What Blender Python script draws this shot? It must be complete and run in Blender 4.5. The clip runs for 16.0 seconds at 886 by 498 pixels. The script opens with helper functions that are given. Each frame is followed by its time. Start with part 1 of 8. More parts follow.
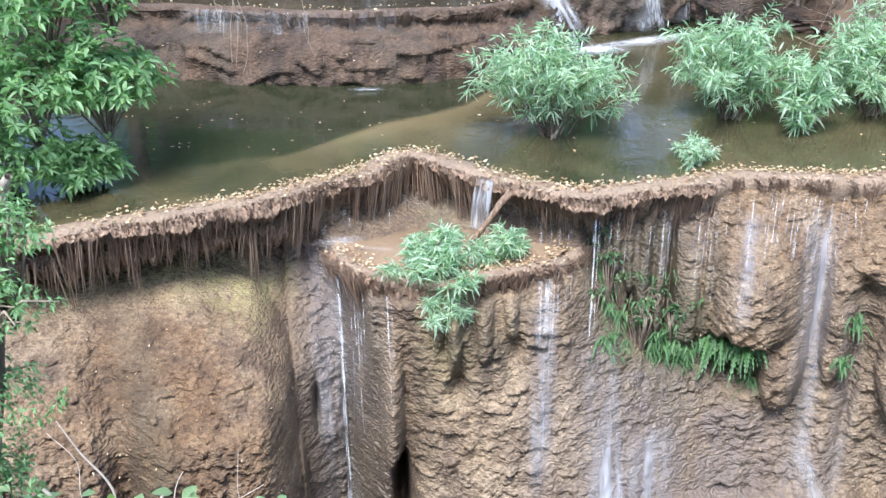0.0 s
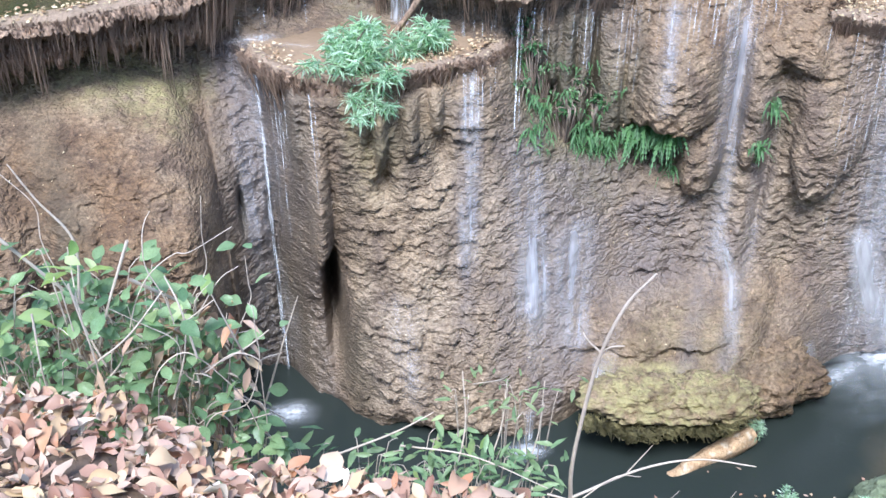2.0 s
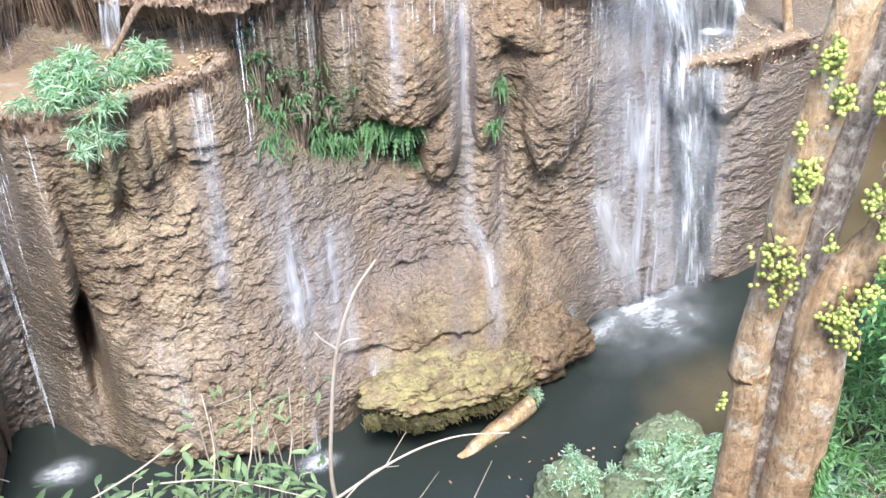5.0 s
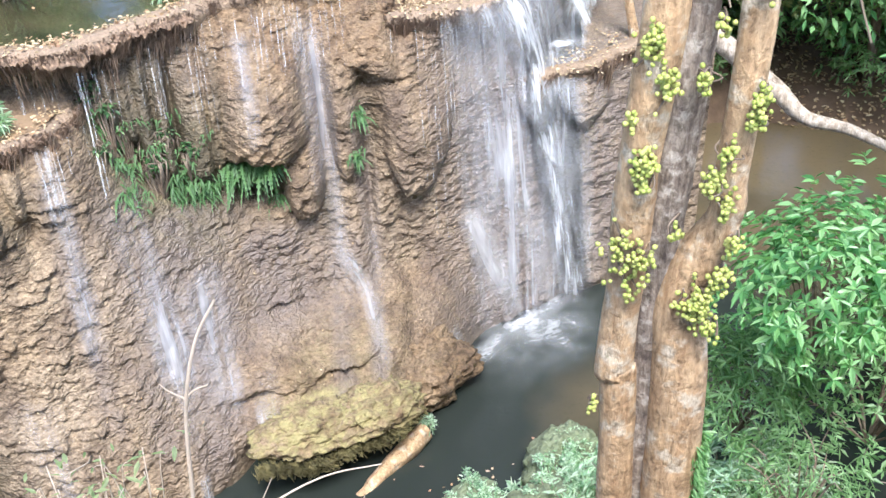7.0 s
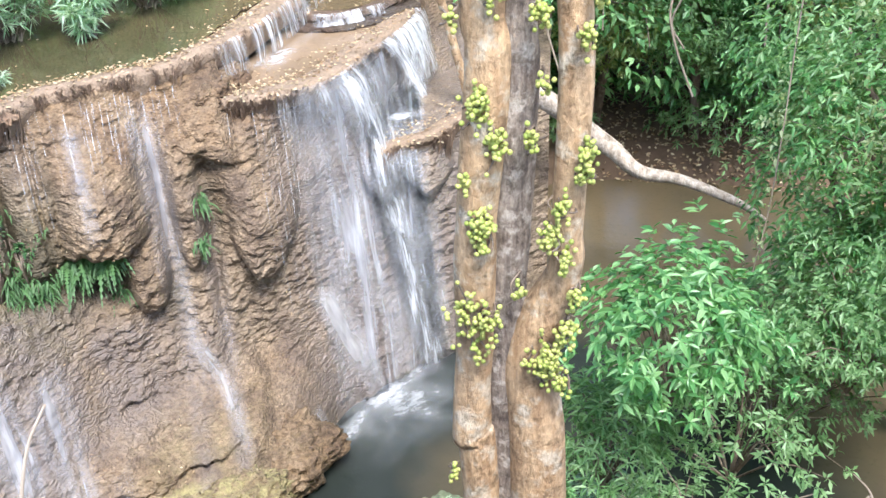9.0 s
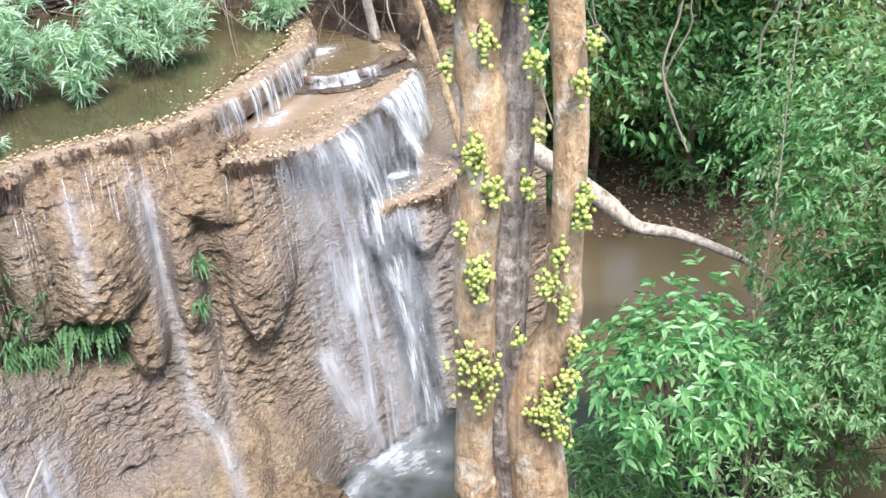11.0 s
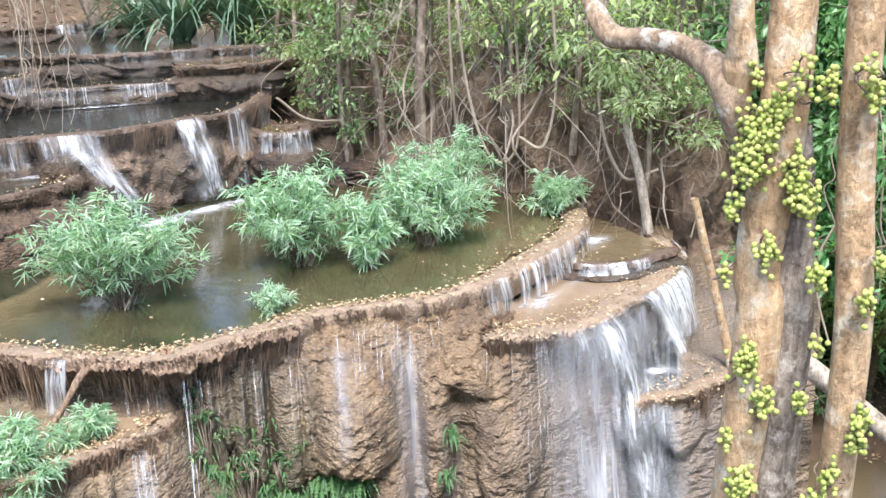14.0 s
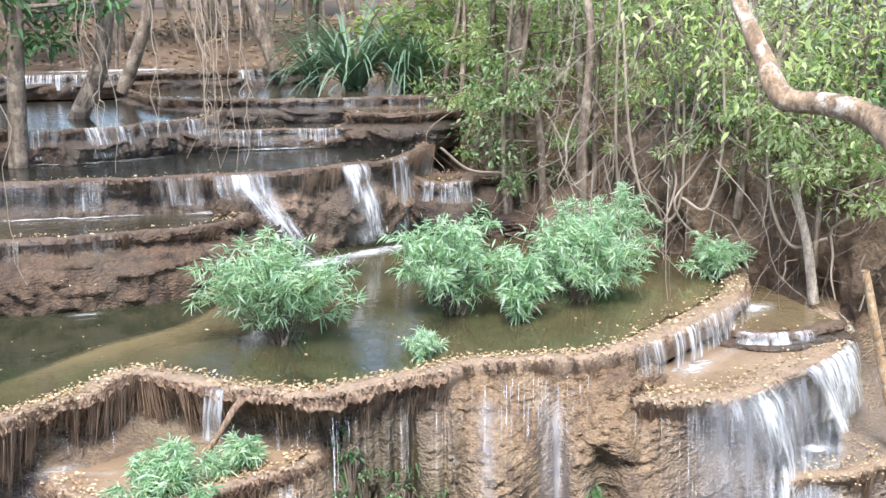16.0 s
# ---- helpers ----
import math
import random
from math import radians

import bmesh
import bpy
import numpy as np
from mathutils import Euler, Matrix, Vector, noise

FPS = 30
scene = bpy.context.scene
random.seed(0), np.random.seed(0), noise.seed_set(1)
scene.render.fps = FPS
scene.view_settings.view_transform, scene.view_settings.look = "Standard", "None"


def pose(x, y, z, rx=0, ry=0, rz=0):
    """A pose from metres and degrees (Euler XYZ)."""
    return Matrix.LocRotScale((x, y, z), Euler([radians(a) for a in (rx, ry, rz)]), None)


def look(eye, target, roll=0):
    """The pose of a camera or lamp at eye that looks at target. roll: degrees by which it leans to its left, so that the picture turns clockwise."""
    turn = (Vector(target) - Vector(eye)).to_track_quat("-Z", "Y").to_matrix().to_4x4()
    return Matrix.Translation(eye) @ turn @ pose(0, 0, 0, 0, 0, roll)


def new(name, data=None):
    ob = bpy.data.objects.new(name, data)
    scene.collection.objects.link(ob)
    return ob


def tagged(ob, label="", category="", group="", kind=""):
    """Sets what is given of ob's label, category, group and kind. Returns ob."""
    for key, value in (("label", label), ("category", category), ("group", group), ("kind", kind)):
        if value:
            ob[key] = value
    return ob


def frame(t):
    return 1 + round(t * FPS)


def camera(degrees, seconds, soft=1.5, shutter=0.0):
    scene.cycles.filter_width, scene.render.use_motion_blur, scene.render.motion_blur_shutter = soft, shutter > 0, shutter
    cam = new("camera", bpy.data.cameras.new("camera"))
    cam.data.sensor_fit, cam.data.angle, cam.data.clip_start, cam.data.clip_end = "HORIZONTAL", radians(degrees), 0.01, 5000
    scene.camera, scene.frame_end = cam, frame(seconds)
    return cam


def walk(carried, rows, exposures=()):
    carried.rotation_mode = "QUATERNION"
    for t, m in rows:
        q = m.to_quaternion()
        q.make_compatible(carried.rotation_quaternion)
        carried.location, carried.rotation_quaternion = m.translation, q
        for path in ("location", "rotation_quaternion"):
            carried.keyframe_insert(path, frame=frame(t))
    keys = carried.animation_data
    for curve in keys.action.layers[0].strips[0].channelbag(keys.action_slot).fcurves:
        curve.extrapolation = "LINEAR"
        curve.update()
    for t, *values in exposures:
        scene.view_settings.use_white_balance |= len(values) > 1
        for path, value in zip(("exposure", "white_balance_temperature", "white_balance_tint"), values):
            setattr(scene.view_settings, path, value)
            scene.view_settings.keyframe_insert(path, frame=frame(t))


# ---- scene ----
EXPOSURE = 1.74
TUNE = [(0.0, 0.02, 5650), (1.0, -0.04, 5250), (1.6, -0.06, 5250), (3.5, 0.08, 5550), (5.0, 0.19, 5850), (7.5, 0.17, 5900), (16.0, 0.06, 6050)]
cam = camera(45.43, 16.0, soft=1.5)
PATH = [  # t, x, y, z, rx, ry, rz
    (0.0, -0.084, 0.065, 8.276, 63.87, 0.47, 0.81),
    (0.5, -0.133, 0.056, 8.221, 60.41, 0.15, -0.60),
    (1.0, -0.158, 0.080, 8.139, 57.16, -0.43, -1.21),
    (1.5, -0.255, 0.024, 8.039, 53.51, -0.47, -3.32),
    (2.0, -0.244, 0.032, 8.037, 54.09, -0.35, -4.39),
    (2.5, -0.232, 0.028, 8.029, 53.75, 0.41, -5.23),
    (3.0, -0.215, 0.013, 8.032, 53.70, -0.18, -7.18),
    (3.5, -0.190, 0.011, 8.027, 53.01, -0.26, -9.38),
    (4.0, -0.165, 0.056, 8.067, 52.85, -0.40, -12.01),
    (4.5, -0.142, 0.071, 8.065, 54.14, -0.65, -16.58),
    (5.0, -0.060, 0.049, 7.960, 54.56, 0.12, -19.66),
    (7.5, 0.097, 0.079, 7.859, 57.17, 1.76, -31.26),
    (8.0, 0.117, 0.078, 7.851, 58.36, 1.68, -34.68),
    (8.5, 0.142, 0.083, 7.839, 59.28, 2.12, -36.88),
    (11.0, 0.131, 0.069, 7.799, 63.17, 2.84, -37.98),
    (11.5, 0.101, 0.030, 7.822, 67.01, 3.10, -34.03),
    (12.0, 0.096, 0.016, 7.829, 68.47, 1.25, -33.13),
    (12.5, 0.102, 0.026, 7.834, 69.22, 1.25, -32.49),
    (13.0, 0.086, 0.015, 7.834, 70.59, 1.40, -28.87),
    (13.5, 0.077, 0.019, 7.840, 72.23, 1.74, -25.55),
    (14.0, 0.059, 0.015, 7.843, 73.76, 1.80, -22.72),
    (14.5, 0.053, 0.012, 7.848, 74.35, 1.41, -20.71),
    (15.0, 0.044, 0.008, 7.849, 75.24, 1.34, -18.09),
    (15.5, 0.051, -0.008, 7.846, 76.61, 1.17, -15.65),
    (16.0, 0.048, 0.005, 7.843, 76.80, 0.53, -13.77),
]
walk(cam, [(t, pose(x, y, z, a, b, c)) for t, x, y, z, a, b, c in PATH],
     exposures=[(t, EXPOSURE + e, k + 120, 12.0) for t, e, k in TUNE])

# ---- world and light ----
world = bpy.data.worlds.new("sky")
scene.world = world
world.use_nodes = True
wn = world.node_tree
sky = wn.nodes.new("ShaderNodeTexSky")
sky.sky_type = "NISHITA"
sky.sun_disc = False
sky.sun_elevation = radians(58)
sky.sun_rotation = radians(200)
sky.air_density = 1.0
sky.dust_density = 1.5
sky.ozone_density = 0.6
wn.links.new(sky.outputs[0], wn.nodes["Background"].inputs[0])
wn.nodes["Background"].inputs[1].default_value = 0.14
sun_data = bpy.data.lights.new("sun", "SUN")
sun_data.energy = 2.2
sun_data.angle = radians(22)
sun_data.color = (1.0, 0.97, 0.92)
sun = new("sun", sun_data)
sun.matrix_world = look((0, 0, 30), (4.0, 11.0, 8.0 - 0.6))

# ---- materials ----


class Mat:
    """A node material with short helpers."""

    def __init__(self, name):
        self.m = bpy.data.materials.new(name)
        self.m.use_nodes = True
        self.t = self.m.node_tree
        self.p = self.t.nodes["Principled BSDF"]
        self.out = self.t.nodes["Material Output"]

    def n(self, kind, **values):
        node = self.t.nodes.new("ShaderNode" + kind)
        for k, v in values.items():
            node.inputs[k].default_value = v
        return node

    def link(self, a, b):
        self.t.links.new(a, b)

    def coords(self, scale=(1, 1, 1), source="Object"):
        tc = self.n("TexCoord")
        mp = self.n("Mapping")
        mp.inputs["Scale"].default_value = scale
        self.link(tc.outputs[source], mp.inputs["Vector"])
        return mp.outputs[0]

    def noise(self, vec, scale, detail=4.0, rough=0.55, distortion=0.0):
        node = self.n("TexNoise", Scale=scale, Detail=detail, Roughness=rough, Distortion=distortion)
        self.link(vec, node.inputs["Vector"])
        return node.outputs["Fac"]

    def ramp(self, fac, *stops):
        node = self.n("ValToRGB")
        e = node.color_ramp.elements
        while len(e) < len(stops):
            e.new(0.5)
        for k, (at, col) in enumerate(stops):
            e[k].position = at
            e[k].color = (*col, 1) if len(col) == 3 else col
        self.link(fac, node.inputs[0])
        return node.outputs[0]

    def mix(self, fac, a, b, mode="MIX"):
        node = self.t.nodes.new("ShaderNodeMix")
        node.data_type = "RGBA"
        node.blend_type = mode
        for sock, v in ((node.inputs[0], fac), (node.inputs[6], a), (node.inputs[7], b)):
            if isinstance(v, (int, float)):
                sock.default_value = v
            elif isinstance(v, tuple):
                sock.default_value = (*v, 1)
            else:
                self.link(v, sock)
        return node.outputs[2]

    def math(self, op, a, b=0.0):
        node = self.n("Math")
        node.operation = op
        for k, v in ((0, a), (1, b)):
            if isinstance(v, (int, float)):
                node.inputs[k].default_value = v
            else:
                self.link(v, node.inputs[k])
        return node.outputs[0]

    def attr(self, name):
        node = self.n("Attribute")
        node.attribute_name = name
        return node.outputs["Fac"]

    def bump(self, height, strength=0.5, distance=0.02):
        node = self.n("Bump", Strength=strength, Distance=distance)
        self.link(height, node.inputs["Height"])
        self.link(node.outputs[0], self.p.inputs["Normal"])
        return node.outputs[0]

    def set(self, **values):
        for k, v in values.items():
            sock = self.p.inputs[k.replace("_", " ")]
            if isinstance(v, (int, float)):
                sock.default_value = v
            elif isinstance(v, tuple):
                sock.default_value = (*v, 1) if len(v) == 3 else v
            else:
                self.link(v, sock)


def rock_material(name, light, dark, warm, wet_attr=True, soaked=((0.105, 0.08, 0.064), (0.19, 0.154, 0.13))):
    a = Mat(name)
    c = a.coords()
    big = a.noise(c, 0.9, 5)
    mid = a.noise(a.coords((1.5, 1.5, 0.55)), 2.2, 6, 0.6)
    fine = a.noise(a.coords((0.8, 0.8, 1.7)), 26, 5, 0.65)
    grit = a.noise(c, 120, 3, 0.6)
    col = a.mix(a.ramp(big, (0.35, (0, 0, 0)), (0.68, (1, 1, 1))), light, warm)
    col = a.mix(a.ramp(mid, (0.42, (0, 0, 0)), (0.66, (1, 1, 1))), col, dark)
    col = a.mix(1.0, col, a.ramp(fine, (0.3, (0.55, 0.52, 0.48)), (0.7, (1.0, 1.0, 1.0))), "MULTIPLY")
    # relief shading put into the colour: ripple crests lighter, troughs browner
    rip = a.noise(a.coords((1.0, 1.0, 2.1)), 19, 3, 0.5, 0.8)
    col = a.mix(1.0, col, a.ramp(rip, (0.34, (0.62, 0.57, 0.52)), (0.5, (1.0, 1.0, 1.0)), (0.68, (1.28, 1.27, 1.24))), "MULTIPLY")
    speck = a.noise(c, 70, 4, 0.7)
    col = a.mix(1.0, col, a.ramp(speck, (0.32, (0.62, 0.6, 0.58)), (0.5, (1, 1, 1)), (0.72, (1.3, 1.3, 1.28))), "MULTIPLY")
    rough = 0.85
    if wet_attr:
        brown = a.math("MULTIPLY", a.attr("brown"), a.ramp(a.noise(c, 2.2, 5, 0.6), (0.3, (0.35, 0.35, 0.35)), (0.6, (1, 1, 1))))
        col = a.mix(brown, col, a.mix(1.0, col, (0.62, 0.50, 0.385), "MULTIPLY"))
        moss = a.attr("moss")
        mossy = a.math("MULTIPLY", moss, a.ramp(a.noise(c, 9, 5, 0.65), (0.35, (0, 0, 0)), (0.6, (1, 1, 1))))
        col = a.mix(mossy, col, a.mix(a.noise(c, 30, 3), (0.15, 0.132, 0.045), (0.40, 0.335, 0.155)))
        wet = a.math("MULTIPLY", a.attr("wet"), a.ramp(a.noise(a.coords((3, 3, 0.35)), 3.0, 4), (0.25, (0.45, 0.45, 0.45)), (0.6, (1, 1, 1))))
        col = a.mix(wet, col, a.mix(fine, *soaked))
        # dark mask: growth on the fern wall, plus shade painted into hollows
        algae_shade = a.math("MULTIPLY", a.attr("algae_shade"), a.ramp(a.noise(a.coords((1, 1, 0.45)), 5, 5, 0.65), (0.30, (0.25, 0.25, 0.25)), (0.5, (1, 1, 1))))
        col = a.mix(a.math("MINIMUM", algae_shade, 0.93), col, a.mix(a.noise(c, 24, 4, 0.6), (0.026, 0.022, 0.012), (0.105, 0.083, 0.045)))
        rough = a.math("SUBTRACT", 0.82, a.math("MULTIPLY", wet, 0.5))
    a.set(Base_Color=col, Roughness=rough)
    h = a.math("ADD", a.math("MULTIPLY", fine, 1.0), a.math("MULTIPLY", grit, 0.45))
    vo = a.n("TexVoronoi", Scale=30.0, Randomness=1.0)
    vo.feature = "SMOOTH_F1"
    vo.inputs["Smoothness"].default_value = 0.6
    warp = a.n("TexNoise", Scale=9.0, Detail=2.0)
    a.link(c, warp.inputs["Vector"])
    shift = a.n("VectorMath")
    shift.operation = "MULTIPLY_ADD"
    shift.inputs[1].default_value = (0.12, 0.12, 0.12)
    a.link(warp.outputs["Color"], shift.inputs[0])
    a.link(a.coords((0.75, 0.75, 1.45)), shift.inputs[2])
    a.link(shift.outputs[0], vo.inputs["Vector"])
    h = a.math("ADD", h, a.math("SUBTRACT", a.math("MULTIPLY", rip, 1.1), a.math("MULTIPLY", vo.outputs["Distance"], 2.3)))
    a.bump(h, 0.55, 0.032)
    return a.m


def leaf_material(name, cols, trans=0.35, rough=0.45, mottle=0.0):
    """Leaves: colour varied leaf by leaf, light passes through."""
    a = Mat(name)
    geo = a.n("NewGeometry")
    info = a.n("ObjectInfo")
    r = a.math("FRACT", a.math("ADD", geo.outputs["Random Per Island"], a.math("MULTIPLY", info.outputs["Random"], 0.37)))
    stops = [(k / max(1, len(cols) - 1), c) for k, c in enumerate(cols)]
    col = a.ramp(r, *stops)
    col = a.mix(a.noise(a.coords(), 1.6, 2), col, a.mix(1.0, col, (0.62, 0.72, 0.6), "MULTIPLY"))
    if mottle:
        col = a.mix(1.0, col, a.ramp(a.noise(a.coords(), mottle, 4, 0.7), (0.3, (0.7, 0.66, 0.62)), (0.55, (1, 1, 1))), "MULTIPLY")
    a.set(Base_Color=col, Roughness=rough, Specular_IOR_Level=0.35)
    tr = a.n("BsdfTranslucent")
    a.link(a.mix(1.0, col, (1.25, 1.35, 0.7), "MULTIPLY"), tr.inputs[0])
    ms = a.n("MixShader", Fac=trans)
    a.link(a.p.outputs[0], ms.inputs[1])
    a.link(tr.outputs[0], ms.inputs[2])
    a.link(ms.outputs[0], a.out.inputs[0])
    return a.m


def bark_material(name, light, dark, patch=None, scale=1.0):
    a = Mat(name)
    c = a.coords()
    streak = a.noise(a.coords((6, 6, 0.9)), 3 * scale, 6, 0.6)
    col = a.mix(a.ramp(streak, (0.35, (0, 0, 0)), (0.65, (1, 1, 1))), dark, light)
    if patch:
        col = a.mix(a.ramp(a.noise(c, 7 * scale, 5, 0.6), (0.52, (0, 0, 0)), (0.62, (1, 1, 1))), col, patch)
    fine = a.noise(a.coords((1, 1, 0.5)), 45 * scale, 5, 0.65)
    col = a.mix(1.0, col, a.ramp(fine, (0.3, (0.6, 0.58, 0.55)), (0.65, (1, 1, 1))), "MULTIPLY")
    blot = a.noise(c, 11 * scale, 6, 0.72, 0.4)
    col = a.mix(1.0, col, a.ramp(blot, (0.36, (0.52, 0.50, 0.46)), (0.48, (0.95, 0.95, 0.95)), (0.66, (1.12, 1.1, 1.06))), "MULTIPLY")
    a.set(Base_Color=col, Roughness=0.85)
    a.bump(a.math("ADD", a.math("ADD", streak, fine), a.math("MULTIPLY", blot, 1.2)), 0.8, 0.012)
    return a.m


def plain_material(name, col_a, col_b, scale=20, rough=0.7, bump=0.3, dist=0.01):
    a = Mat(name)
    c = a.coords()
    f = a.noise(c, scale, 5, 0.6)
    g = a.noise(c, scale * 0.13, 3)
    col = a.mix(f, col_a, col_b)
    col = a.mix(1.0, col, a.ramp(g, (0.3, (0.7, 0.7, 0.7)), (0.7, (1, 1, 1))), "MULTIPLY")
    a.set(Base_Color=col, Roughness=rough)
    a.bump(f, bump, dist)
    return a.m


def pool_material(name, deep, shallow, scale, rough=0.04, ripple=0.25, rscale=5.0):
    """Still water over silt: a smooth wavy skin over a bed seen dimly."""
    a = Mat(name)
    c = a.coords()
    sh = a.attr("shallow")
    f = a.math("ADD", sh, a.math("MULTIPLY", a.math("SUBTRACT", a.noise(c, scale, 4), 0.5), 0.5))
    col = a.mix(a.ramp(f, (0.15, (0, 0, 0)), (0.85, (1, 1, 1))), deep, shallow)
    col = a.mix(a.ramp(a.noise(c, 14, 5, 0.7), (0.55, (0, 0, 0)), (0.8, (1, 1, 1))), col, a.mix(0.5, col, (0.02, 0.03, 0.01)))
    a.set(Base_Color=col, Roughness=rough, IOR=1.33, Specular_IOR_Level=0.6)
    w = a.math("ADD", a.noise(c, rscale, 3, 0.5, 0.6), a.math("MULTIPLY", a.noise(c, rscale * 4, 2), 0.25))
    a.bump(w, ripple, 0.03)
    return a.m


def water_material(name, lo, hi, sx, sz, strength=1.0, white=(0.90, 0.91, 0.91), soft=0.0):
    """Falling water: white strands with clear gaps between, stretched down the fall; fades by the sheet's own density."""
    a = Mat(name)
    tc = a.n("TexCoord")
    mp = a.n("Mapping")
    mp.inputs["Scale"].default_value = (sx, sz, 1)
    a.link(tc.outputs["UV"], mp.inputs["Vector"])
    f = a.noise(mp.outputs[0], 1.0, 5, 0.6, 0.3)
    mq = a.n("Mapping")
    mq.inputs["Scale"].default_value = (sx * 0.22, sz * 0.7, 1)
    a.link(tc.outputs["UV"], mq.inputs["Vector"])
    g = a.noise(mq.outputs[0], 1.0, 3, 0.5, 0.4)
    g0 = max(0.06, soft)
    both = a.math("MULTIPLY", a.ramp(f, (lo, (soft, soft, soft)), (hi, (1, 1, 1))), a.ramp(g, (0.36, (g0, g0, g0)), (0.66, (1, 1, 1))))
    fac = a.math("MINIMUM", a.math("MULTIPLY", both, a.math("MULTIPLY", a.attr("flow"), strength)), 0.92)
    a.set(Base_Color=white, Roughness=0.35, Specular_IOR_Level=0.5)
    trl = a.n("BsdfTranslucent")
    trl.inputs[0].default_value = (*white, 1)
    m1 = a.n("MixShader", Fac=0.4)
    a.link(a.p.outputs[0], m1.inputs[1])
    a.link(trl.outputs[0], m1.inputs[2])
    tr = a.n("BsdfTransparent")
    ms = a.n("MixShader")
    a.link(fac, ms.inputs[0])
    a.link(tr.outputs[0], ms.inputs[1])
    a.link(m1.outputs[0], ms.inputs[2])
    a.link(ms.outputs[0], a.out.inputs[0])
    return a.m


M_ROCK = rock_material("travertine", (0.345, 0.272, 0.187), (0.17, 0.123, 0.083), (0.32, 0.232, 0.136))
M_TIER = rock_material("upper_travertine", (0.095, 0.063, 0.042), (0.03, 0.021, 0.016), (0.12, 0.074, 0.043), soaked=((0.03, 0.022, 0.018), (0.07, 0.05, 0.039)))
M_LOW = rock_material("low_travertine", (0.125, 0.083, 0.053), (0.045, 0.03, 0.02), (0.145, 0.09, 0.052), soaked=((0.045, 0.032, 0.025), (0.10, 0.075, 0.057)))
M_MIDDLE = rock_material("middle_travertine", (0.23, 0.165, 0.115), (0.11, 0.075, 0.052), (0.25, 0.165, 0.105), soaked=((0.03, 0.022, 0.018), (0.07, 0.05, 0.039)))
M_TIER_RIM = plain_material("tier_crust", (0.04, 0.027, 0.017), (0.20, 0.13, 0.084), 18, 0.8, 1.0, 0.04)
M_RIM = plain_material("rim_crust", (0.17, 0.11, 0.065), (0.50, 0.37, 0.25), 30, 0.8, 1.0, 0.04)
M_FRINGE = plain_material("root_fringe", (0.15, 0.095, 0.06), (0.46, 0.32, 0.215), 9, 0.8, 0.6)
M_MAT = bark_material("root_mat", (0.42, 0.29, 0.19), (0.10, 0.062, 0.04), (0.25, 0.16, 0.098), 1.4)
M_SOIL = plain_material("soil", (0.07, 0.045, 0.027), (0.20, 0.13, 0.08), 7, 0.95, 0.9, 0.03)
M_BANK = plain_material("root_bank", (0.09, 0.06, 0.038), (0.31, 0.205, 0.13), 6, 0.95, 1.0, 0.15)
M_MOSSROCK = plain_material("moss_crust", (0.09, 0.13, 0.05), (0.33, 0.36, 0.22), 22, 0.95, 1.0, 0.06)
M_POOL = pool_material("upper_pool_water", (0.026, 0.028, 0.014), (0.17, 0.13, 0.064), 0.9, 0.03, 0.12)
M_CASCADE = pool_material("cascade_water", (0.016, 0.017, 0.014), (0.15, 0.11, 0.06), 0.9, 0.02, 0.45, 4.0)
M_TERRACE = pool_material("terrace_water", (0.14, 0.095, 0.055), (0.27, 0.19, 0.12), 2.5, 0.06, 0.3, 9.0)
M_RIVER = pool_material("lower_pool_water", (0.022, 0.027, 0.023), (0.17, 0.125, 0.068), 0.5, 0.05, 0.14, 7.0)
M_BARK = bark_material("fig_bark", (0.60, 0.42, 0.24), (0.40, 0.25, 0.13), (0.62, 0.52, 0.38), 1.2)
M_BARK_SPOT = bark_material("lichened_bark", (0.46, 0.33, 0.21), (0.24, 0.16, 0.10), (0.66, 0.60, 0.50), 1.6)
M_BARK_GREY = bark_material("grey_bark", (0.40, 0.33, 0.26), (0.16, 0.12, 0.095), (0.50, 0.44, 0.37), 2.2)
M_BARK_FOREST = bark_material("forest_bark", (0.30, 0.23, 0.17), (0.11, 0.08, 0.055), (0.36, 0.29, 0.22), 0.6)
M_DEAD = bark_material("dead_wood", (0.62, 0.54, 0.45), (0.34, 0.27, 0.2))
M_TWIG = plain_material("dry_twig", (0.42, 0.33, 0.24), (0.68, 0.57, 0.45), 30, 0.8)
M_VINE = plain_material("hanging_root", (0.24, 0.18, 0.125), (0.47, 0.385, 0.29), 12, 0.85)
M_BANKROOT = plain_material("bank_root", (0.15, 0.115, 0.085), (0.42, 0.34, 0.26), 12, 0.85)
M_FIG = leaf_material("fig_fruit", [(0.26, 0.33, 0.06), (0.40, 0.43, 0.10), (0.52, 0.50, 0.16), (0.33, 0.39, 0.08)], 0.12, 0.4)
# the near-white tone is sky shine on the blades, put into their colour
M_WILLOW = leaf_material("water_willow_leaf", [(0.20, 0.33, 0.20), (0.40, 0.55, 0.41), (0.82, 0.88, 0.79), (0.30, 0.46, 0.31)], 0.45, 0.25)
M_BROAD = leaf_material("broad_leaf", [(0.11, 0.25, 0.09), (0.22, 0.42, 0.17), (0.38, 0.56, 0.28), (0.16, 0.33, 0.12)], 0.5, 0.35)
M_FOREST = leaf_material("forest_leaf", [(0.11, 0.19, 0.08), (0.22, 0.33, 0.15), (0.40, 0.49, 0.28), (0.17, 0.27, 0.11)], 0.45)
# sunlight put into the colour: a paler, yellower copy of the forest leaf
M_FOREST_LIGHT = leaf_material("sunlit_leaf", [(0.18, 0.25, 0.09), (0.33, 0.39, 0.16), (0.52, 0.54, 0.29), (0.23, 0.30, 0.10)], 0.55)
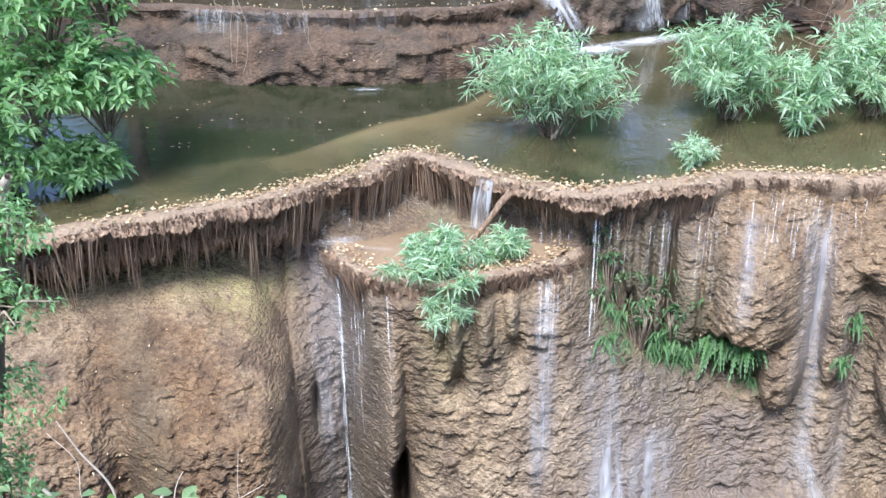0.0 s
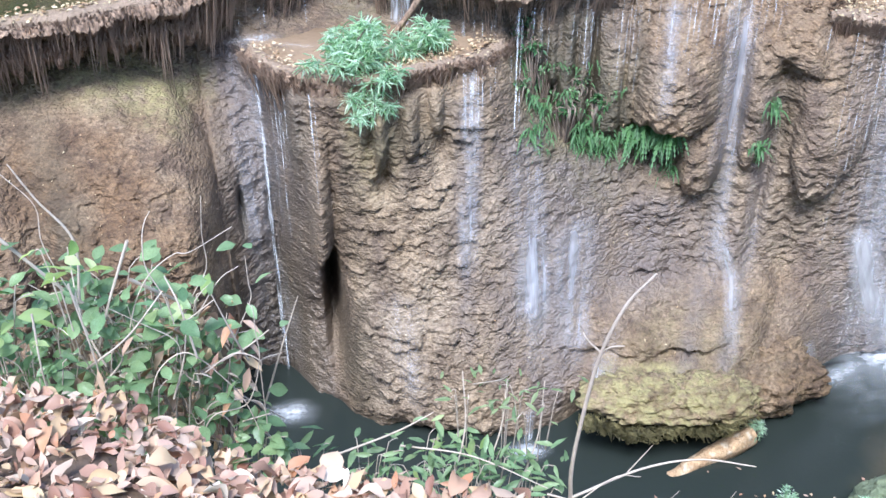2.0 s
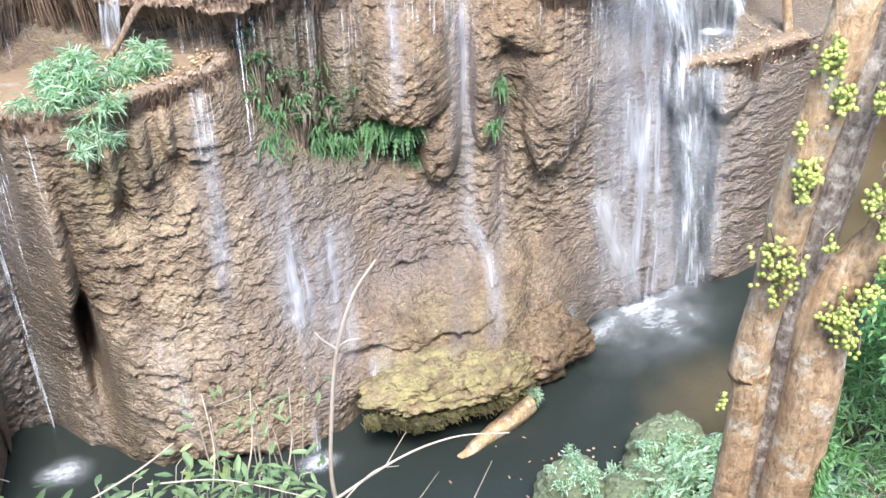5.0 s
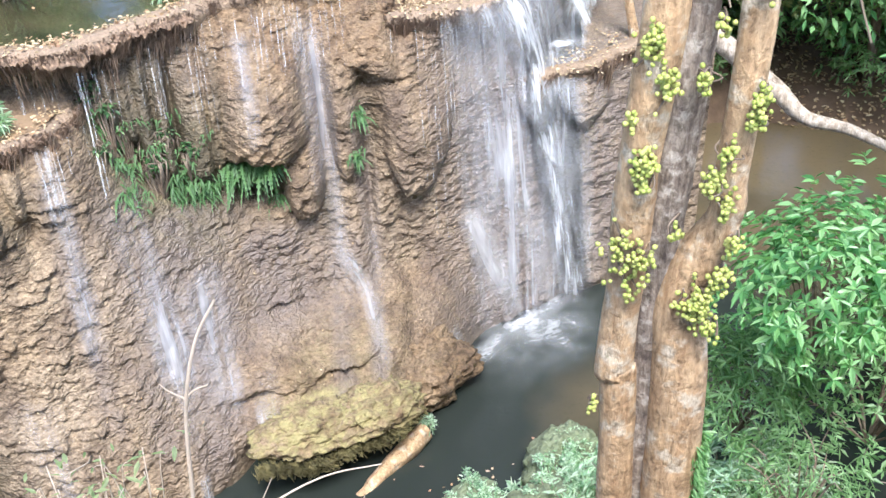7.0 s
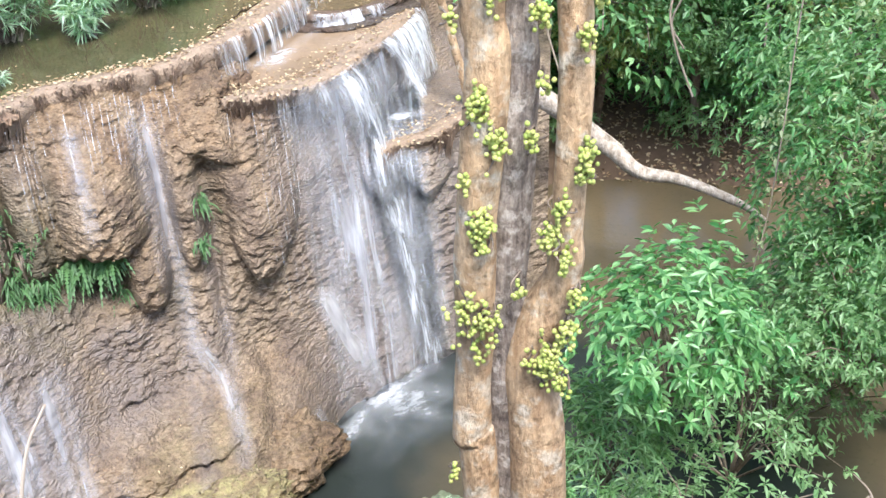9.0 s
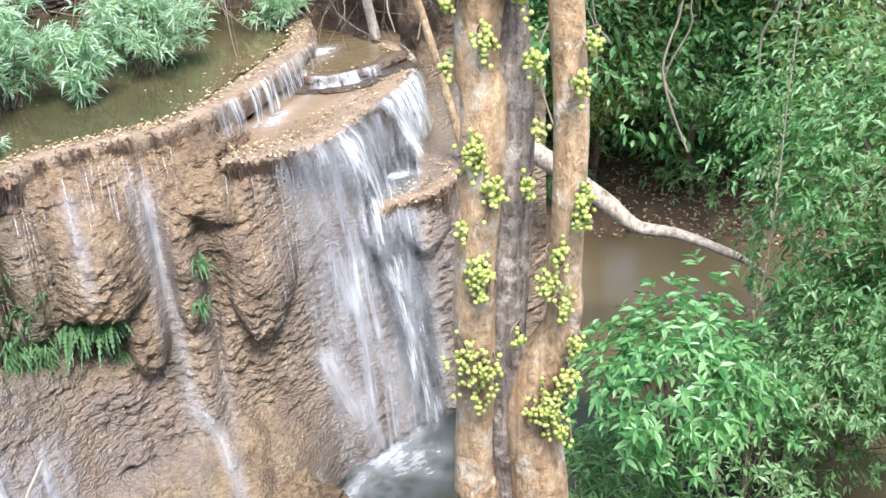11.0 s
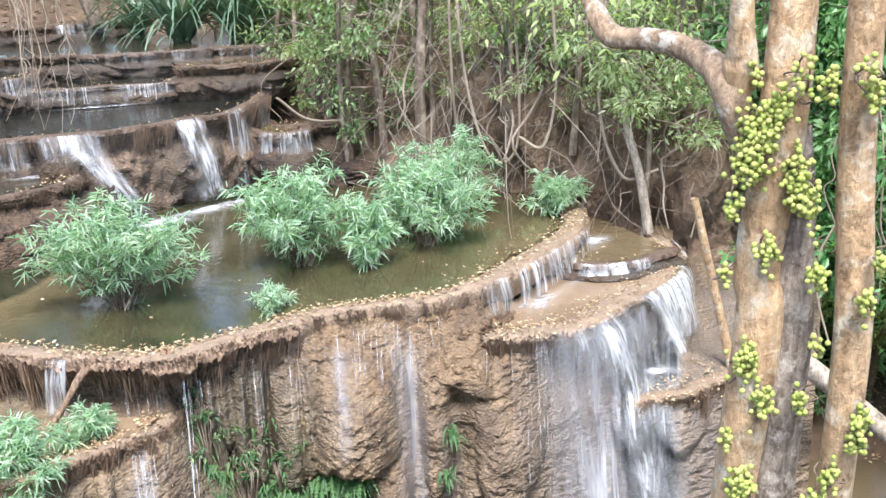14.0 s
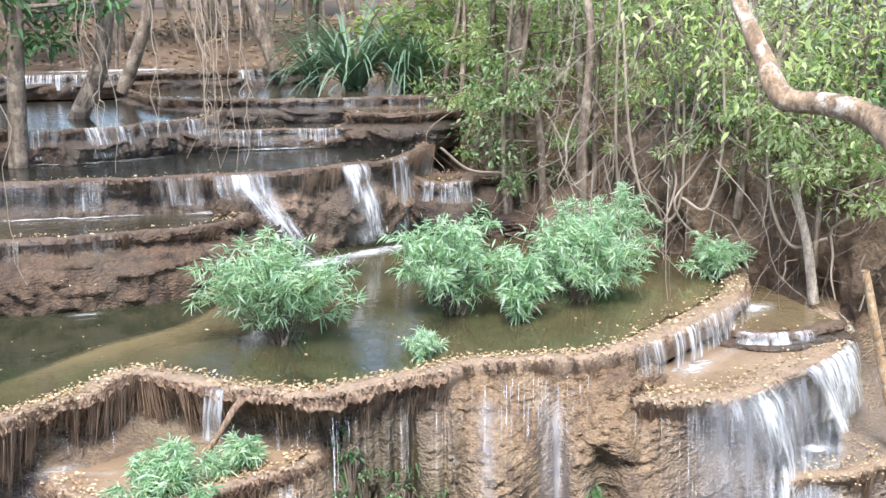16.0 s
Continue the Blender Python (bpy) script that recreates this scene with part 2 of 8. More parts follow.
M_SHRUB = leaf_material("shrub_leaf", [(0.06, 0.18, 0.06), (0.16, 0.36, 0.13), (0.38, 0.58, 0.28), (0.09, 0.25, 0.08), (0.26, 0.46, 0.18)], 0.4, 0.3)
M_RIVERLEAF = leaf_material("river_leaf", [(0.10, 0.20, 0.08), (0.22, 0.38, 0.165), (0.38, 0.53, 0.29), (0.15, 0.28, 0.105)], 0.45, 0.4)
M_PALM = leaf_material("palm_blade", [(0.04, 0.08, 0.055), (0.11, 0.17, 0.12), (0.20, 0.28, 0.20), (0.06, 0.11, 0.07)], 0.2, 0.4)
M_WEED = leaf_material("weed_leaf", [(0.045, 0.105, 0.05), (0.085, 0.18, 0.09), (0.17, 0.28, 0.14), (0.30, 0.38, 0.19), (0.065, 0.14, 0.065)], 0.3, 0.4, 14)
# haze put into the colour: washed-out greens
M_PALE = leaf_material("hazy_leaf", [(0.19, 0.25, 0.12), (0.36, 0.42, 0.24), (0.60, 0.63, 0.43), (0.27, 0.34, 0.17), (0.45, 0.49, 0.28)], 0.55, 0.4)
M_RIPE = leaf_material("ripe_fig", [(0.5, 0.10, 0.06), (0.55, 0.22, 0.08), (0.5, 0.4, 0.1)], 0.1, 0.4)
M_FERN = leaf_material("fern_leaf", [(0.035, 0.085, 0.03), (0.07, 0.15, 0.055), (0.14, 0.25, 0.10)], 0.25)
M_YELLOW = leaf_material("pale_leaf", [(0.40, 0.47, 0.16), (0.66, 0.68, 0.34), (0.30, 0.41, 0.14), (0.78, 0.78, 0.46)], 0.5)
M_LITTER = leaf_material("dead_leaf", [(0.24, 0.10, 0.065), (0.55, 0.33, 0.25), (0.72, 0.52, 0.42), (0.30, 0.14, 0.09), (0.82, 0.66, 0.55), (0.50, 0.22, 0.12), (0.66, 0.46, 0.28), (0.62, 0.40, 0.32), (0.40, 0.20, 0.14)], 0.12, 0.55, 0.9)
M_OLD = leaf_material("old_litter", [(0.10, 0.06, 0.04), (0.20, 0.125, 0.08), (0.30, 0.20, 0.13), (0.15, 0.085, 0.055)], 0.05, 0.8)
M_CAUGHT = leaf_material("caught_leaf", [(0.24, 0.13, 0.08), (0.46, 0.29, 0.17), (0.62, 0.46, 0.30), (0.33, 0.19, 0.11), (0.74, 0.60, 0.42), (0.40, 0.24, 0.13)], 0.1, 0.7)
M_FALL = water_material("falling_water", 0.38, 0.70, 30, 1.3, 1.2)
M_MIST = water_material("broken_water", 0.32, 0.68, 19, 2.6, 1.2)
M_VEIL = water_material("water_veil", 0.36, 0.80, 6, 0.6, 0.6, (0.74, 0.76, 0.80))
M_JET = water_material("jet_water", 0.25, 0.72, 14, 1.4, 1.0, soft=0.35)
M_FOAM = water_material("foam", 0.25, 0.75, 26, 26, 0.85, soft=0.45)

# ---- mesh helpers ----


def mesh_np(name, v, f, material=None, smooth=True, attrs=None, uv=None):
    """A mesh from arrays: v (n, 3), f (m, 3 or 4)."""
    me = bpy.data.meshes.new(name)
    v = np.asarray(v, dtype=np.float32)
    f = np.asarray(f, dtype=np.int32)
    k = f.shape[1]
    me.vertices.add(len(v))
    me.vertices.foreach_set("co", v.ravel())
    me.loops.add(f.size)
    me.loops.foreach_set("vertex_index", f.ravel())
    me.polygons.add(len(f))
    me.polygons.foreach_set("loop_start", np.arange(0, f.size, k, dtype=np.int32))
    me.polygons.foreach_set("use_smooth", np.full(len(f), smooth))
    me.update(calc_edges=True)
    for key, val in (attrs or {}).items():
        at = me.attributes.new(key, "FLOAT", "POINT")
        at.data.foreach_set("value", np.asarray(val, dtype=np.float32).ravel())
    if uv is not None:
        layer = me.uv_layers.new(name="UVMap")
        layer.data.foreach_set("uv", np.asarray(uv, dtype=np.float32)[f.ravel()].ravel())
    if material:
        me.materials.append(material)
    return me


def part(name, me, parent=None, label="", place=None):
    ob = new(name, me)
    if parent:
        ob.parent = parent
    if place is not None:
        ob.matrix_basis = place
    if label:
        ob["label"] = label
    return ob


def thing(name, label, category, group="", kind="", at=(0, 0, 0), data=None):
    ob = new(name, data)
    ob.location = at
    return tagged(ob, label, category, group, kind)


def join(pieces):
    """Several (v, f) with the same face size as one."""
    vs, fs, n = [], [], 0
    for v, f in pieces:
        vs.append(v)
        fs.append(np.asarray(f) + n)
        n += len(v)
    return np.concatenate(vs), np.concatenate(fs)


def hash01(i, j, k, seed):
    h = (i * 374761393 + j * 668265263 + k * 2147483647 + seed * 974634777) & 0xFFFFFFFF
    h = ((h ^ (h >> 13)) * 1274126177) & 0xFFFFFFFF
    return ((h ^ (h >> 16)) & 0xFFFF) / 65535.0


def vnoise(x, y, z=0.0, seed=0):
    """Value noise, -1 to 1, on arrays."""
    x, y, z = np.broadcast_arrays(np.asarray(x, float), np.asarray(y, float), np.asarray(z, float))
    xi, yi, zi = (np.floor(a).astype(np.int64) for a in (x, y, z))
    fx, fy, fz = ((lambda t: t * t * (3 - 2 * t))(a - b) for a, b in ((x, xi), (y, yi), (z, zi)))
    total = 0
    for dx in (0, 1):
        for dy in (0, 1):
            for dz in (0, 1):
                w = (fx if dx else 1 - fx) * (fy if dy else 1 - fy) * (fz if dz else 1 - fz)
                total = total + w * hash01(xi + dx, yi + dy, zi + dz, seed)
    return total * 2 - 1


def fbm(x, y, z=0.0, octaves=4, seed=0):
    total, amp, norm = 0, 1.0, 0
    for o in range(octaves):
        total = total + amp * vnoise(np.asarray(x) * 2 ** o, np.asarray(y) * 2 ** o, np.asarray(z) * 2 ** o, seed + o)
        norm += amp
        amp *= 0.5
    return total / norm


def pol(az, d, z):
    """A place from its bearing (degrees from +y towards +x), distance and height."""
    a = np.radians(az)
    return np.stack(np.broadcast_arrays(np.asarray(d * np.sin(a), float), np.asarray(d * np.cos(a), float), np.asarray(z, float)), -1)


def grid_faces(rows, cols):
    i = np.arange(rows * cols).reshape(rows, cols)
    return np.stack([i[:-1, :-1], i[:-1, 1:], i[1:, 1:], i[1:, :-1]], -1).reshape(-1, 4)


def tube(points, radii, sides=7, wobble=0.0, seed=0):
    """A tapered tube along a polyline, closed at both ends by its radius."""
    p = np.asarray(points, float)
    r = np.asarray(radii, float) * np.ones(len(p))
    t = np.gradient(p, axis=0)
    t /= np.linalg.norm(t, axis=1)[:, None] + 1e-9
    ref = np.where(np.abs(t[:, 2:3]) > 0.9, np.array([[1.0, 0, 0]]), np.array([[0, 0, 1.0]]))
    a = np.cross(t, ref)
    a /= np.linalg.norm(a, axis=1)[:, None] + 1e-9
    b = np.cross(t, a)
    for k in range(1, len(p)):
        a[k] = a[k - 1] - t[k] * np.dot(a[k - 1], t[k])
        a[k] /= np.linalg.norm(a[k]) + 1e-9
        b[k] = np.cross(t[k], a[k])
    ang = np.linspace(0, 2 * np.pi, sides, endpoint=False)
    rr = r[:, None] * np.ones((1, sides))
    if wobble:
        arc = np.concatenate([[0], np.cumsum(np.linalg.norm(np.diff(p, axis=0), axis=1))])
        rr = rr * (1 + wobble * fbm(np.cos(ang)[None] * 1.3 + seed, np.sin(ang)[None] * 1.3, arc[:, None] * 4, 3, seed))
    v = p[:, None] + rr[..., None] * (np.cos(ang)[None, :, None] * a[:, None] + np.sin(ang)[None, :, None] * b[:, None])
    n = len(p)
    i = np.arange(n * sides).reshape(n, sides)
    j = np.roll(i, -1, 1)
    f = np.stack([i[:-1], j[:-1], j[1:], i[1:]], -1).reshape(-1, 4)
    return v.reshape(-1, 3), f


def spline(points, n):
    """A smooth curve through points, in n places."""
    p = np.asarray(points, float)
    if len(p) == 2:
        return p[0] + (p[1] - p[0]) * np.linspace(0, 1, n)[:, None]
    q = np.concatenate([[2 * p[0] - p[1]], p, [2 * p[-1] - p[-2]]])
    u = np.linspace(0, len(p) - 1 - 1e-6, n)
    k = u.astype(int)
    t = (u - k)[:, None]
    a, b, c, d = q[k], q[k + 1], q[k + 2], q[k + 3]
    return 0.5 * (2 * b + (c - a) * t + (2 * a - 5 * b + 4 * c - d) * t ** 2 + (3 * b - a - 3 * c + d) * t ** 3)


def leaves(pos, direction, length, width, rng, fold=0.25, droop=0.2, hexed=True):
    """Leaf blades at pos along direction: pointed, folded on the midrib, drooping at the tip. Arrays of n."""
    n = len(pos)
    d = direction / (np.linalg.norm(direction, axis=1)[:, None] + 1e-9)
    up = np.array([0, 0, 1.0]) + 0.45 * rng.normal(size=(n, 3))
    s = np.cross(d, up)
    s /= np.linalg.norm(s, axis=1)[:, None] + 1e-9
    u = np.cross(s, d)
    L = np.asarray(length)[:, None] * np.ones((n, 1))
    Wd = np.asarray(width)[:, None] * np.ones((n, 1)) * 0.5
    dz = np.array([0, 0, -1.0])
    base = pos
    tip = pos + d * L + dz * droop * L
    if hexed:
        m1 = pos + d * L * 0.35 + dz * droop * L * 0.12
        m2 = pos + d * L * 0.72 + dz * droop * L * 0.5
        pts = [base, m1 + s * Wd + u * Wd * fold, m2 + s * Wd * 0.7 + u * Wd * fold, tip,
               m2 - s * Wd * 0.7 + u * Wd * fold, m1 - s * Wd + u * Wd * fold]
        v = np.stack(pts, 1)
        i = (np.arange(n) * 6)[:, None]
        f = np.concatenate([i + np.array([[0, 1, 2, 3]]), i + np.array([[0, 3, 4, 5]])])
        return v.reshape(-1, 3), f
    m = pos + d * L * 0.45 + dz * droop * L * 0.25
    v = np.stack([base, m + s * Wd + u * Wd * fold, tip, m - s * Wd + u * Wd * fold], 1)
    return v.reshape(-1, 3), (np.arange(n) * 4)[:, None] + np.array([[0, 1, 2, 3]])


def unit(rng, n):
    v = rng.normal(size=(n, 3))
    return v / np.linalg.norm(v, axis=1)[:, None]


strand = Mat("water_strand")
strand.set(Base_Color=(0.9, 0.93, 0.95), Roughness=0.2, Alpha=0.24)
M_STRAND = strand.m


def parts(name, pieces, material, parent, label=""):
    """Each piece a part of its own."""
    for v, f in pieces:
        part(name, mesh_np(name, v, f, material), parent, label)

# ---- the main cliff ----
# Upright sections of the travertine wall: bearing, then the distance at ten heights from foot to brim.
LEVELS = np.array([0, 0.8, 1.15, 1.6, 2.4, 3.0, 3.4, 3.5, 3.75, 4.1])
SECTIONS = {}


def section(bearing, *distances):
    SECTIONS[bearing] = distances


section(-34, 9.3, 9.2, 9.2, 9.2, 9.3, 9.8, 10.3, 10.4, 10.05, 9.8)
section(-22, 8.7, 8.6, 8.6, 8.6, 8.9, 9.8, 10.45, 10.4, 10.05, 9.7)
section(-18, 8.6, 8.45, 8.47, 8.5, 8.75, 9.7, 10.45, 10.4, 10.05, 9.72)
section(-15, 8.6, 8.4, 8.42, 8.45, 8.7, 9.7, 10.45, 10.4, 10.05, 9.8)
section(-12, 8.7, 8.5, 8.52, 8.55, 8.8, 9.7, 10.45, 10.4, 10.05, 9.9)
section(-10, 8.82, 8.78, 8.8, 8.86, 9.1, 9.8, 10.3, 10.25, 10.15, 10.05)
section(-8.6, 8.7, 9.02, 9.08, 9.15, 9.36, 9.8, 10.2, 10.3, 10.25, 10.2)
section(-7.2, 8.6, 9.1, 9.14, 9.2, 9.3, 9.4, 9.5, 10.1, 10.45, 10.3)
section(-6, 8.5, 9, 9, 9, 9.1, 9.15, 9.2, 10.3, 10.55, 10.4)
section(-4.5, 8.3, 8.8, 8.82, 8.85, 8.95, 9, 9, 10.6, 10.85, 10.75)
section(-3.2, 8, 8.25, 8.41, 8.6, 8.85, 8.9, 8.9, 10.7, 11, 10.9)
section(-1.5, 7.85, 8.1, 8.28, 8.5, 8.75, 8.85, 8.92, 10.7, 10.95, 10.7)
section(1.3, 7.7, 8, 8.18, 8.4, 8.75, 8.95, 9.15, 10.4, 10.6, 10.25)
section(4, 7.65, 8.05, 8.25, 8.5, 8.85, 9.15, 9.3, 10.2, 10.4, 10)
section(6.5, 7.6, 8.1, 8.32, 8.6, 9, 9.3, 9.45, 9.9, 10.05, 9.83)
section(8, 7.6, 8.15, 8.4, 8.7, 9.15, 9.5, 9.9, 10.05, 10.08, 9.92)
section(10.3, 7.7, 8.3, 8.57, 8.9, 9.4, 9.9, 10.15, 10.2, 10.22, 10.13)
section(13.4, 7.95, 8.5, 8.9, 9.2, 9.75, 10.15, 10.25, 10.3, 10.4, 10.4)
section(15, 7.9, 8.5, 9.2, 9.5, 9.8, 10, 10.15, 10.25, 10.45, 10.65)
section(17.5, 7.9, 8.5, 9.45, 9.65, 9.85, 10, 10.15, 10.25, 10.5, 10.75)
section(20, 7.95, 8.55, 9.6, 9.85, 10, 10.15, 10.3, 10.4, 10.6, 10.85)
section(22, 8.1, 8.65, 9.75, 9.95, 10.1, 10.2, 10.4, 10.5, 10.7, 10.95)
section(24, 8.2, 8.8, 9.85, 10, 10.15, 10.25, 10.4, 10.45, 10.8, 11.5)
section(26, 8.6, 9.3, 10.05, 10.2, 10.35, 10.4, 10.5, 10.55, 10.65, 10.8)
section(27.7, 9.3, 10.05, 10.2, 10.35, 10.5, 10.62, 10.7, 10.7, 10.75, 10.88)
section(30, 10.1, 10.4, 10.53, 10.7, 10.85, 10.98, 11.1, 11.1, 11.1, 11.15)
section(32, 10.3, 10.6, 10.72, 10.85, 11.05, 11.3, 11.6, 11.6, 11.7, 11.8)
section(34, 10.6, 10.9, 11.0, 11.12, 11.35, 11.55, 11.75, 11.75, 11.8, 11.85)
section(35.5, 10.9, 11.1, 11.2, 11.3, 11.5, 11.8, 12.2, 12.4, 12.6, 12.9)
section(38, 11.1, 11.3, 11.4, 11.5, 11.7, 12.0, 12.5, 12.7, 12.8, 13.0)
section(43, 12.6, 12.9, 13.0, 13.1, 13.3, 13.4, 13.5, 13.5, 13.6, 13.7)


def brim_height(az):
    """The height of the brim: the pool's, and past the step down to the side terrace a little lower."""
    t = np.clip((np.asarray(az, float) - 24.1) / 1.2, 0, 1)
    return 4.1 - 0.41 * t * t * (3 - 2 * t)


def blur(a, k, axis):
    w = np.exp(-0.5 * (np.arange(-3 * k, 3 * k + 1) / k) ** 2)
    w /= w.sum()
    pad = [(0, 0), (0, 0)]
    pad[axis] = (3 * k, 3 * k)
    return np.apply_along_axis(lambda r: np.convolve(r, w, "valid"), axis, np.pad(a, pad, mode="edge"))


AZ = np.arange(-34, 43.01, 0.092)
ZN = np.linspace(0, 1, 286)
keys = sorted(SECTIONS)
table = np.array([SECTIONS[k] for k in keys])
by_level = np.stack([np.interp(AZ, keys, table[:, j]) for j in range(len(LEVELS))])
DIST = np.stack([np.interp(ZN * 4.1, LEVELS, by_level[:, i]) for i in range(len(AZ))], 1)
DIST = blur(blur(DIST, 9, 1), 4, 0)
ZZ = ZN[:, None] * brim_height(AZ)[None]
ARC = (np.radians(AZ) * 9.5)[None] * np.ones_like(ZZ)


def swell(az, z, wide, high, out, square=2.0):
    """A bulge (out > 0) or hollow in the wall, wide in degrees, high in metres."""
    global DIST
    jag = 0.22 * fbm(ARC * 3, ZZ * 3, 0, 3, int(abs(az) * 10 + z * 7))
    r = (1 + jag) * (np.abs((AZ[None] - az) / wide) ** square + np.abs((ZZ - z) / high) ** square) ** (2 / square)
    DIST = DIST - out * np.exp(-r * 0.9)


def drape(az, wide, top, low, out, belly=0.35, tongue=0.35):
    """A hanging tongue of stone: swells from its top, ends below in a rounded, undercut tip."""
    global DIST
    u = (AZ[None] - az) / wide
    across = np.clip(1 - u ** 2, 0, 1) ** 0.8
    tip = low + tongue * u ** 4 + 0.07 * vnoise(ARC * 3, 1, 0, int(az * 10)) + 0.05 * vnoise(ARC * 6, 0, 0, int(az * 10))
    down = np.clip((top - ZZ) / max(0.1, belly * (top - low)), 0, 1)
    down = down * down * (3 - 2 * down)
    cut = np.clip((ZZ - tip) / 0.22, 0, 1)
    DIST = DIST - out * across * down * cut ** 0.6


def boss(az0, az1, top, low, out, point=0.0, power=2.6, rise=0.7, seed=0):
    """A swollen apron of stone between two bearings: grows out from its top, rolls under sharply at its foot."""
    global DIST
    u = (AZ[None] - (az0 + az1) / 2) / ((az1 - az0) / 2)
    u = u + 0.26 * fbm(ARC * 2.0, ZZ * 1.8, 0, 4, seed) * np.sign(u)
    foot = low + point * u ** 2 + 0.14 * fbm(ARC * 3, 1, 0, 4, seed + 1)
    across = np.clip(1 - np.abs(u) ** power, 0, 1) ** 0.55
    down = np.clip((top - ZZ) / rise, 0, 1)
    down = down * down * (3 - 2 * down)
    roll = np.clip(1 - (1 - np.clip((ZZ - foot) / 0.26, 0, 1)) ** 2, 0, 1) ** 0.5
    DIST = DIST - out * across * down * roll


def hollow_along(azs, zs, high, deep, drop=0.0):
    """A dark recess that follows a line over the wall."""
    global DIST
    mid = np.interp(AZ, azs, zs)[None] + 0.05 * fbm(ARC * 2.2, azs[0], 0, 3, 77)
    deep = deep * np.clip(0.75 + 1.3 * fbm(ARC * 2.6, azs[0] + 5, 0, 3, 78), 0, 1.5)
    ends = np.clip((AZ - azs[0]) / 0.8, 0, 1) * np.clip((azs[-1] - AZ) / 0.8, 0, 1)
    v = (ZZ - mid) / np.where(ZZ > mid, high, 0.09 + drop)
    DIST = DIST + deep * ends[None] * np.exp(-v ** 2)


# bosses and drapes of stone on the wall under the pool's brim
boss(14.2, 19.7, 4.05, 2.66, 0.36, 0.05, 3.4, 1.0, 61)
boss(12.1, 14.6, 4.0, 2.5, 0.27, 0.1, 2.2, 0.8, 62)
boss(17.5, 20.3, 2.75, 1.86, 0.24, 0.2, 3.0, 0.5, 63)
drape(11.4, 0.55, 3.95, 2.55, 0.22)
drape(10.5, 0.6, 4.0, 2.75, 0.24)
drape(9.6, 0.45, 3.95, 2.95, 0.2)
drape(8.8, 0.5, 3.95, 3.05, 0.2)
hollow_along([6.6, 7.6, 9.0, 11.2, 14.4, 17.6, 18.2], [3.52, 3.3, 2.95, 2.5, 2.38, 2.2, 2.0], 0.26, 0.30)
swell(16.0, 2.35, 1.4, 0.26, -0.24)
swell(13.9, 3.1, 0.16, 0.6, -0.14)
swell(12.0, 3.0, 0.16, 0.6, -0.18)
swell(11.0, 3.1, 0.14, 0.5, -0.18)
swell(20.5, 3.0, 0.5, 1.0, -0.16)
boss(20.8, 22.6, 4.0, 2.15, 0.16, 0.3, 2.4, 1.2, 64)
swell(23.2, 2.75, 0.7, 0.5, -0.17)
swell(22.9, 3.1, 0.9, 0.08, -0.10)
swell(22.9, 1.9, 0.3, 0.6, -0.14)
boss(23.9, 28.4, 3.6, 1.86, 0.30, 0.7, 2.8, 1.2, 65)
boss(22.2, 26.0, 4.0, 3.22, 0.15, 0.02, 3.0, 0.8, 66)
swell(30.5, 3.15, 3.6, 0.26, -0.22, 3)
boss(32.6, 34.6, 3.55, 2.95, 0.35, 0.1, 2.2, 0.25, 67)
boss(31.8, 34.6, 2.9, 2.2, 0.22, 0.3, 2.4, 0.2, 68)
boss(34.2, 37.4, 2.85, 2.1, 0.26, 0.3, 2.4, 0.2, 69)
swell(22.5, 0.9, 1.0, 0.9, 0.10)
# the wide shelf under the terrace's end
ledge_z = 2.76 + 0.05 * fbm(ARC * 1.5, 0, 0, 3, 84)
DIST = DIST + np.interp(AZ, [32.4, 33.8, 35.5, 38, 43], [0, 0.75, 1.0, 1.6, 1.6])[None] * np.clip((ZZ - ledge_z) / 0.07, 0, 1)
# the big dome beside the gully: a sharp shoulder towards the gully, a rounded top under the hollow
shoulder = np.interp(ZZ, [0, 1, 2, 2.6, 2.9, 3.15, 3.3, 3.45, 3.6], [-10.6, -10.6, -10.8, -11.1, -11.8, -12.9, -14.0, -16, -20]) + 0.35 * fbm(ZZ * 1.6, 4, 0, 3, 71)
crown = np.interp(AZ, [-34, -24, -20, -16, -12], [3.3, 3.45, 3.5, 3.4, 3.1])[None] + 0.06 * fbm(ARC * 1.2, 2, 0, 3, 72)
inside = np.clip(np.minimum((shoulder - AZ[None]) / 3.4, (crown - ZZ) / 0.55), 0, 1)
DIST = DIST - 0.62 * np.sqrt(1 - (1 - inside) ** 2) + 0.34 * np.clip((AZ[None] + 13) / 2, 0, 1) * np.clip((-6.2 - AZ[None]) / 1.6, 0, 1) * np.clip((3.5 - ZZ) / 0.5, 0, 1)
DIST = DIST + 0.12 * (AZ[None] < -11)
swell(-22.0, 1.8, 1.1, 1.1, -0.35)
swell(-20.5, 0.5, 2.4, 0.6, -0.35)
# the gully, its dark slits, the slot under the column and its foot
swell(-9.7, 1.95, 0.16, 0.2, -0.2)
swell(-7.6, 1.6, 0.35, 0.7, -0.12)
swell(-4.35, 1.08, 0.42, 0.46, -0.9, 3)
drape(-4.9, 0.8, 3.2, 1.5, 0.24, 0.5, 0.4)
drape(1.0, 0.6, 3.4, 2.72, 0.15)
drape(-0.9, 0.5, 3.4, 2.62, 0.20)
drape(-1.9, 0.4, 3.4, 2.85, 0.14)
drape(2.6, 0.55, 3.4, 2.88, 0.16)
swell(-5.2, 1.9, 0.7, 0.7, 0.14)
swell(-6.0, 2.9, 0.3, 0.5, 0.10)
swell(-0.6, 2.5, 0.5, 0.18, -0.2)
swell(2.9, 2.75, 0.6, 0.16, -0.14)
swell(4, 0.08, 5.0, 0.14, -0.35)
swell(3, 0.7, 4.0, 0.5, 0.10)
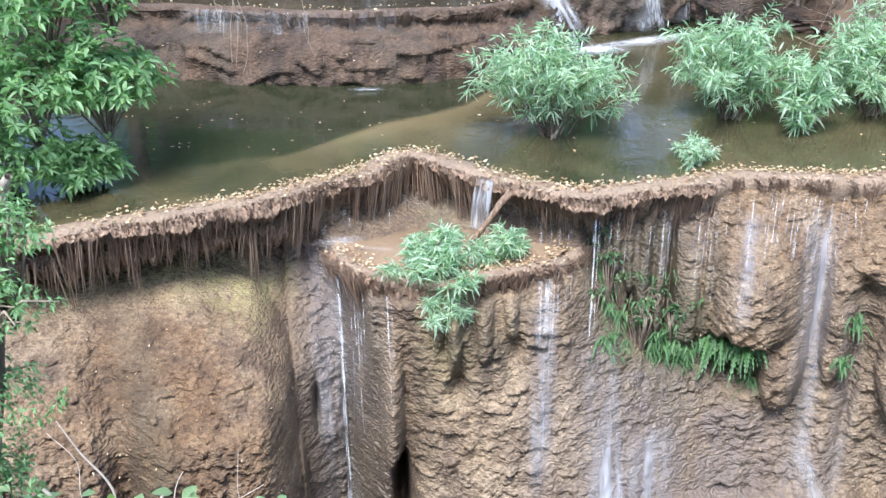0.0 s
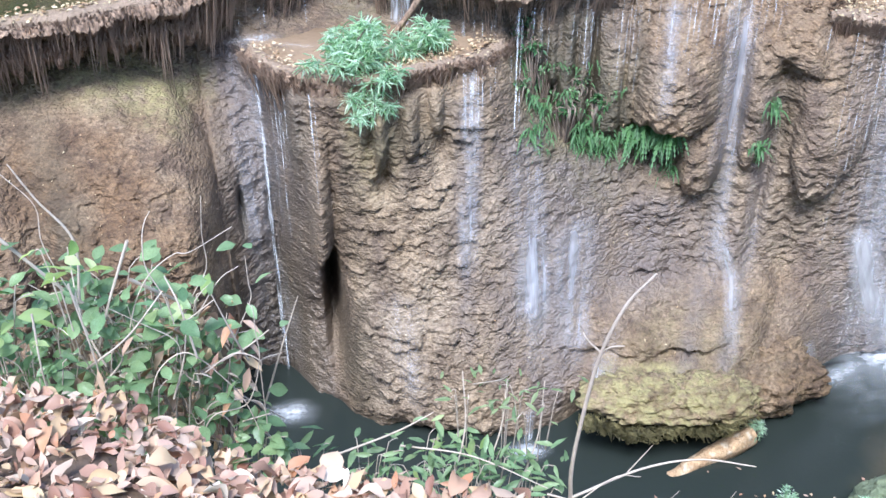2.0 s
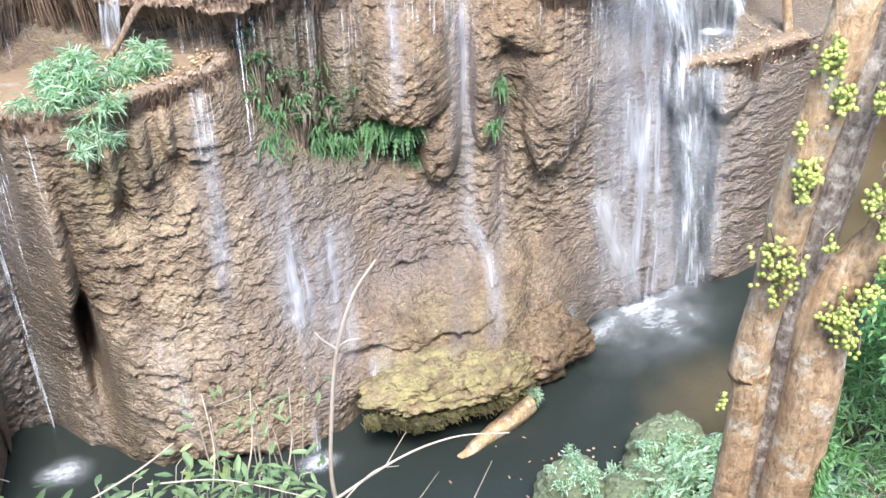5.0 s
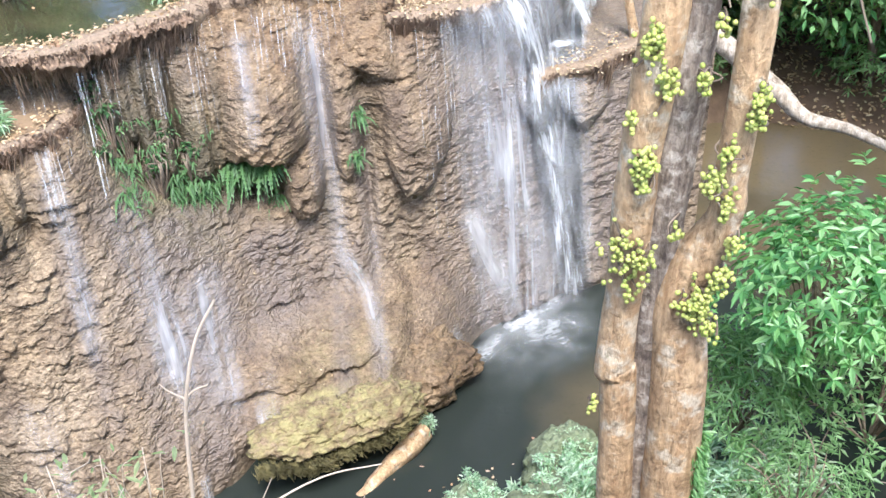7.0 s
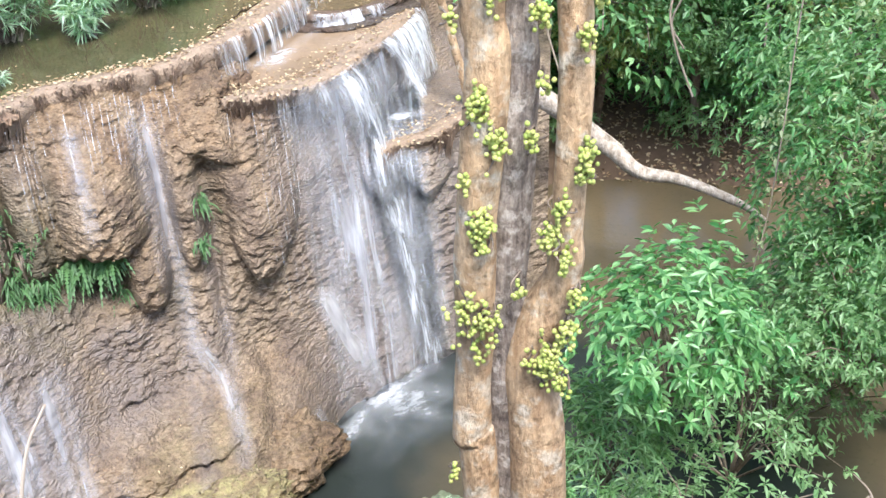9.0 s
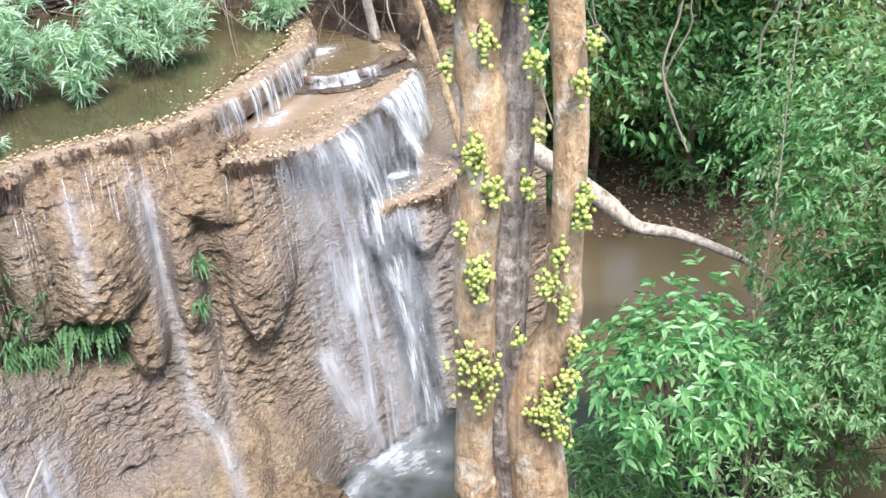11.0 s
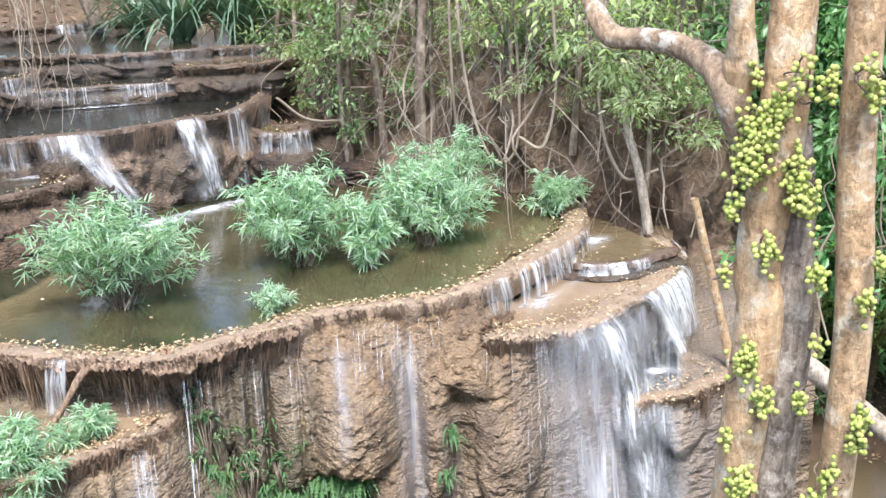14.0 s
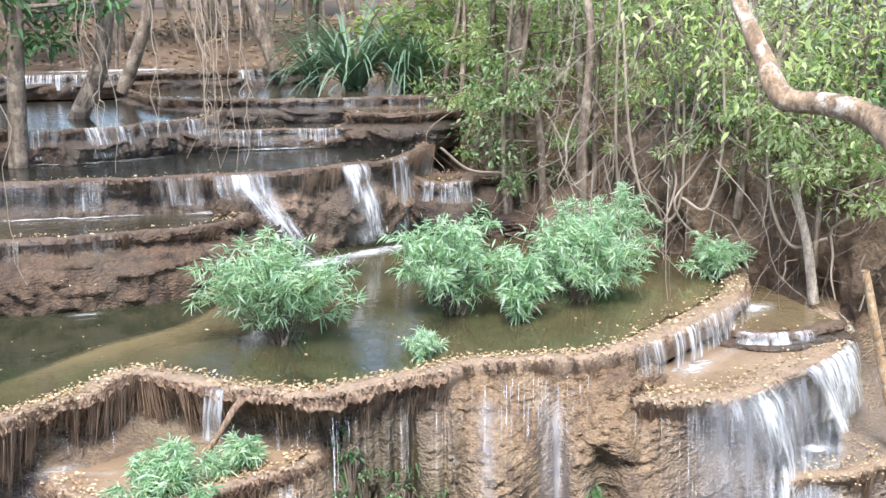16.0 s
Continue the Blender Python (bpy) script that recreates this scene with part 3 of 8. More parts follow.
# the mound: undercut above the water, a mossy brow over it, ledges
swell(19.0, 0.10, 4.9, 0.26, -0.85, 4)
swell(18.9, 0.50, 5.2, 0.17, 0.36, 3)
swell(16.0, 0.95, 1.8, 0.14, 0.2)
swell(26.8, 0.35, 1.6, 0.34, 0.28)
hollow_along([11.6, 13.5, 17, 20, 23.6], [0.76, 0.74, 0.72, 0.78, 0.84], 0.035, 0.14)
hollow_along([13.5, 17, 21, 24.5], [1.0, 0.98, 0.97, 0.95], 0.03, 0.14)
hollow_along([15.5, 19, 22.5], [1.16, 1.14, 1.1], 0.025, 0.10)
hollow_along([17.5, 20, 24], [0.88, 0.9, 0.9], 0.025, 0.10)
DIST -= 0.10 * fbm(ARC * 3.2, ZZ * 6, 0, 4, 79) * np.clip(1 - ((AZ[None] - 20) / 7) ** 2, 0, 1) * np.clip((1.3 - ZZ) / 0.2, 0, 1)
swell(20.0, 0.88, 3.0, 0.06, 0.14)

under = np.clip((4.1 - ZZ) / 0.3, 0, 1)
below = np.clip((3.3 - ZZ) / 0.4, 0, 1)
# folds and runnels down the wall, scaly little steps, grit
side_slope = np.abs(np.gradient(DIST, axis=1)) / (np.radians(AZ[1] - AZ[0]) * 9.5)
under = under / (1 + (1.1 * blur(side_slope, 4, 1)) ** 2)
DIST -= 0.14 * fbm(ARC * 1.1, ZZ * 0.8, 0, 4, 11) * under
DIST -= 0.055 * (1 - np.abs(fbm(ARC * 2.6 + 0.4 * fbm(ARC, ZZ * 2, 0, 2, 5), ZZ * 0.5, 0, 3, 21)) * 2) * under * np.where(AZ[None] > 9, 1.0, 0.5)
scale_zone = np.clip(fbm(ARC * 0.8, ZZ * 1.0, 0, 3, 31) * 1.8 + 0.7, 0.15, 1.1)


def scales(pitch, wide, out, seed, where, gaps=0.1):
    """Little overhanging lips in broken rows, each with a shadow under it."""
    q = ZZ / pitch + 0.9 * fbm(ARC * 1.0, ZZ * 0.8, 0, 2, seed) + 0.45 * vnoise(ARC * 0.8 / wide, ZZ * 4, 0, seed + 4)
    row = np.floor(q)
    saw = q - row
    lip = np.clip(vnoise(ARC / wide + 7.37 * row, row * 3.7, 0, seed + 2) * 1.7 + gaps, 0, 1)
    prof = np.where(saw < 0.16, saw / 0.16, (1 - (saw - 0.16) / 0.84) ** 1.3)
    return out * lip * prof * where


apron = np.clip((np.interp(AZ, [-6, 6, 8, 11, 15, 20, 23], [3.5, 3.4, 3.0, 2.3, 2.0, 1.3, 1.0])[None] - ZZ) / 0.15, 0, 1) * np.clip((AZ[None] + 5.5) / 1.0, 0, 1)
lipped = np.clip(0.12 + apron + 0.2 * (AZ[None] < -11), 0, 1)
DIST -= scales(0.095, 0.13, 0.058, 41, scale_zone * below * lipped, -0.05)
DIST -= scales(0.05, 0.085, 0.028, 45, np.clip(1.35 - scale_zone, 0.3, 1) * under * np.clip(lipped + 0.25, 0, 1), -0.05)
DIST -= scales(0.17, 0.2, 0.07, 47, np.clip(fbm(ARC * 0.6, ZZ * 0.6, 0, 2, 33) * 2 + 0.35, 0, 1) * below * apron, -0.15)
# knobbly ripples on the bosses, lumps and grit all over
ripple = fbm(ARC * 13 + 0.6 * fbm(ARC * 4, ZZ * 4, 0, 2, 58), ZZ * 24, 0, 2, 55)
ripple = np.clip(ripple * 1.7, -0.35, 1.0)
gritty = np.sqrt(under)
DIST -= (0.045 * fbm(ARC * 5, ZZ * 7, 0, 4, 51) + 0.038 * (1 - apron * 0.55) * ripple + 0.018 * fbm(ARC * 22, ZZ * 36, 0, 2, 53)) * gritty

wet = np.zeros_like(ZZ)


# on the cliff this marks real wetness
def soak_shade(az, wide, z0, z1, amount=1.0):
    global wet
    inside = np.clip((ZZ - z0) / 0.25, 0, 1) * np.clip((z1 - ZZ) / 0.25, 0, 1)
    wet = np.maximum(wet, amount * np.exp(-((AZ[None] - az) / wide) ** 2) * inside)


soak_shade(-8.2, 2.3, -1, 3.6, 1.3)
soak_shade(-5.5, 1.2, -1, 1.8, 0.8)
soak_shade(4.6, 0.9, 0.8, 3.4, 0.6)
soak_shade(7.6, 1.4, 0.5, 3.0, 0.7)
soak_shade(11, 4.5, 0.9, 2.6, 1.0)
soak_shade(16.5, 4.0, 0.9, 2.1, 0.95)
soak_shade(11, 2.5, 0.1, 1.9, 0.8)
soak_shade(20.2, 0.8, 0, 3.5, 0.7)
soak_shade(22.6, 0.6, 0.3, 3.2, 0.7)
soak_shade(21, 2.5, 0.9, 1.9, 0.6)
soak_shade(31.5, 4.2, 0, 3.9, 1.3)
soak_shade(11, 2.6, 2.4, 4.3, 0.55)
soak_shade(0, 8, 3.42, 4.3, 0.8)
soak_shade(38.5, 3.5, 0, 3.4, 0.9)
soak_shade(-20, 5, -1, 0.9, 0.5)
algae_shade = np.zeros_like(ZZ)


def shade_stain(az, z, wide, high, amount=1.0):
    """A dark patch on the wall: growth by the ferns, elsewhere painted shade."""
    global algae_shade
    algae_shade = np.maximum(algae_shade, amount * np.exp(-((AZ[None] - az) / wide) ** 2 - ((ZZ - z) / high) ** 2))


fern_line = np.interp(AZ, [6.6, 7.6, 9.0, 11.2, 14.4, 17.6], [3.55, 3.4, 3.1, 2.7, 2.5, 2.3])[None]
algae_shade = 1.5 * np.exp(-((ZZ - fern_line - 0.15) / 0.42) ** 2) * np.clip((AZ[None] - 6.4) / 1, 0, 1) * np.clip((15.5 - AZ[None]) / 2.0, 0, 1)
shade_stain(10.8, 3.5, 2.2, 0.5, 0.9)
shade_stain(16.2, 2.4, 1.6, 0.22, 1.1)
shade_stain(9.8, 3.0, 2.8, 0.55, 0.85)
shade_stain(12.8, 2.55, 1.8, 0.5, 0.9)
shade_stain(14.6, 3.3, 0.5, 0.5, 0.6)
# mostly shade painted in: slits, cleft, gully, dome's left side, under rim and brow
shade_stain(20.1, 2.0, 0.5, 0.3, 0.7)
shade_stain(23.2, 2.75, 0.6, 0.45, 0.55)
shade_stain(22.8, 3.15, 1.0, 0.07, 0.7)
shade_stain(-16, 3.62, 8, 0.16, 1.1)
shade_stain(-9.7, 1.9, 0.35, 0.35, 0.9)
shade_stain(-4.4, 1.2, 0.6, 0.6, 0.9)
shade_stain(-6.2, 2.9, 1.2, 0.6, 0.6)
shade_stain(-7.4, 0.7, 2.6, 1.2, 0.6)
shade_stain(-3.2, 0.6, 1.3, 0.9, 0.6)
shade_stain(-3.0, 2.2, 1.0, 0.9, 0.4)
shade_stain(-20.3, 1.7, 1.5, 1.5, 0.8)
shade_stain(-6.6, 1.9, 1.8, 1.3, 0.4)
shade_stain(8.5, 3.2, 1.6, 0.5, 0.8)
shade_stain(-10.5, 1.6, 0.5, 1.4, 0.4)
shade_stain(0, 2.95, 3.6, 0.3, 0.7)
shade_stain(2, 3.75, 9, 0.22, 0.8)
shade_stain(18.5, 0.2, 6, 0.16, 0.9)
shade_stain(1, 0.05, 5, 0.14, 0.8)
moss = np.clip(1 - np.abs(ZZ - crown + 0.05) / 0.24, 0, 1) * (AZ[None] < -10) * 1.0
moss = np.maximum(moss, np.clip(1 - ((AZ[None] - 11.8) / 3.0) ** 2, 0, 1) * np.clip(1 - ((ZZ - 2.6) / 0.9) ** 2, 0, 1) * 0.7)
moss = np.maximum(moss, 1.6 * np.clip(1 - ((AZ[None] - 19) / 5.2) ** 2, 0, 1) * np.clip((0.74 - ZZ) / 0.08, 0, 1))
moss = np.maximum(moss, 0.28 * np.clip(1 - ((AZ[None] - 20) / 5.5) ** 2, 0, 1) * np.clip((1.1 - ZZ) / 0.2, 0, 1))
moss = np.maximum(moss, 0.75 * np.clip(1 - ((AZ[None] - 10.5) / 3.6) ** 2, 0, 1) * np.clip(1 - ((ZZ - np.interp(AZ, [6.6, 11, 15], [3.4, 2.6, 2.4])[None]) / 0.45) ** 2, 0, 1))
moss = np.maximum(moss, 0.5 * np.clip(1 - ((AZ[None] + 1.5) / 2.0) ** 2, 0, 1) * np.clip((ZZ - 2.2) / 0.6, 0, 1))

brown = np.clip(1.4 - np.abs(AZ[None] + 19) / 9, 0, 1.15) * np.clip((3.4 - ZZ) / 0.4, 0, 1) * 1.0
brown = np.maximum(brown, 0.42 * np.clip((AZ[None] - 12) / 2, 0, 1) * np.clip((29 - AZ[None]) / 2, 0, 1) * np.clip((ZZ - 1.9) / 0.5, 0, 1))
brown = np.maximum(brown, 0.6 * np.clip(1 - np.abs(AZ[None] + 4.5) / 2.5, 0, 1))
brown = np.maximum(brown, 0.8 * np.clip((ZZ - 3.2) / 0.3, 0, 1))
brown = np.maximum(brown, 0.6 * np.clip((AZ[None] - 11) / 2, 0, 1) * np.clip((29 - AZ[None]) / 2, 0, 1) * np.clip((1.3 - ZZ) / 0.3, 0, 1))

# rough crust on the dome
DIST -= 0.06 * fbm(ARC * 4, ZZ * 5, 0, 4, 57) * np.clip((-9 - AZ[None]) / 2, 0, 1) * under

wall_v = pol(AZ[None], DIST, ZZ - 0.25 * (1 - ZN[:, None]) ** 8)
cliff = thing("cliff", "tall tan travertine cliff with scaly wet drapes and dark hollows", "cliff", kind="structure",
              data=mesh_np("cliff", wall_v.reshape(-1, 3), grid_faces(*ZZ.shape), M_ROCK, attrs={"wet": wet, "moss": moss, "brown": brown, "algae_shade": algae_shade}))


def wall_at(az, z):
    """The wall's distance at a bearing and height."""
    i = np.clip((np.asarray(az, float) - AZ[0]) / (AZ[1] - AZ[0]), 0, len(AZ) - 1.001)
    j = np.clip(np.asarray(z, float) / brim_height(az) * (len(ZN) - 1), 0, len(ZN) - 1.001)
    i0, j0 = i.astype(int), j.astype(int)
    fi, fj = i - i0, j - j0
    return ((DIST[j0, i0] * (1 - fi) + DIST[j0, i0 + 1] * fi) * (1 - fj)
            + (DIST[j0 + 1, i0] * (1 - fi) + DIST[j0 + 1, i0 + 1] * fi) * fj)


# ---- the brim of the upper pool: crust, hanging root fringe, caught leaves ----
POOL_Z = 4.08
BRIM_KEYS = sorted(k for k in keys if k <= 22)
BRIM_AZ = BRIM_KEYS + [24.2, 26.4, 28.0, 29.6, 31.5, 33.0]
BRIM_D = [SECTIONS[k][-1] for k in BRIM_KEYS] + [11.35, 12.0, 12.7, 13.5, 14.3, 14.8]
SIDE_AZ = [23.4, 24.3, 26, 27.8, 30.2, 32.4, 34.5, 35.25, 35.3, 34.3]
SIDE_D = [11.25, 10.85, 10.8, 10.88, 11.15, 11.9, 12.8, 13.4, 14.0, 14.8]


def brim_line(step=0.05):
    a, d = BRIM_AZ[:-2] + [30.1, 29.9], BRIM_D[:-2] + [14.3, 15.2]
    return spline(pol(np.array(a), np.array(d), 4.1), 1800)


def side_line():
    return spline(pol(np.array(SIDE_AZ), np.array(SIDE_D), 3.7), 520)


def between_bearings(p, a0, a1):
    """The stretch of a line between two bearings."""
    a = np.degrees(np.arctan2(p[:, 0], p[:, 1]))
    return p[(a > a0) & (a < a1)]


def outward(p):
    """Level directions across a line, towards the viewer's side."""
    t = np.gradient(p, axis=0)
    n = np.stack([t[:, 1], -t[:, 0], np.zeros(len(p))], -1)
    return n / (np.linalg.norm(n, axis=1)[:, None] + 1e-9)


def crust(name, line, width, drop, label, seed, material=M_RIM, lip=0.05):
    """A rounded, crumbly brim along a line, with a back that dips under the water."""
    o = outward(line)
    arc = np.concatenate([[0], np.cumsum(np.linalg.norm(np.diff(line, axis=0), axis=1))])
    prof = np.array([(-1.0, -0.06), (-0.8, -0.01), (-0.6, 0.012), (-0.4, 0.022), (-0.2, 0.028), (0.0, 0.03), (0.15, 0.02), (0.27, -0.01), (0.34, -0.06), (0.34, -0.3), (0.24, -0.6), (0.05, -1.0)])
    rows = []
    for u, h in prof:
        wob = 0.06 * fbm(arc * 2.2, u * 1.5 + 7, 0, 4, seed) + 0.02 * fbm(arc * 13, u * 7, 0, 3, seed + 9)
        hz = h * drop if h < -0.1 else h
        rows.append(line + o * (u * width + wob)[:, None] + np.array([0, 0, 1.0]) * (hz + 0.55 * wob * (u > -0.9))[:, None])
    v = np.stack(rows)
    f = grid_faces(*v.shape[:2])
    return thing(name, label, "rim", kind="structure", data=mesh_np(name, v.reshape(-1, 3), f, material))


def root_skirt(name, line, length, out, label, seed):
    """The matted roots under a brim: a hanging, furrowed skirt with a ragged, clumpy lower edge."""
    o = outward(line)
    arc = np.concatenate([[0], np.cumsum(np.linalg.norm(np.diff(line, axis=0), axis=1))])
    clump = fbm(arc * 3.1, 0, 0, 3, seed)
    tooth = vnoise(arc * 17, 3, 0, seed + 2)
    drop = length * np.clip(0.62 + 0.55 * clump + 0.12 * tooth + 0.22 * vnoise(arc * 38, 5, 0, seed + 3), 0.12, 1.4)
    rows = []
    for t in np.linspace(0, 1, 16):
        furrow = 0.020 * (1 - 2 * np.abs(vnoise(arc * 30, t * 2.5, 0, seed + 5))) + 0.016 * vnoise(arc * 60, t * 3, 0, seed + 6)
        lump = 0.035 * clump * math.sin(t * 2.6) + 0.025 * fbm(arc * 6, t * 3, 0, 3, seed + 8)
        p = out + 0.05 * math.sin(t * math.pi) - 0.16 * max(0, t - 0.55) - 0.10 * (t > 0.97)
        rows.append(line + o * (p + (furrow + lump) * (0.3 + t))[:, None] - np.array([0, 0, 1.0]) * (t * drop)[:, None])
    v = np.stack(rows)
    return thing(name, label, "roots", kind="structure", data=mesh_np(name, v.reshape(-1, 3), grid_faces(*v.shape[:2]), M_MAT))


def fringe(name, line, per_metre, length, label, seed, reach=0.06, low=0.3, mat=None):
    """Hanging roots and stone drips under a brim, gathered in ragged tufts of uneven length."""
    rng = np.random.default_rng(seed)
    o = outward(line)
    total = np.linalg.norm(np.diff(line, axis=0), axis=1).sum()
    n_tuft = int(total * per_metre / 7)
    tk = rng.uniform(0, len(line) - 2, n_tuft)
    tl = length * np.clip(rng.gamma(1.6, 0.30, n_tuft) * (0.75 + 0.6 * vnoise(tk / len(line) * total * 1.5, 0, 0, seed)), 0.10, 1.5)
    count = rng.integers(5, 18, n_tuft)
    own = np.repeat(np.arange(n_tuft), count)
    n = len(own)
    step = total / len(line)
    k = np.clip(tk[own] + rng.normal(0, 0.035, n) / step, 0, len(line) - 2)
    i = k.astype(int)
    p = line[i] + (line[i + 1] - line[i]) * (k - i)[:, None] + o[i] * (rng.uniform(0.03, 0.15, n_tuft)[own] + rng.normal(0, 0.025, n))[:, None]
    p[:, 2] += rng.uniform(-0.08, 0.03, n)
    L = tl[own] * rng.uniform(low, 1.0, n)
    r = rng.uniform(0.0018, 0.0088, n) * (0.7 + 0.5 * np.clip(L / length, 0, 1.2))
    centre = line[np.clip(tk, 0, len(line) - 1).astype(int)][own] + o[i] * 0.03
    ang = np.arange(3) * np.pi / 1.5
    rings = []
    sway = (centre - p) * np.array([1, 1, 0]) * 0.55 + rng.normal(size=(n, 3)) * np.array([0.025, 0.025, 0])
    for t, rad in ((0, 1.3), (0.35, 1.0), (0.75, 0.6), (1, 0.12)):
        c = p + sway * t + np.array([0, 0, -1.0]) * (L * t)[:, None] - o[i] * (reach * t * t)
        rings.append(c[:, None] + (r * rad)[:, None, None] * np.stack([np.cos(ang), np.sin(ang), 0 * ang], -1)[None])
    v = np.stack(rings, 1).reshape(n, 12, 3)
    base = np.array([[a * 3 + b, a * 3 + (b + 1) % 3, a * 3 + 3 + (b + 1) % 3, a * 3 + 3 + b] for a in range(3) for b in range(3)])
    f = (np.arange(n) * 12)[:, None, None] + base[None]
    return thing(name, label, "roots", kind="stuff", data=mesh_np(name, v.reshape(-1, 3), f.reshape(-1, 4), mat or M_FRINGE))


def caught_leaves(name, line, per_metre, spread, label, seed, size=0.045):
    rng = np.random.default_rng(seed)
    o = outward(line)
    total = np.linalg.norm(np.diff(line, axis=0), axis=1).sum()
    n = int(total * per_metre)
    i = rng.integers(0, len(line) - 1, n)
    p = line[i] + o[i] * rng.normal(-0.10, spread * 1.3, n)[:, None]
    p[:, 2] += rng.uniform(0.02, 0.05, n)
    d = unit(rng, n) * np.array([1, 1, 0.15])
    v, f = leaves(p, d, rng.uniform(0.5, 1.3, n) * size, rng.uniform(0.35, 0.7, n) * size, rng, 0.4, 0.0)
    return thing(name, label, "leaves", kind="stuff", data=mesh_np(name, v, f, M_CAUGHT))


line = brim_line()
crust("pool_rim", between_bearings(line, -40, 13.4), 0.28, 0.12, "crumbly brown travertine rim holding the upper pool", 61)
crust("pool_rim", line[line[:, 0] > 10.3 * math.sin(radians(13.3))], 0.28, 0.34, "crumbly tan travertine rim flush with the cliff", 57)
dense = np.stack([np.interp(np.linspace(0, 1, 3600), np.linspace(0, 1, len(line)), line[:, c]) for c in range(3)], -1)
root_skirt("rim_skirt", between_bearings(dense, -34, 13.6), 0.2, 0.10, "matted brown roots hanging thickly from the pool rim", 160)
fringe("root_fringe", between_bearings(dense, -34, 13.6), 620, 0.58, "dense brown roots hanging in a fringe under the pool rim", 62)
fringe("short_fringe", between_bearings(dense, 13.6, 25), 330, 0.24, "short roots draped from the rim over the bare cliff", 58, 0.0)
deep = spline(pol(np.array([-30, -22, -18, -15, -12, -9.5]), np.array([9.92, 9.8, 9.8, 9.86, 9.95, 10.2]), 3.86), 600)
root_skirt("deep_skirt", deep, 0.36, 0.02, "dark mossy root mass in the hollow under the rim", 170)
fringe("deep_fringe", deep, 330, 0.5, "dark stone drips and roots in the hollow under the rim", 70)
east = spline(pol(np.array([2.0, 4.0, 6.5, 8, 10.3, 13.0]), np.array([10.3, 10.12, 9.93, 9.97, 10.12, 10.32]), 3.95), 300)
fringe("curtain_fringe", east, 160, 0.8, "long brown roots curtaining the wall below the rim", 72)
caught_leaves("rim_leaves", line, 180, 0.06, "pale dead leaves caught along the pool rim", 63)
side = side_line()
crust("terrace_rim", side, 0.34, 0.2, "leaf-strewn tan rim of the small side terrace", 64)
fringe("terrace_fringe", side[10:], 330, 0.3, "short brown root fringe under the side terrace", 65)
caught_leaves("terrace_leaves", side, 180, 0.1, "dead leaves caught along the side terrace rim", 66)
shelf_az = np.linspace(33.0, 39.5, 300)
shelf = pol(shelf_az, blur(wall_at(shelf_az, np.full(300, 2.62))[None], 8, 1)[0] + 0.06, 2.76 + 0.03 * fbm(np.linspace(0, 4, 300), 0, 0, 3, 76))
crust("shelf_rim", shelf, 0.22, 0.2, "leaf-strewn tan edge of the shelf below the side terrace", 73)
fringe("shelf_fringe", shelf, 320, 0.42, "root fringe hanging from the tan shelf", 79)
caught_leaves("shelf_leaves", shelf, 160, 0.16, "dead leaves scattered on the tan shelf", 80)
rng = np.random.default_rng(78)
P = np.stack([rng.uniform(25.5, 34, 200), 1.1 * rng.uniform(0, 1, 200) ** 1.6], -1)
P = pol(P[:, 0], np.interp(P[:, 0], SIDE_AZ[:8], SIDE_D[:8]) + P[:, 1] * 0.9, 3.697)
v, f = leaves(P, unit(rng, 200) * np.array([1, 1, 0.03]), rng.uniform(0.02, 0.06, 200), rng.uniform(0.012, 0.03, 200), rng, 0.1, 0.0)
thing("terrace_litter", "sodden leaves lying in the terrace water", "leaves", kind="stuff", data=mesh_np("terrace_litter", v, f, M_CAUGHT))
LIP_AZ = [-8.2, -7.4, -6.3, -4.5, -1.6, 1.0, 3.0, 4.6, 5.8, 6.5]
LIP_D = [9.85, 9.55, 9.28, 9.12, 9.06, 9.18, 9.32, 9.46, 9.7, 10.0]
lip_line = spline(pol(np.array(LIP_AZ), np.array(LIP_D), 3.5), 480)
lip_arc = np.linspace(0, 2.6, 480)
lip_line = lip_line + outward(lip_line) * (0.10 * fbm(lip_arc * 2.4, 0, 0, 4, 59))[:, None] + np.array([0, 0, 1.0]) * (0.03 * fbm(lip_arc * 2, 3, 0, 3, 60))[:, None]
crust("ledge_rim", lip_line, 0.13, 0.2, "brown crumbly lip of the small basin on the rock column", 67)
root_skirt("ledge_skirt", lip_line, 0.3, 0.02, "matted roots under the basin lip", 168)
fringe("ledge_fringe", lip_line, 230, 0.42, "root fringe hanging from the basin lip", 68)
caught_leaves("ledge_leaves", lip_line, 120, 0.06, "dead leaves caught on the basin lip", 69)

# ---- water surfaces ----


def polar_sheet(az, near, far, z, rows=24):
    t = np.linspace(0, 1, rows)[:, None] ** 1.5
    d = near[None] * (1 - t) + far[None] * t
    return pol(az[None], d, z), grid_faces(rows, len(az)), t


az = np.linspace(-34, 30.0, 420)
near = np.interp(az, BRIM_AZ, BRIM_D) + 0.16
far = np.full_like(az, 19.0)
v, f, t = polar_sheet(az, near, far, POOL_Z, 150)
d_in = np.linalg.norm(v[..., :2], axis=-1) - near[None]
px, py = v[..., 0], v[..., 1]
silt_edge = np.interp(px, [-8, -2, -1.47, -0.88, 0, 0.5, 1.2], [9.5, 10.95, 11.55, 12.05, 12.75, 13.6, 16]) + 0.06 * fbm(px * 2, 0, 0, 3, 70)
off_edge = silt_edge - py
on_silt = np.clip(off_edge / 0.3 + 0.5, 0, 1)
on_silt = on_silt * on_silt * (3 - 2 * on_silt)
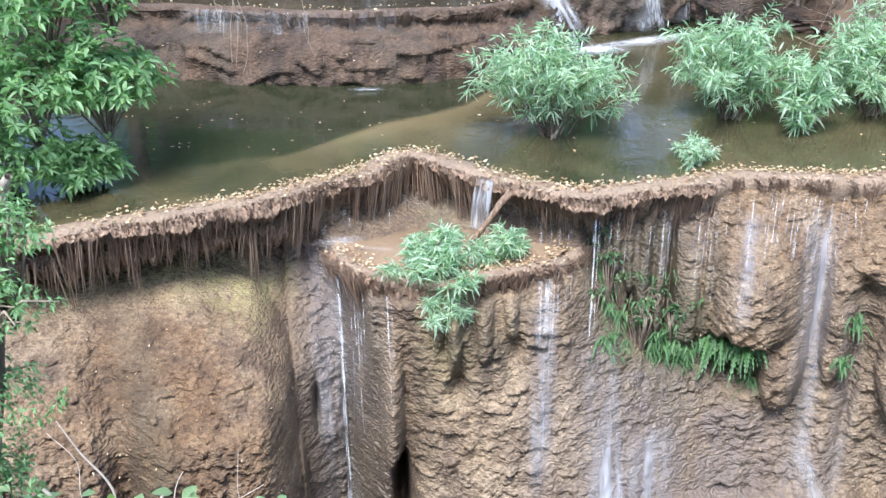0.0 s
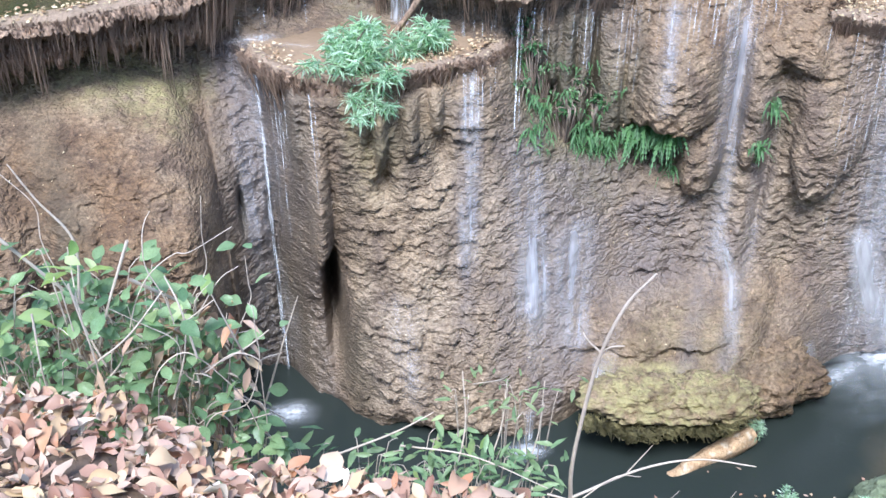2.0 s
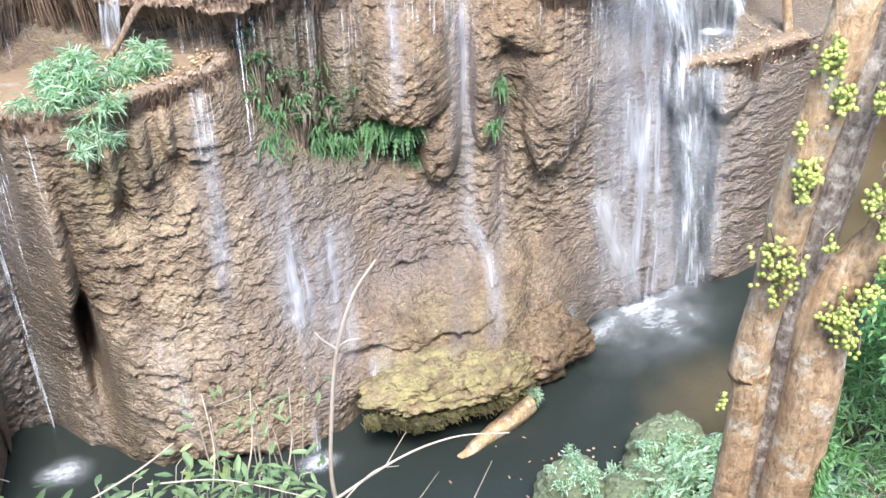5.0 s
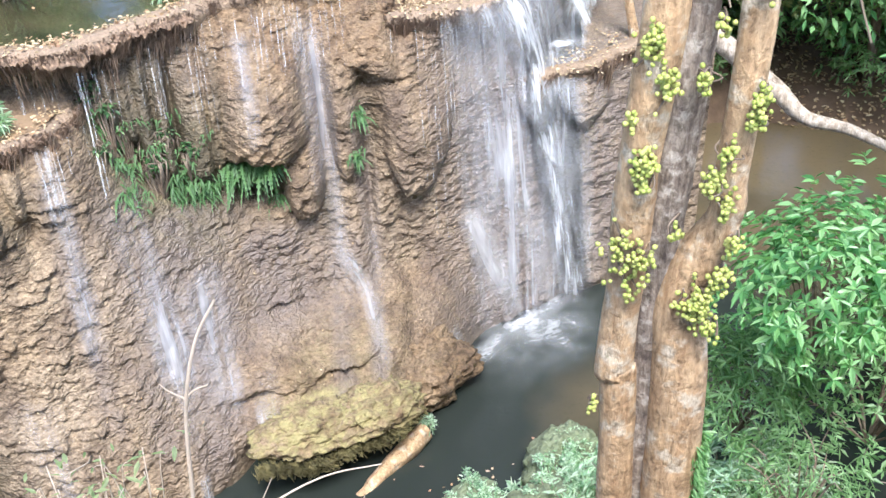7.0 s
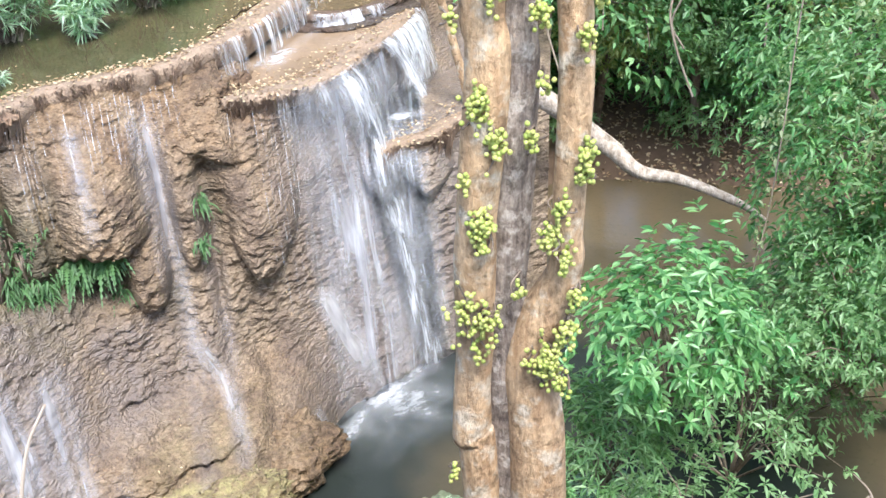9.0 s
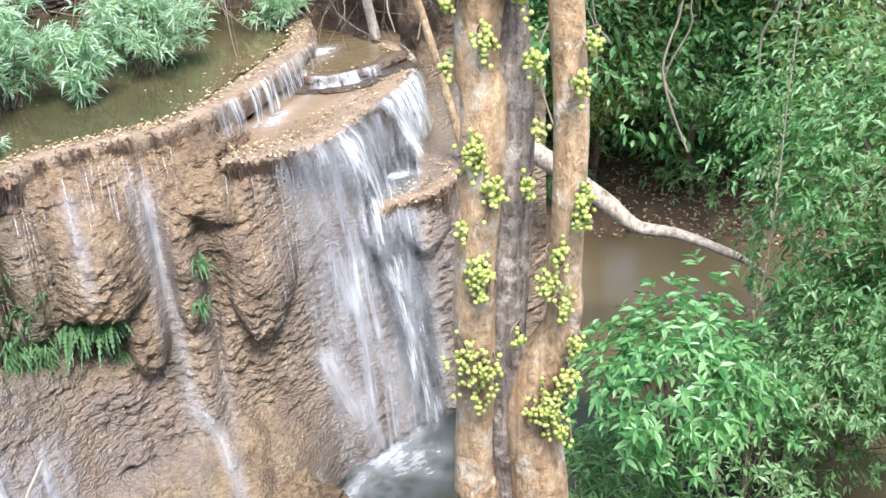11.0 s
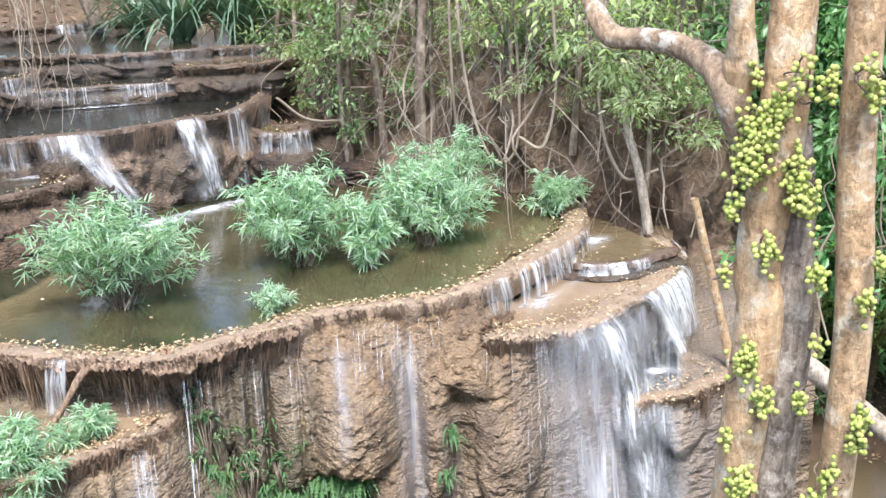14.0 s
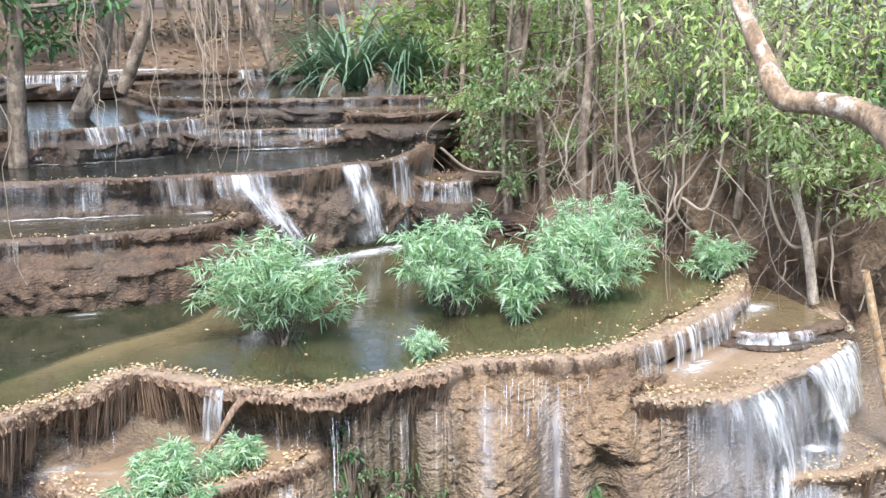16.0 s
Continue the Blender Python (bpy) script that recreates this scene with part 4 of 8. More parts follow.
band = np.exp(-np.clip(off_edge, 0, 9) / 0.7) * np.clip((1.3 - px) / 0.8, 0, 1) * np.clip((px + 2.4) / 1.0, 0, 1)
shoal = 0.07 + on_silt * (0.20 + 0.46 * band)
shoal = np.maximum(shoal, 0.6 * np.exp(-d_in / 0.3))
shoal = shoal + on_silt * 0.45 * np.exp(-((az[None] - 26) / 4) ** 2) * np.exp(-d_in / 1.2)
shoal += 0.12 * fbm(px * 1.8, py * 1.8, 0, 3, 71)
thing("upper_pool", "still olive-brown water of the upper pool with shallow silt", "pool water", kind="structure",
      data=mesh_np("upper_pool", v.reshape(-1, 3), f, M_POOL, attrs={"shallow": np.clip(shoal, 0, 1)}))

az = np.linspace(25.7, 35.1, 60)
near = np.interp(az, SIDE_AZ[:8], SIDE_D[:8]) + 0.2
far = np.interp(az, BRIM_AZ, BRIM_D) + 0.05
far = np.maximum(far, near + 0.1)
v, f, t = polar_sheet(az, near, far + 1.0 * (az > 31), 3.69, 20)
thing("terrace_water", "shallow brown water sheet on the side terrace", "pool water", kind="structure",
      data=mesh_np("terrace_water", v.reshape(-1, 3), f, M_TERRACE, attrs={"shallow": 0.6 + 0.4 * fbm(v[..., 0] * 2, v[..., 1] * 2, 0, 3, 75)}))

az = np.linspace(-8, 6.6, 70)
near = np.interp(az, LIP_AZ, LIP_D) + 0.1
far = np.full_like(az, 11.1)
v, f, t = polar_sheet(az, near, far, 3.5, 24)
thing("ledge_water", "shallow tan water in the small basin on the rock column", "pool water", kind="structure",
      data=mesh_np("ledge_water", v.reshape(-1, 3), f, M_TERRACE, attrs={"shallow": np.clip(0.95 - 0.9 * t + 0.4 * fbm(v[..., 0] * 2, v[..., 1] * 2, 0, 3, 77), 0, 1)}))

gx, gy = np.meshgrid(np.linspace(-14, 26, 90), np.linspace(2, 24, 60))
sh = 0.55 * np.exp(-((gx - 5.5) / 1.2) ** 2 - ((gy - 6.8) / 1.0) ** 2) + 0.6 * np.clip((gx - 7.5) / 1.5, 0, 1)
thing("lower_pool", "dark green-grey water of the plunge pool below the falls", "pool water", kind="structure",
      data=mesh_np("lower_pool", np.stack([gx, gy, 0 * gx], -1).reshape(-1, 3), grid_faces(*gx.shape), M_RIVER, attrs={"shallow": sh}))

# ---- the ground: one sheet ----


def ground_height(az, d):
    edge = np.interp(az, [-60, -31.5, -24, -18, -5.7, 8.4, 18.4, 34, 60], [2.6, 2.2, 1.99, 1.68, 1.53, 1.43, 1.31, 1.17, 1.1])
    shore = np.interp(az, [-60, -20, 0, 20, 28, 36, 44, 60, 90], [6.2, 5.6, 5.2, 5.6, 6.3, 7.2, 8.6, 9.5, 10.5])
    u = np.clip((d - edge) / (shore - edge), 0, 1)
    near_z = 6.31 - 7.0 * (u ** 0.42) + 0.25 * np.clip(edge - d, 0, 1)
    behind = np.interp(d, [0, 16.0, 18.5, 20, 24.5, 27, 30, 40, 120], [3.3, 3.4, 4.3, 4.9, 5.3, 6.1, 6.9, 7.6, 9.5])
    bank = np.interp(d, [0, 15.5, 18, 22, 40, 120], [3.3, 3.4, 5.9, 6.6, 5.5, 2.0])
    w = np.clip((az - 18.5) / 3, 0, 1)
    behind = behind * (1 - w) + bank * w
    wall_d = np.interp(az, [-34, -10, 8, 20, 30, 38, 43], [10.2, 10.6, 10.6, 11.2, 12.2, 15.3, 15.6])
    left = np.where((az > -70) & (az < 39), 1.0, 0.0)
    far_bank = np.interp(d, [0, 15.2, 16.5, 19, 24, 40, 120], [-0.6, -0.6, 0.35, 0.9, 3.0, 8, 14])
    z = np.where(d < shore, near_z, -0.6)
    z = np.where((left > 0) & (d > wall_d), behind, z)
    z = np.where((left == 0) & (d > shore), far_bank, z)
    z = z + 1.6 * np.exp(-((az - 64) / 7.0) ** 2 - ((d - 6.8) / 1.7) ** 2)
    back = (np.abs(az) > 95)
    return np.where(back, 6.5 + 0.02 * d, z)


gaz = np.linspace(-180, 180, 271)
gd = np.concatenate([np.linspace(0.05, 12, 76), np.geomspace(12.3, 400, 50)])
A2, D2 = np.meshgrid(gaz, gd)
Z2 = ground_height(A2, D2)
Z2 = blur(Z2, 2, 1)
gv = pol(A2, D2, Z2)
gv[..., 2] += 0.05 * fbm(gv[..., 0] * 1.3, gv[..., 1] * 1.3, 0, 3, 81) * np.clip(D2, 0, 2) + 0.5 * fbm(gv[..., 0] * 0.15, gv[..., 1] * 0.15, 0, 3, 82) * np.clip((D2 - 20) / 10, 0, 1)
thing("ground", "brown leaf-strewn earth of the banks and forest floor", "ground", kind="structure",
      data=mesh_np("ground", gv.reshape(-1, 3), grid_faces(*A2.shape), M_SOIL))

thing("brim_root", "rough brown root reaching from the rim down to the basin", "root",
      data=mesh_np("brim_root", *tube(spline([(0.52, 10.05, 4.1), (0.36, 9.93, 4.0), (0.16, 9.85, 3.74), (-0.05, 9.78, 3.48)], 24), np.linspace(0.042, 0.022, 24), 10, 0.6, 91), M_MAT))

# ---- the cascade steps behind the pool ----


def step_wall(name, line, height, lean, label, seed, rough=0.12, fringe_len=0.2, per=150, z_drop=0.1, brim=0.2, mat=None, soak_shade=-99):
    """A low travertine step: a rough face with runnels, under a crumbly brim. line: its brim."""
    rows = []
    line = np.stack([np.interp(np.linspace(0, 1, int(1.5 * len(line))), np.linspace(0, 1, len(line)), line[:, c]) for c in range(3)], -1)
    o = outward(line)
    arc = np.concatenate([[0], np.cumsum(np.linalg.norm(np.diff(line, axis=0), axis=1))])
    line = line + o * (0.13 * fbm(arc * 0.9, 3, 0, 4, seed + 11))[:, None] + np.array([0, 0, 1.0]) * (0.03 * fbm(arc * 1.3, 7, 0, 3, seed + 12))[:, None]
    for t in np.linspace(0, 1, 34):
        belly = 0.16 * math.sin(t * math.pi) - 0.22 * math.exp(-((t - 0.2) / 0.12) ** 2) + lean * t
        n = 1.3 * rough * fbm(arc * 2.0, t * height * 2.5, 0, 5, seed) + 0.6 * rough * (1 - 2 * np.abs(fbm(arc * 5, t * height * 2, 0, 3, seed + 4)))
        shelf = t * height / 0.14 + 1.2 * vnoise(arc * 1.6, 0, 0, seed + 6)
        n = n + 0.7 * rough * (shelf % 1.0) * np.clip(vnoise(arc * 4 + 5.3 * np.floor(shelf), np.floor(shelf) * 2.7, 0, seed + 7) * 1.4 + 0.3, 0, 1)
        rows.append(line + o * (belly + n)[:, None] - np.array([0, 0, 1.0]) * (t * (height + z_drop)))
    v = np.stack(rows)
    wv = np.clip(fbm(arc[None] * 1.2, v[..., 2] * 0.3, 0, 3, seed + 8) * 1.5 + 0.3, 0, 1)
    # left end: the undercut's shade is painted dark through the wet mask
    wv = np.clip(wv + np.clip((soak_shade - v[..., 0]) / 0.4, 0, 1), 0, 1)
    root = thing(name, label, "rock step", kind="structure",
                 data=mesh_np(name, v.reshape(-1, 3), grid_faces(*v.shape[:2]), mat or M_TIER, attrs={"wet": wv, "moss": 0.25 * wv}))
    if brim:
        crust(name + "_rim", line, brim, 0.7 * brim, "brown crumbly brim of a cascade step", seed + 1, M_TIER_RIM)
    if fringe_len:
        fringe(name + "_fringe", line, per * 0.8, fringe_len * 1.2, "short roots hanging under a cascade step", seed + 2)
    caught_leaves(name + "_leaves", line, 16, 0.08, "dead leaves caught on a cascade step", seed + 3)
    return root


def flat_pool(name, front, back_y, z, label, shallow=0.2):
    """Water from a brim line back to a level line."""
    rows = []
    for t in np.linspace(0, 1, 16):
        r = front.copy()
        r[:, 1] = front[:, 1] * (1 - t) + back_y * t
        r[:, 2] = z
        rows.append(r)
    v = np.stack(rows)
    return thing(name, label, "pool water", kind="structure",
                 data=mesh_np(name, v.reshape(-1, 3), grid_faces(*v.shape[:2]), M_CASCADE, attrs={"shallow": np.full(v.shape[:2], shallow)}))


mid_line = spline([(-8.5, 14.9, 4.9), (-5.0, 14.6, 4.9), (-2.3, 14.15, 4.9), (-0.9, 14.2, 4.9), (0.3, 14.45, 4.9), (0.75, 14.9, 4.9), (0.7, 15.6, 4.9)], 260)
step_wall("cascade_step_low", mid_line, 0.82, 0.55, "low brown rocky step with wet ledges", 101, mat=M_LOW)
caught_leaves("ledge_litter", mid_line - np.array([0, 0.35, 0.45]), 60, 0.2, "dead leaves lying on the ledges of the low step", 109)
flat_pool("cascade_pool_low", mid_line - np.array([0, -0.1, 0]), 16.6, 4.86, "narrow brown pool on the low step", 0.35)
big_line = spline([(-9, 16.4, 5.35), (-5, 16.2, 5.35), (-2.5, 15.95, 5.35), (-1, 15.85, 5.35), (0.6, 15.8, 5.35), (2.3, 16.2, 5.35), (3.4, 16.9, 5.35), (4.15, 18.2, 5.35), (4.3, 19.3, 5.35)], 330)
# the face's left end is darkened in colour for an undercut's shade
step_wall("cascade_step_middle", big_line, 1.3, -0.05, "brown travertine step with white water running over it", 111, 0.14, 0.4, 330, mat=M_MIDDLE, soak_shade=0.7)
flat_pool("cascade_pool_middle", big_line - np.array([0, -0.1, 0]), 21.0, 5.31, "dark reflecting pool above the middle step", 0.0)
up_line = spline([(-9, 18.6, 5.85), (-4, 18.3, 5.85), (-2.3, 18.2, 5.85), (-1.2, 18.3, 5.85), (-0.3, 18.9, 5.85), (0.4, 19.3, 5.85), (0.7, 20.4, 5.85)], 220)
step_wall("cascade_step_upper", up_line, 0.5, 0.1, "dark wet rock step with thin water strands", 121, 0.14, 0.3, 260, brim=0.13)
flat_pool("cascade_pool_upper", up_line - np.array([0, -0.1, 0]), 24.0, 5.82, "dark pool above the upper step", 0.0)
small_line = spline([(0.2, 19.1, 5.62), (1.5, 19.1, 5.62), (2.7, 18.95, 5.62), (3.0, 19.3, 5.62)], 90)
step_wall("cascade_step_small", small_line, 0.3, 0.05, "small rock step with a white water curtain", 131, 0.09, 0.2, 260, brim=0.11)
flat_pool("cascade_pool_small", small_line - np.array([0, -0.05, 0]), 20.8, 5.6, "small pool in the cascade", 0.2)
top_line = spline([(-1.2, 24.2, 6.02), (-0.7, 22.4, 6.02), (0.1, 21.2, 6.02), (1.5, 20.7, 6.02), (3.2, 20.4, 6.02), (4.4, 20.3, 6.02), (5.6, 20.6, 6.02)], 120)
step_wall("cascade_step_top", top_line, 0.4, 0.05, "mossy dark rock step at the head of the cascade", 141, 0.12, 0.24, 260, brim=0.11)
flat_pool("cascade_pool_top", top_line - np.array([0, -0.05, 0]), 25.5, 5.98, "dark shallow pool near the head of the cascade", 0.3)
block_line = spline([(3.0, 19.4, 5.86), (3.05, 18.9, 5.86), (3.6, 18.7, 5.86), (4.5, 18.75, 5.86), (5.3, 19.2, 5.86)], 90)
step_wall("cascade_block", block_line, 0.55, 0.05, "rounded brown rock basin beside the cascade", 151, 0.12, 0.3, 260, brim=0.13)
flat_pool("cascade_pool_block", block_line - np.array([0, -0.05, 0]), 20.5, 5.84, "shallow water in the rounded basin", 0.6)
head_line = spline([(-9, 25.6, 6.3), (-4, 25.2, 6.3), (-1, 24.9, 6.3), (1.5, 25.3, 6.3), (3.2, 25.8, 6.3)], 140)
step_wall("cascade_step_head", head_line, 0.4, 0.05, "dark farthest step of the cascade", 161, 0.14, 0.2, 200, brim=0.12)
flat_pool("cascade_pool_head", head_line - np.array([0, -0.05, 0]), 28.5, 6.27, "bright water at the head of the cascade", 0.4)
right_low = spline([(4.2, 17.6, 4.95), (4.6, 17.2, 4.95), (5.4, 17.1, 4.95), (6.3, 17.3, 4.95), (7.0, 17.6, 4.95)], 90)
step_wall("bank_step", right_low, 0.8, 0.2, "orange-brown earth step at the forest bank", 171, 0.07, 0.15)


# ---- the forest bank with its roots ----
bank_line = [(5.0, 19.5), (5.3, 18.2), (5.8, 17.4), (6.6, 16.4), (7.0, 15.0), (7.4, 13.9), (8.3, 13.0), (9.0, 12.3), (9.6, 12.6), (10.6, 13.4), (12.5, 15.0)]
bl = spline([(x, y, 0) for x, y in bank_line], 200)
arc = np.concatenate([[0], np.cumsum(np.linalg.norm(np.diff(bl, axis=0), axis=1))])
bo = outward(bl)
rows = []
for t in np.linspace(0, 1, 60):
    z = 3.2 + 3.6 * t
    back = 0.2 * t + 2.2 * np.clip(t - 0.62, 0, 1) ** 1.3 * 2
    n = 0.42 * fbm(arc * 1.1, z * 0.9, 0, 4, 181) + 0.26 * (1 - 2 * np.abs(fbm(arc * 2.8, z * 0.8, 0, 3, 185)))
    rows.append(bl - bo * (back - n)[:, None] + np.array([0, 0, z]))
v = np.stack(rows)
thing("root_bank", "eroded earth bank with tangled roots below the forest", "bank", kind="structure",
      data=mesh_np("root_bank", v.reshape(-1, 3), grid_faces(*v.shape[:2]), M_BANK))
rng = np.random.default_rng(190)
pieces = []
for k in range(260):
    i = rng.integers(10, 190)
    p = bl[i] + np.array([0, 0, 1.0]) * rng.uniform(4.6, 6.6) + bo[i] * rng.uniform(-0.1, 0.25)
    pts = [p]
    for s in range(5):
        p = p + np.array([rng.normal(0, 0.18), rng.normal(0, 0.18), -rng.uniform(0.15, 0.4)]) + bo[i] * rng.uniform(-0.05, 0.1)
        pts.append(p)
    r = 0.006 + 0.022 * rng.uniform() ** 3
    pieces.append(tube(spline(pts, 14), np.linspace(r, r * 0.4, 14), 6))
v, f = join(pieces)
thing("bank_roots", "grey-brown roots tangled over the earth bank", "roots", kind="stuff", data=mesh_np("bank_roots", v, f, M_BANKROOT))

# ---- the mound at the cliff's foot and boulders at the near shore ----


def ledgy_mass(name, centre, size, turn, label, seed, moss, undercut=0.35, material=None):
    """A craggy mass with level ledges, undercut at its foot."""
    nu, nv = 130, 76
    th, ph = np.meshgrid(np.linspace(0, 2 * np.pi, nu), np.linspace(-np.pi / 2, np.pi / 2, nv))
    s = np.stack([np.cos(ph) * np.cos(th), np.cos(ph) * np.sin(th), np.sin(ph)], -1)
    n = 1 + 0.34 * fbm(s[..., 0] * 1.9 + seed, s[..., 1] * 1.9, s[..., 2] * 1.9, 3, seed) + 0.17 * fbm(s[..., 0] * 6, s[..., 1] * 6, s[..., 2] * 7, 4, seed + 3)
    q = s[..., 2] * 4.5 + 0.8 * fbm(s[..., 0] * 2, s[..., 1] * 2, 0, 3, seed + 5)
    n = n * (1 + 0.06 * (1 - (q % 1.0)) ** 2 * np.cos(ph) * np.clip(0.5 + fbm(s[..., 0] * 4, s[..., 1] * 4, 0, 2, seed + 6), 0, 1)) + 0.13 * fbm(s[..., 0] * 9, s[..., 1] * 9, s[..., 2] * 14, 5, seed + 7)
    low = np.clip(-s[..., 2] / 0.6, 0, 1)
    v = s * n[..., None] * np.array(size)
    v[..., :2] *= (1 - undercut * low)[..., None]
    c, sn = math.cos(radians(turn)), math.sin(radians(turn))
    v = np.stack([c * v[..., 0] - sn * v[..., 1], sn * v[..., 0] + c * v[..., 1], v[..., 2]], -1)
    mossy = np.clip(moss * (0.7 + 0.8 * fbm(s[..., 0] * 3, s[..., 1] * 3, s[..., 2] * 3, 3, seed + 9)), 0, 1.3)
    return thing(name, label, "rock", group="foot rocks", at=centre,
                 data=mesh_np(name, v.reshape(-1, 3), grid_faces(nv, nu), material or M_ROCK, attrs={"wet": 0.2 * low, "moss": mossy, "brown": np.full((nv, nu), 0.85)}))


ledgy_mass("foot_mound", (3.9, 8.15, 0.24), (0.66, 0.50, 0.42), 25, "low brown rock spur with water running off it", 203, 0.1)
ledgy_mass("mossy_brow", (2.35, 7.68, 0.50), (0.60, 0.34, 0.22), -4, "yellow-green mossy crust overhanging the pool", 204, 1.5, 0.75)
ledgy_mass("mossy_brow", (3.05, 7.62, 0.50), (0.55, 0.36, 0.24), 12, "yellow-green mossy crust overhanging the pool", 206, 1.5, 0.75)



def boulder(name, centre, size, label, seed, material):
    """A lumpy boulder: a ball pushed in and out."""
    nu, nv = 90, 60
    th, ph = np.meshgrid(np.linspace(0, 2 * np.pi, nu), np.linspace(-np.pi / 2, np.pi / 2, nv))
    s = np.stack([np.cos(ph) * np.cos(th), np.cos(ph) * np.sin(th), np.sin(ph)], -1)
    n = 1 + 0.25 * fbm(s[..., 0] * 2 + seed, s[..., 1] * 2, s[..., 2] * 2, 4, seed) + 0.15 * fbm(s[..., 0] * 7, s[..., 1] * 7, s[..., 2] * 7, 4, seed + 3)
    v = s * n[..., None] * np.array(size)
    return thing(name, label, "rock", group="shore boulders", at=centre, data=mesh_np(name, v.reshape(-1, 3), grid_faces(nv, nu), material))


boulder("boulder", (3.35, 6.05, 0.25), (0.34, 0.32, 0.42), "mossy boulder at the pool's near shore", 205, M_MOSSROCK)
boulder("boulder", (4.45, 6.2, 0.25), (0.42, 0.38, 0.40), "mossy boulder at the pool's near shore", 207, M_MOSSROCK)
boulder("boulder", (3.9, 5.7, 0.15), (0.5, 0.4, 0.45), "mossy boulder at the pool's near shore", 209, M_MOSSROCK)
M_MOSS = plain_material("yellow_moss", (0.16, 0.14, 0.045), (0.42, 0.35, 0.15), 40, 0.95, 0.8, 0.02)
brow = spline([(1.75, 7.5, 0.5), (2.1, 7.42, 0.46), (2.6, 7.38, 0.42), (3.1, 7.36, 0.44), (3.5, 7.5, 0.5)], 260)
brow = brow + outward(brow) * (0.06 * fbm(np.linspace(0, 9, 260), 0, 0, 3, 213))[:, None] + np.array([0, 0, 1.0]) * (0.05 * fbm(np.linspace(0, 8, 260), 4, 0, 3, 214))[:, None]
fringe("moss_fringe", brow, 900, 0.13, "ragged yellow moss hanging over the pool", 215, 0.1, mat=M_MOSS)
log = thing("sunken_log", "old brown log lying in the water under the mossy brow", "log",
            data=mesh_np("sunken_log", *tube(spline([(2.6, 7.1, -0.08), (3.0, 7.25, 0.02), (3.55, 7.45, 0.15)], 30), np.linspace(0.075, 0.10, 30), 18, 0.5, 211), M_BARK))

# ---- falling water ----


def stream(name, az, z0, z1, wide, n, label, seed, out=0.12, lift=0.03, thick=0.005, from_d=None, drift=0.0):
    """Strands that leave the wall and fall: each its own thin ragged thread, some broken into drops."""
    rng = np.random.default_rng(seed)
    root = thing(name, label, "waterfall", group="thin falls")
    pieces = []
    for k in range(n):
        a0 = az + rng.normal(0, wide)
        top = z0 - rng.uniform(0, 0.12) * (n > 3)
        low = z1 + rng.uniform(0, 0.6) * (z0 - z1) * (n > 3)
        zz = np.linspace(top, low, 18)
        d0 = (from_d if from_d else float(wall_at(a0, min(z0, 3.99)))) - lift - rng.uniform(0, 0.05)
        h = np.clip((z0 - zz) / max(0.1, z0 - z1), 0, 1)
        wall_d = wall_at(np.full(18, a0), np.clip(zz, 0.02, 3.99))
        d = np.minimum(d0 - out * np.sqrt(h), wall_d - 0.02)
        a = a0 + drift * h + 0.05 * fbm(zz * 3, k, 0, 3, seed)
        beads = np.clip(vnoise(zz * 14, k * 3.1, 0, seed + 2) * 1.6 + 0.45, 0.03, 1.4)
        r = thick * rng.uniform(0.35, 1.0) * (1 - 0.35 * h) * beads
        pieces.append(tube(pol(a, d, zz), np.clip(r, 0.0006, 1), 5))
    parts("strand", pieces, M_STRAND, root)
    return root


def sheet(name, az0, az1, z0, z1, label, seed, material, off=0.04, out=0.0, fade=0.25, flow=1.0, nu=40, nv=60, skew=0.0, group="water films", narrow=1.0):
    """A film of water that follows the wall, or arcs off it by out."""
    u, t = np.meshgrid(np.linspace(-1, 1, nu), np.linspace(0, 1, nv))
    a = (az0 + az1) / 2 + (az1 - az0) / 2 * u * (1 + (narrow - 1) * t) + skew * t
    z = z0 + (z1 - z0) * t
    base = wall_at(a, np.clip(z, 0.02, 3.98))
    top = wall_at(a, np.full_like(a, min(z0, 3.98)))
    d = base - off if not out else np.minimum(base - off, top - off - out * np.sqrt(t))
    d = d - 0.02 * fbm(a * 2, z * 1.5, 0, 3, seed)
    dens = flow * (1 - u * u) ** 1.5 * np.clip(t / 0.12, 0, 1) * np.clip((1 - t) / fade, 0, 1)
    uv = np.stack([np.radians(a - skew * t) * 9.5 + seed, z], -1).reshape(-1, 2)
    root = thing(name, label, "waterfall", group=group)
    part("sheet", mesh_np("sheet", pol(a, d, z).reshape(-1, 3), grid_faces(nv, nu), material, attrs={"flow": dens}, uv=uv), root)
    return root


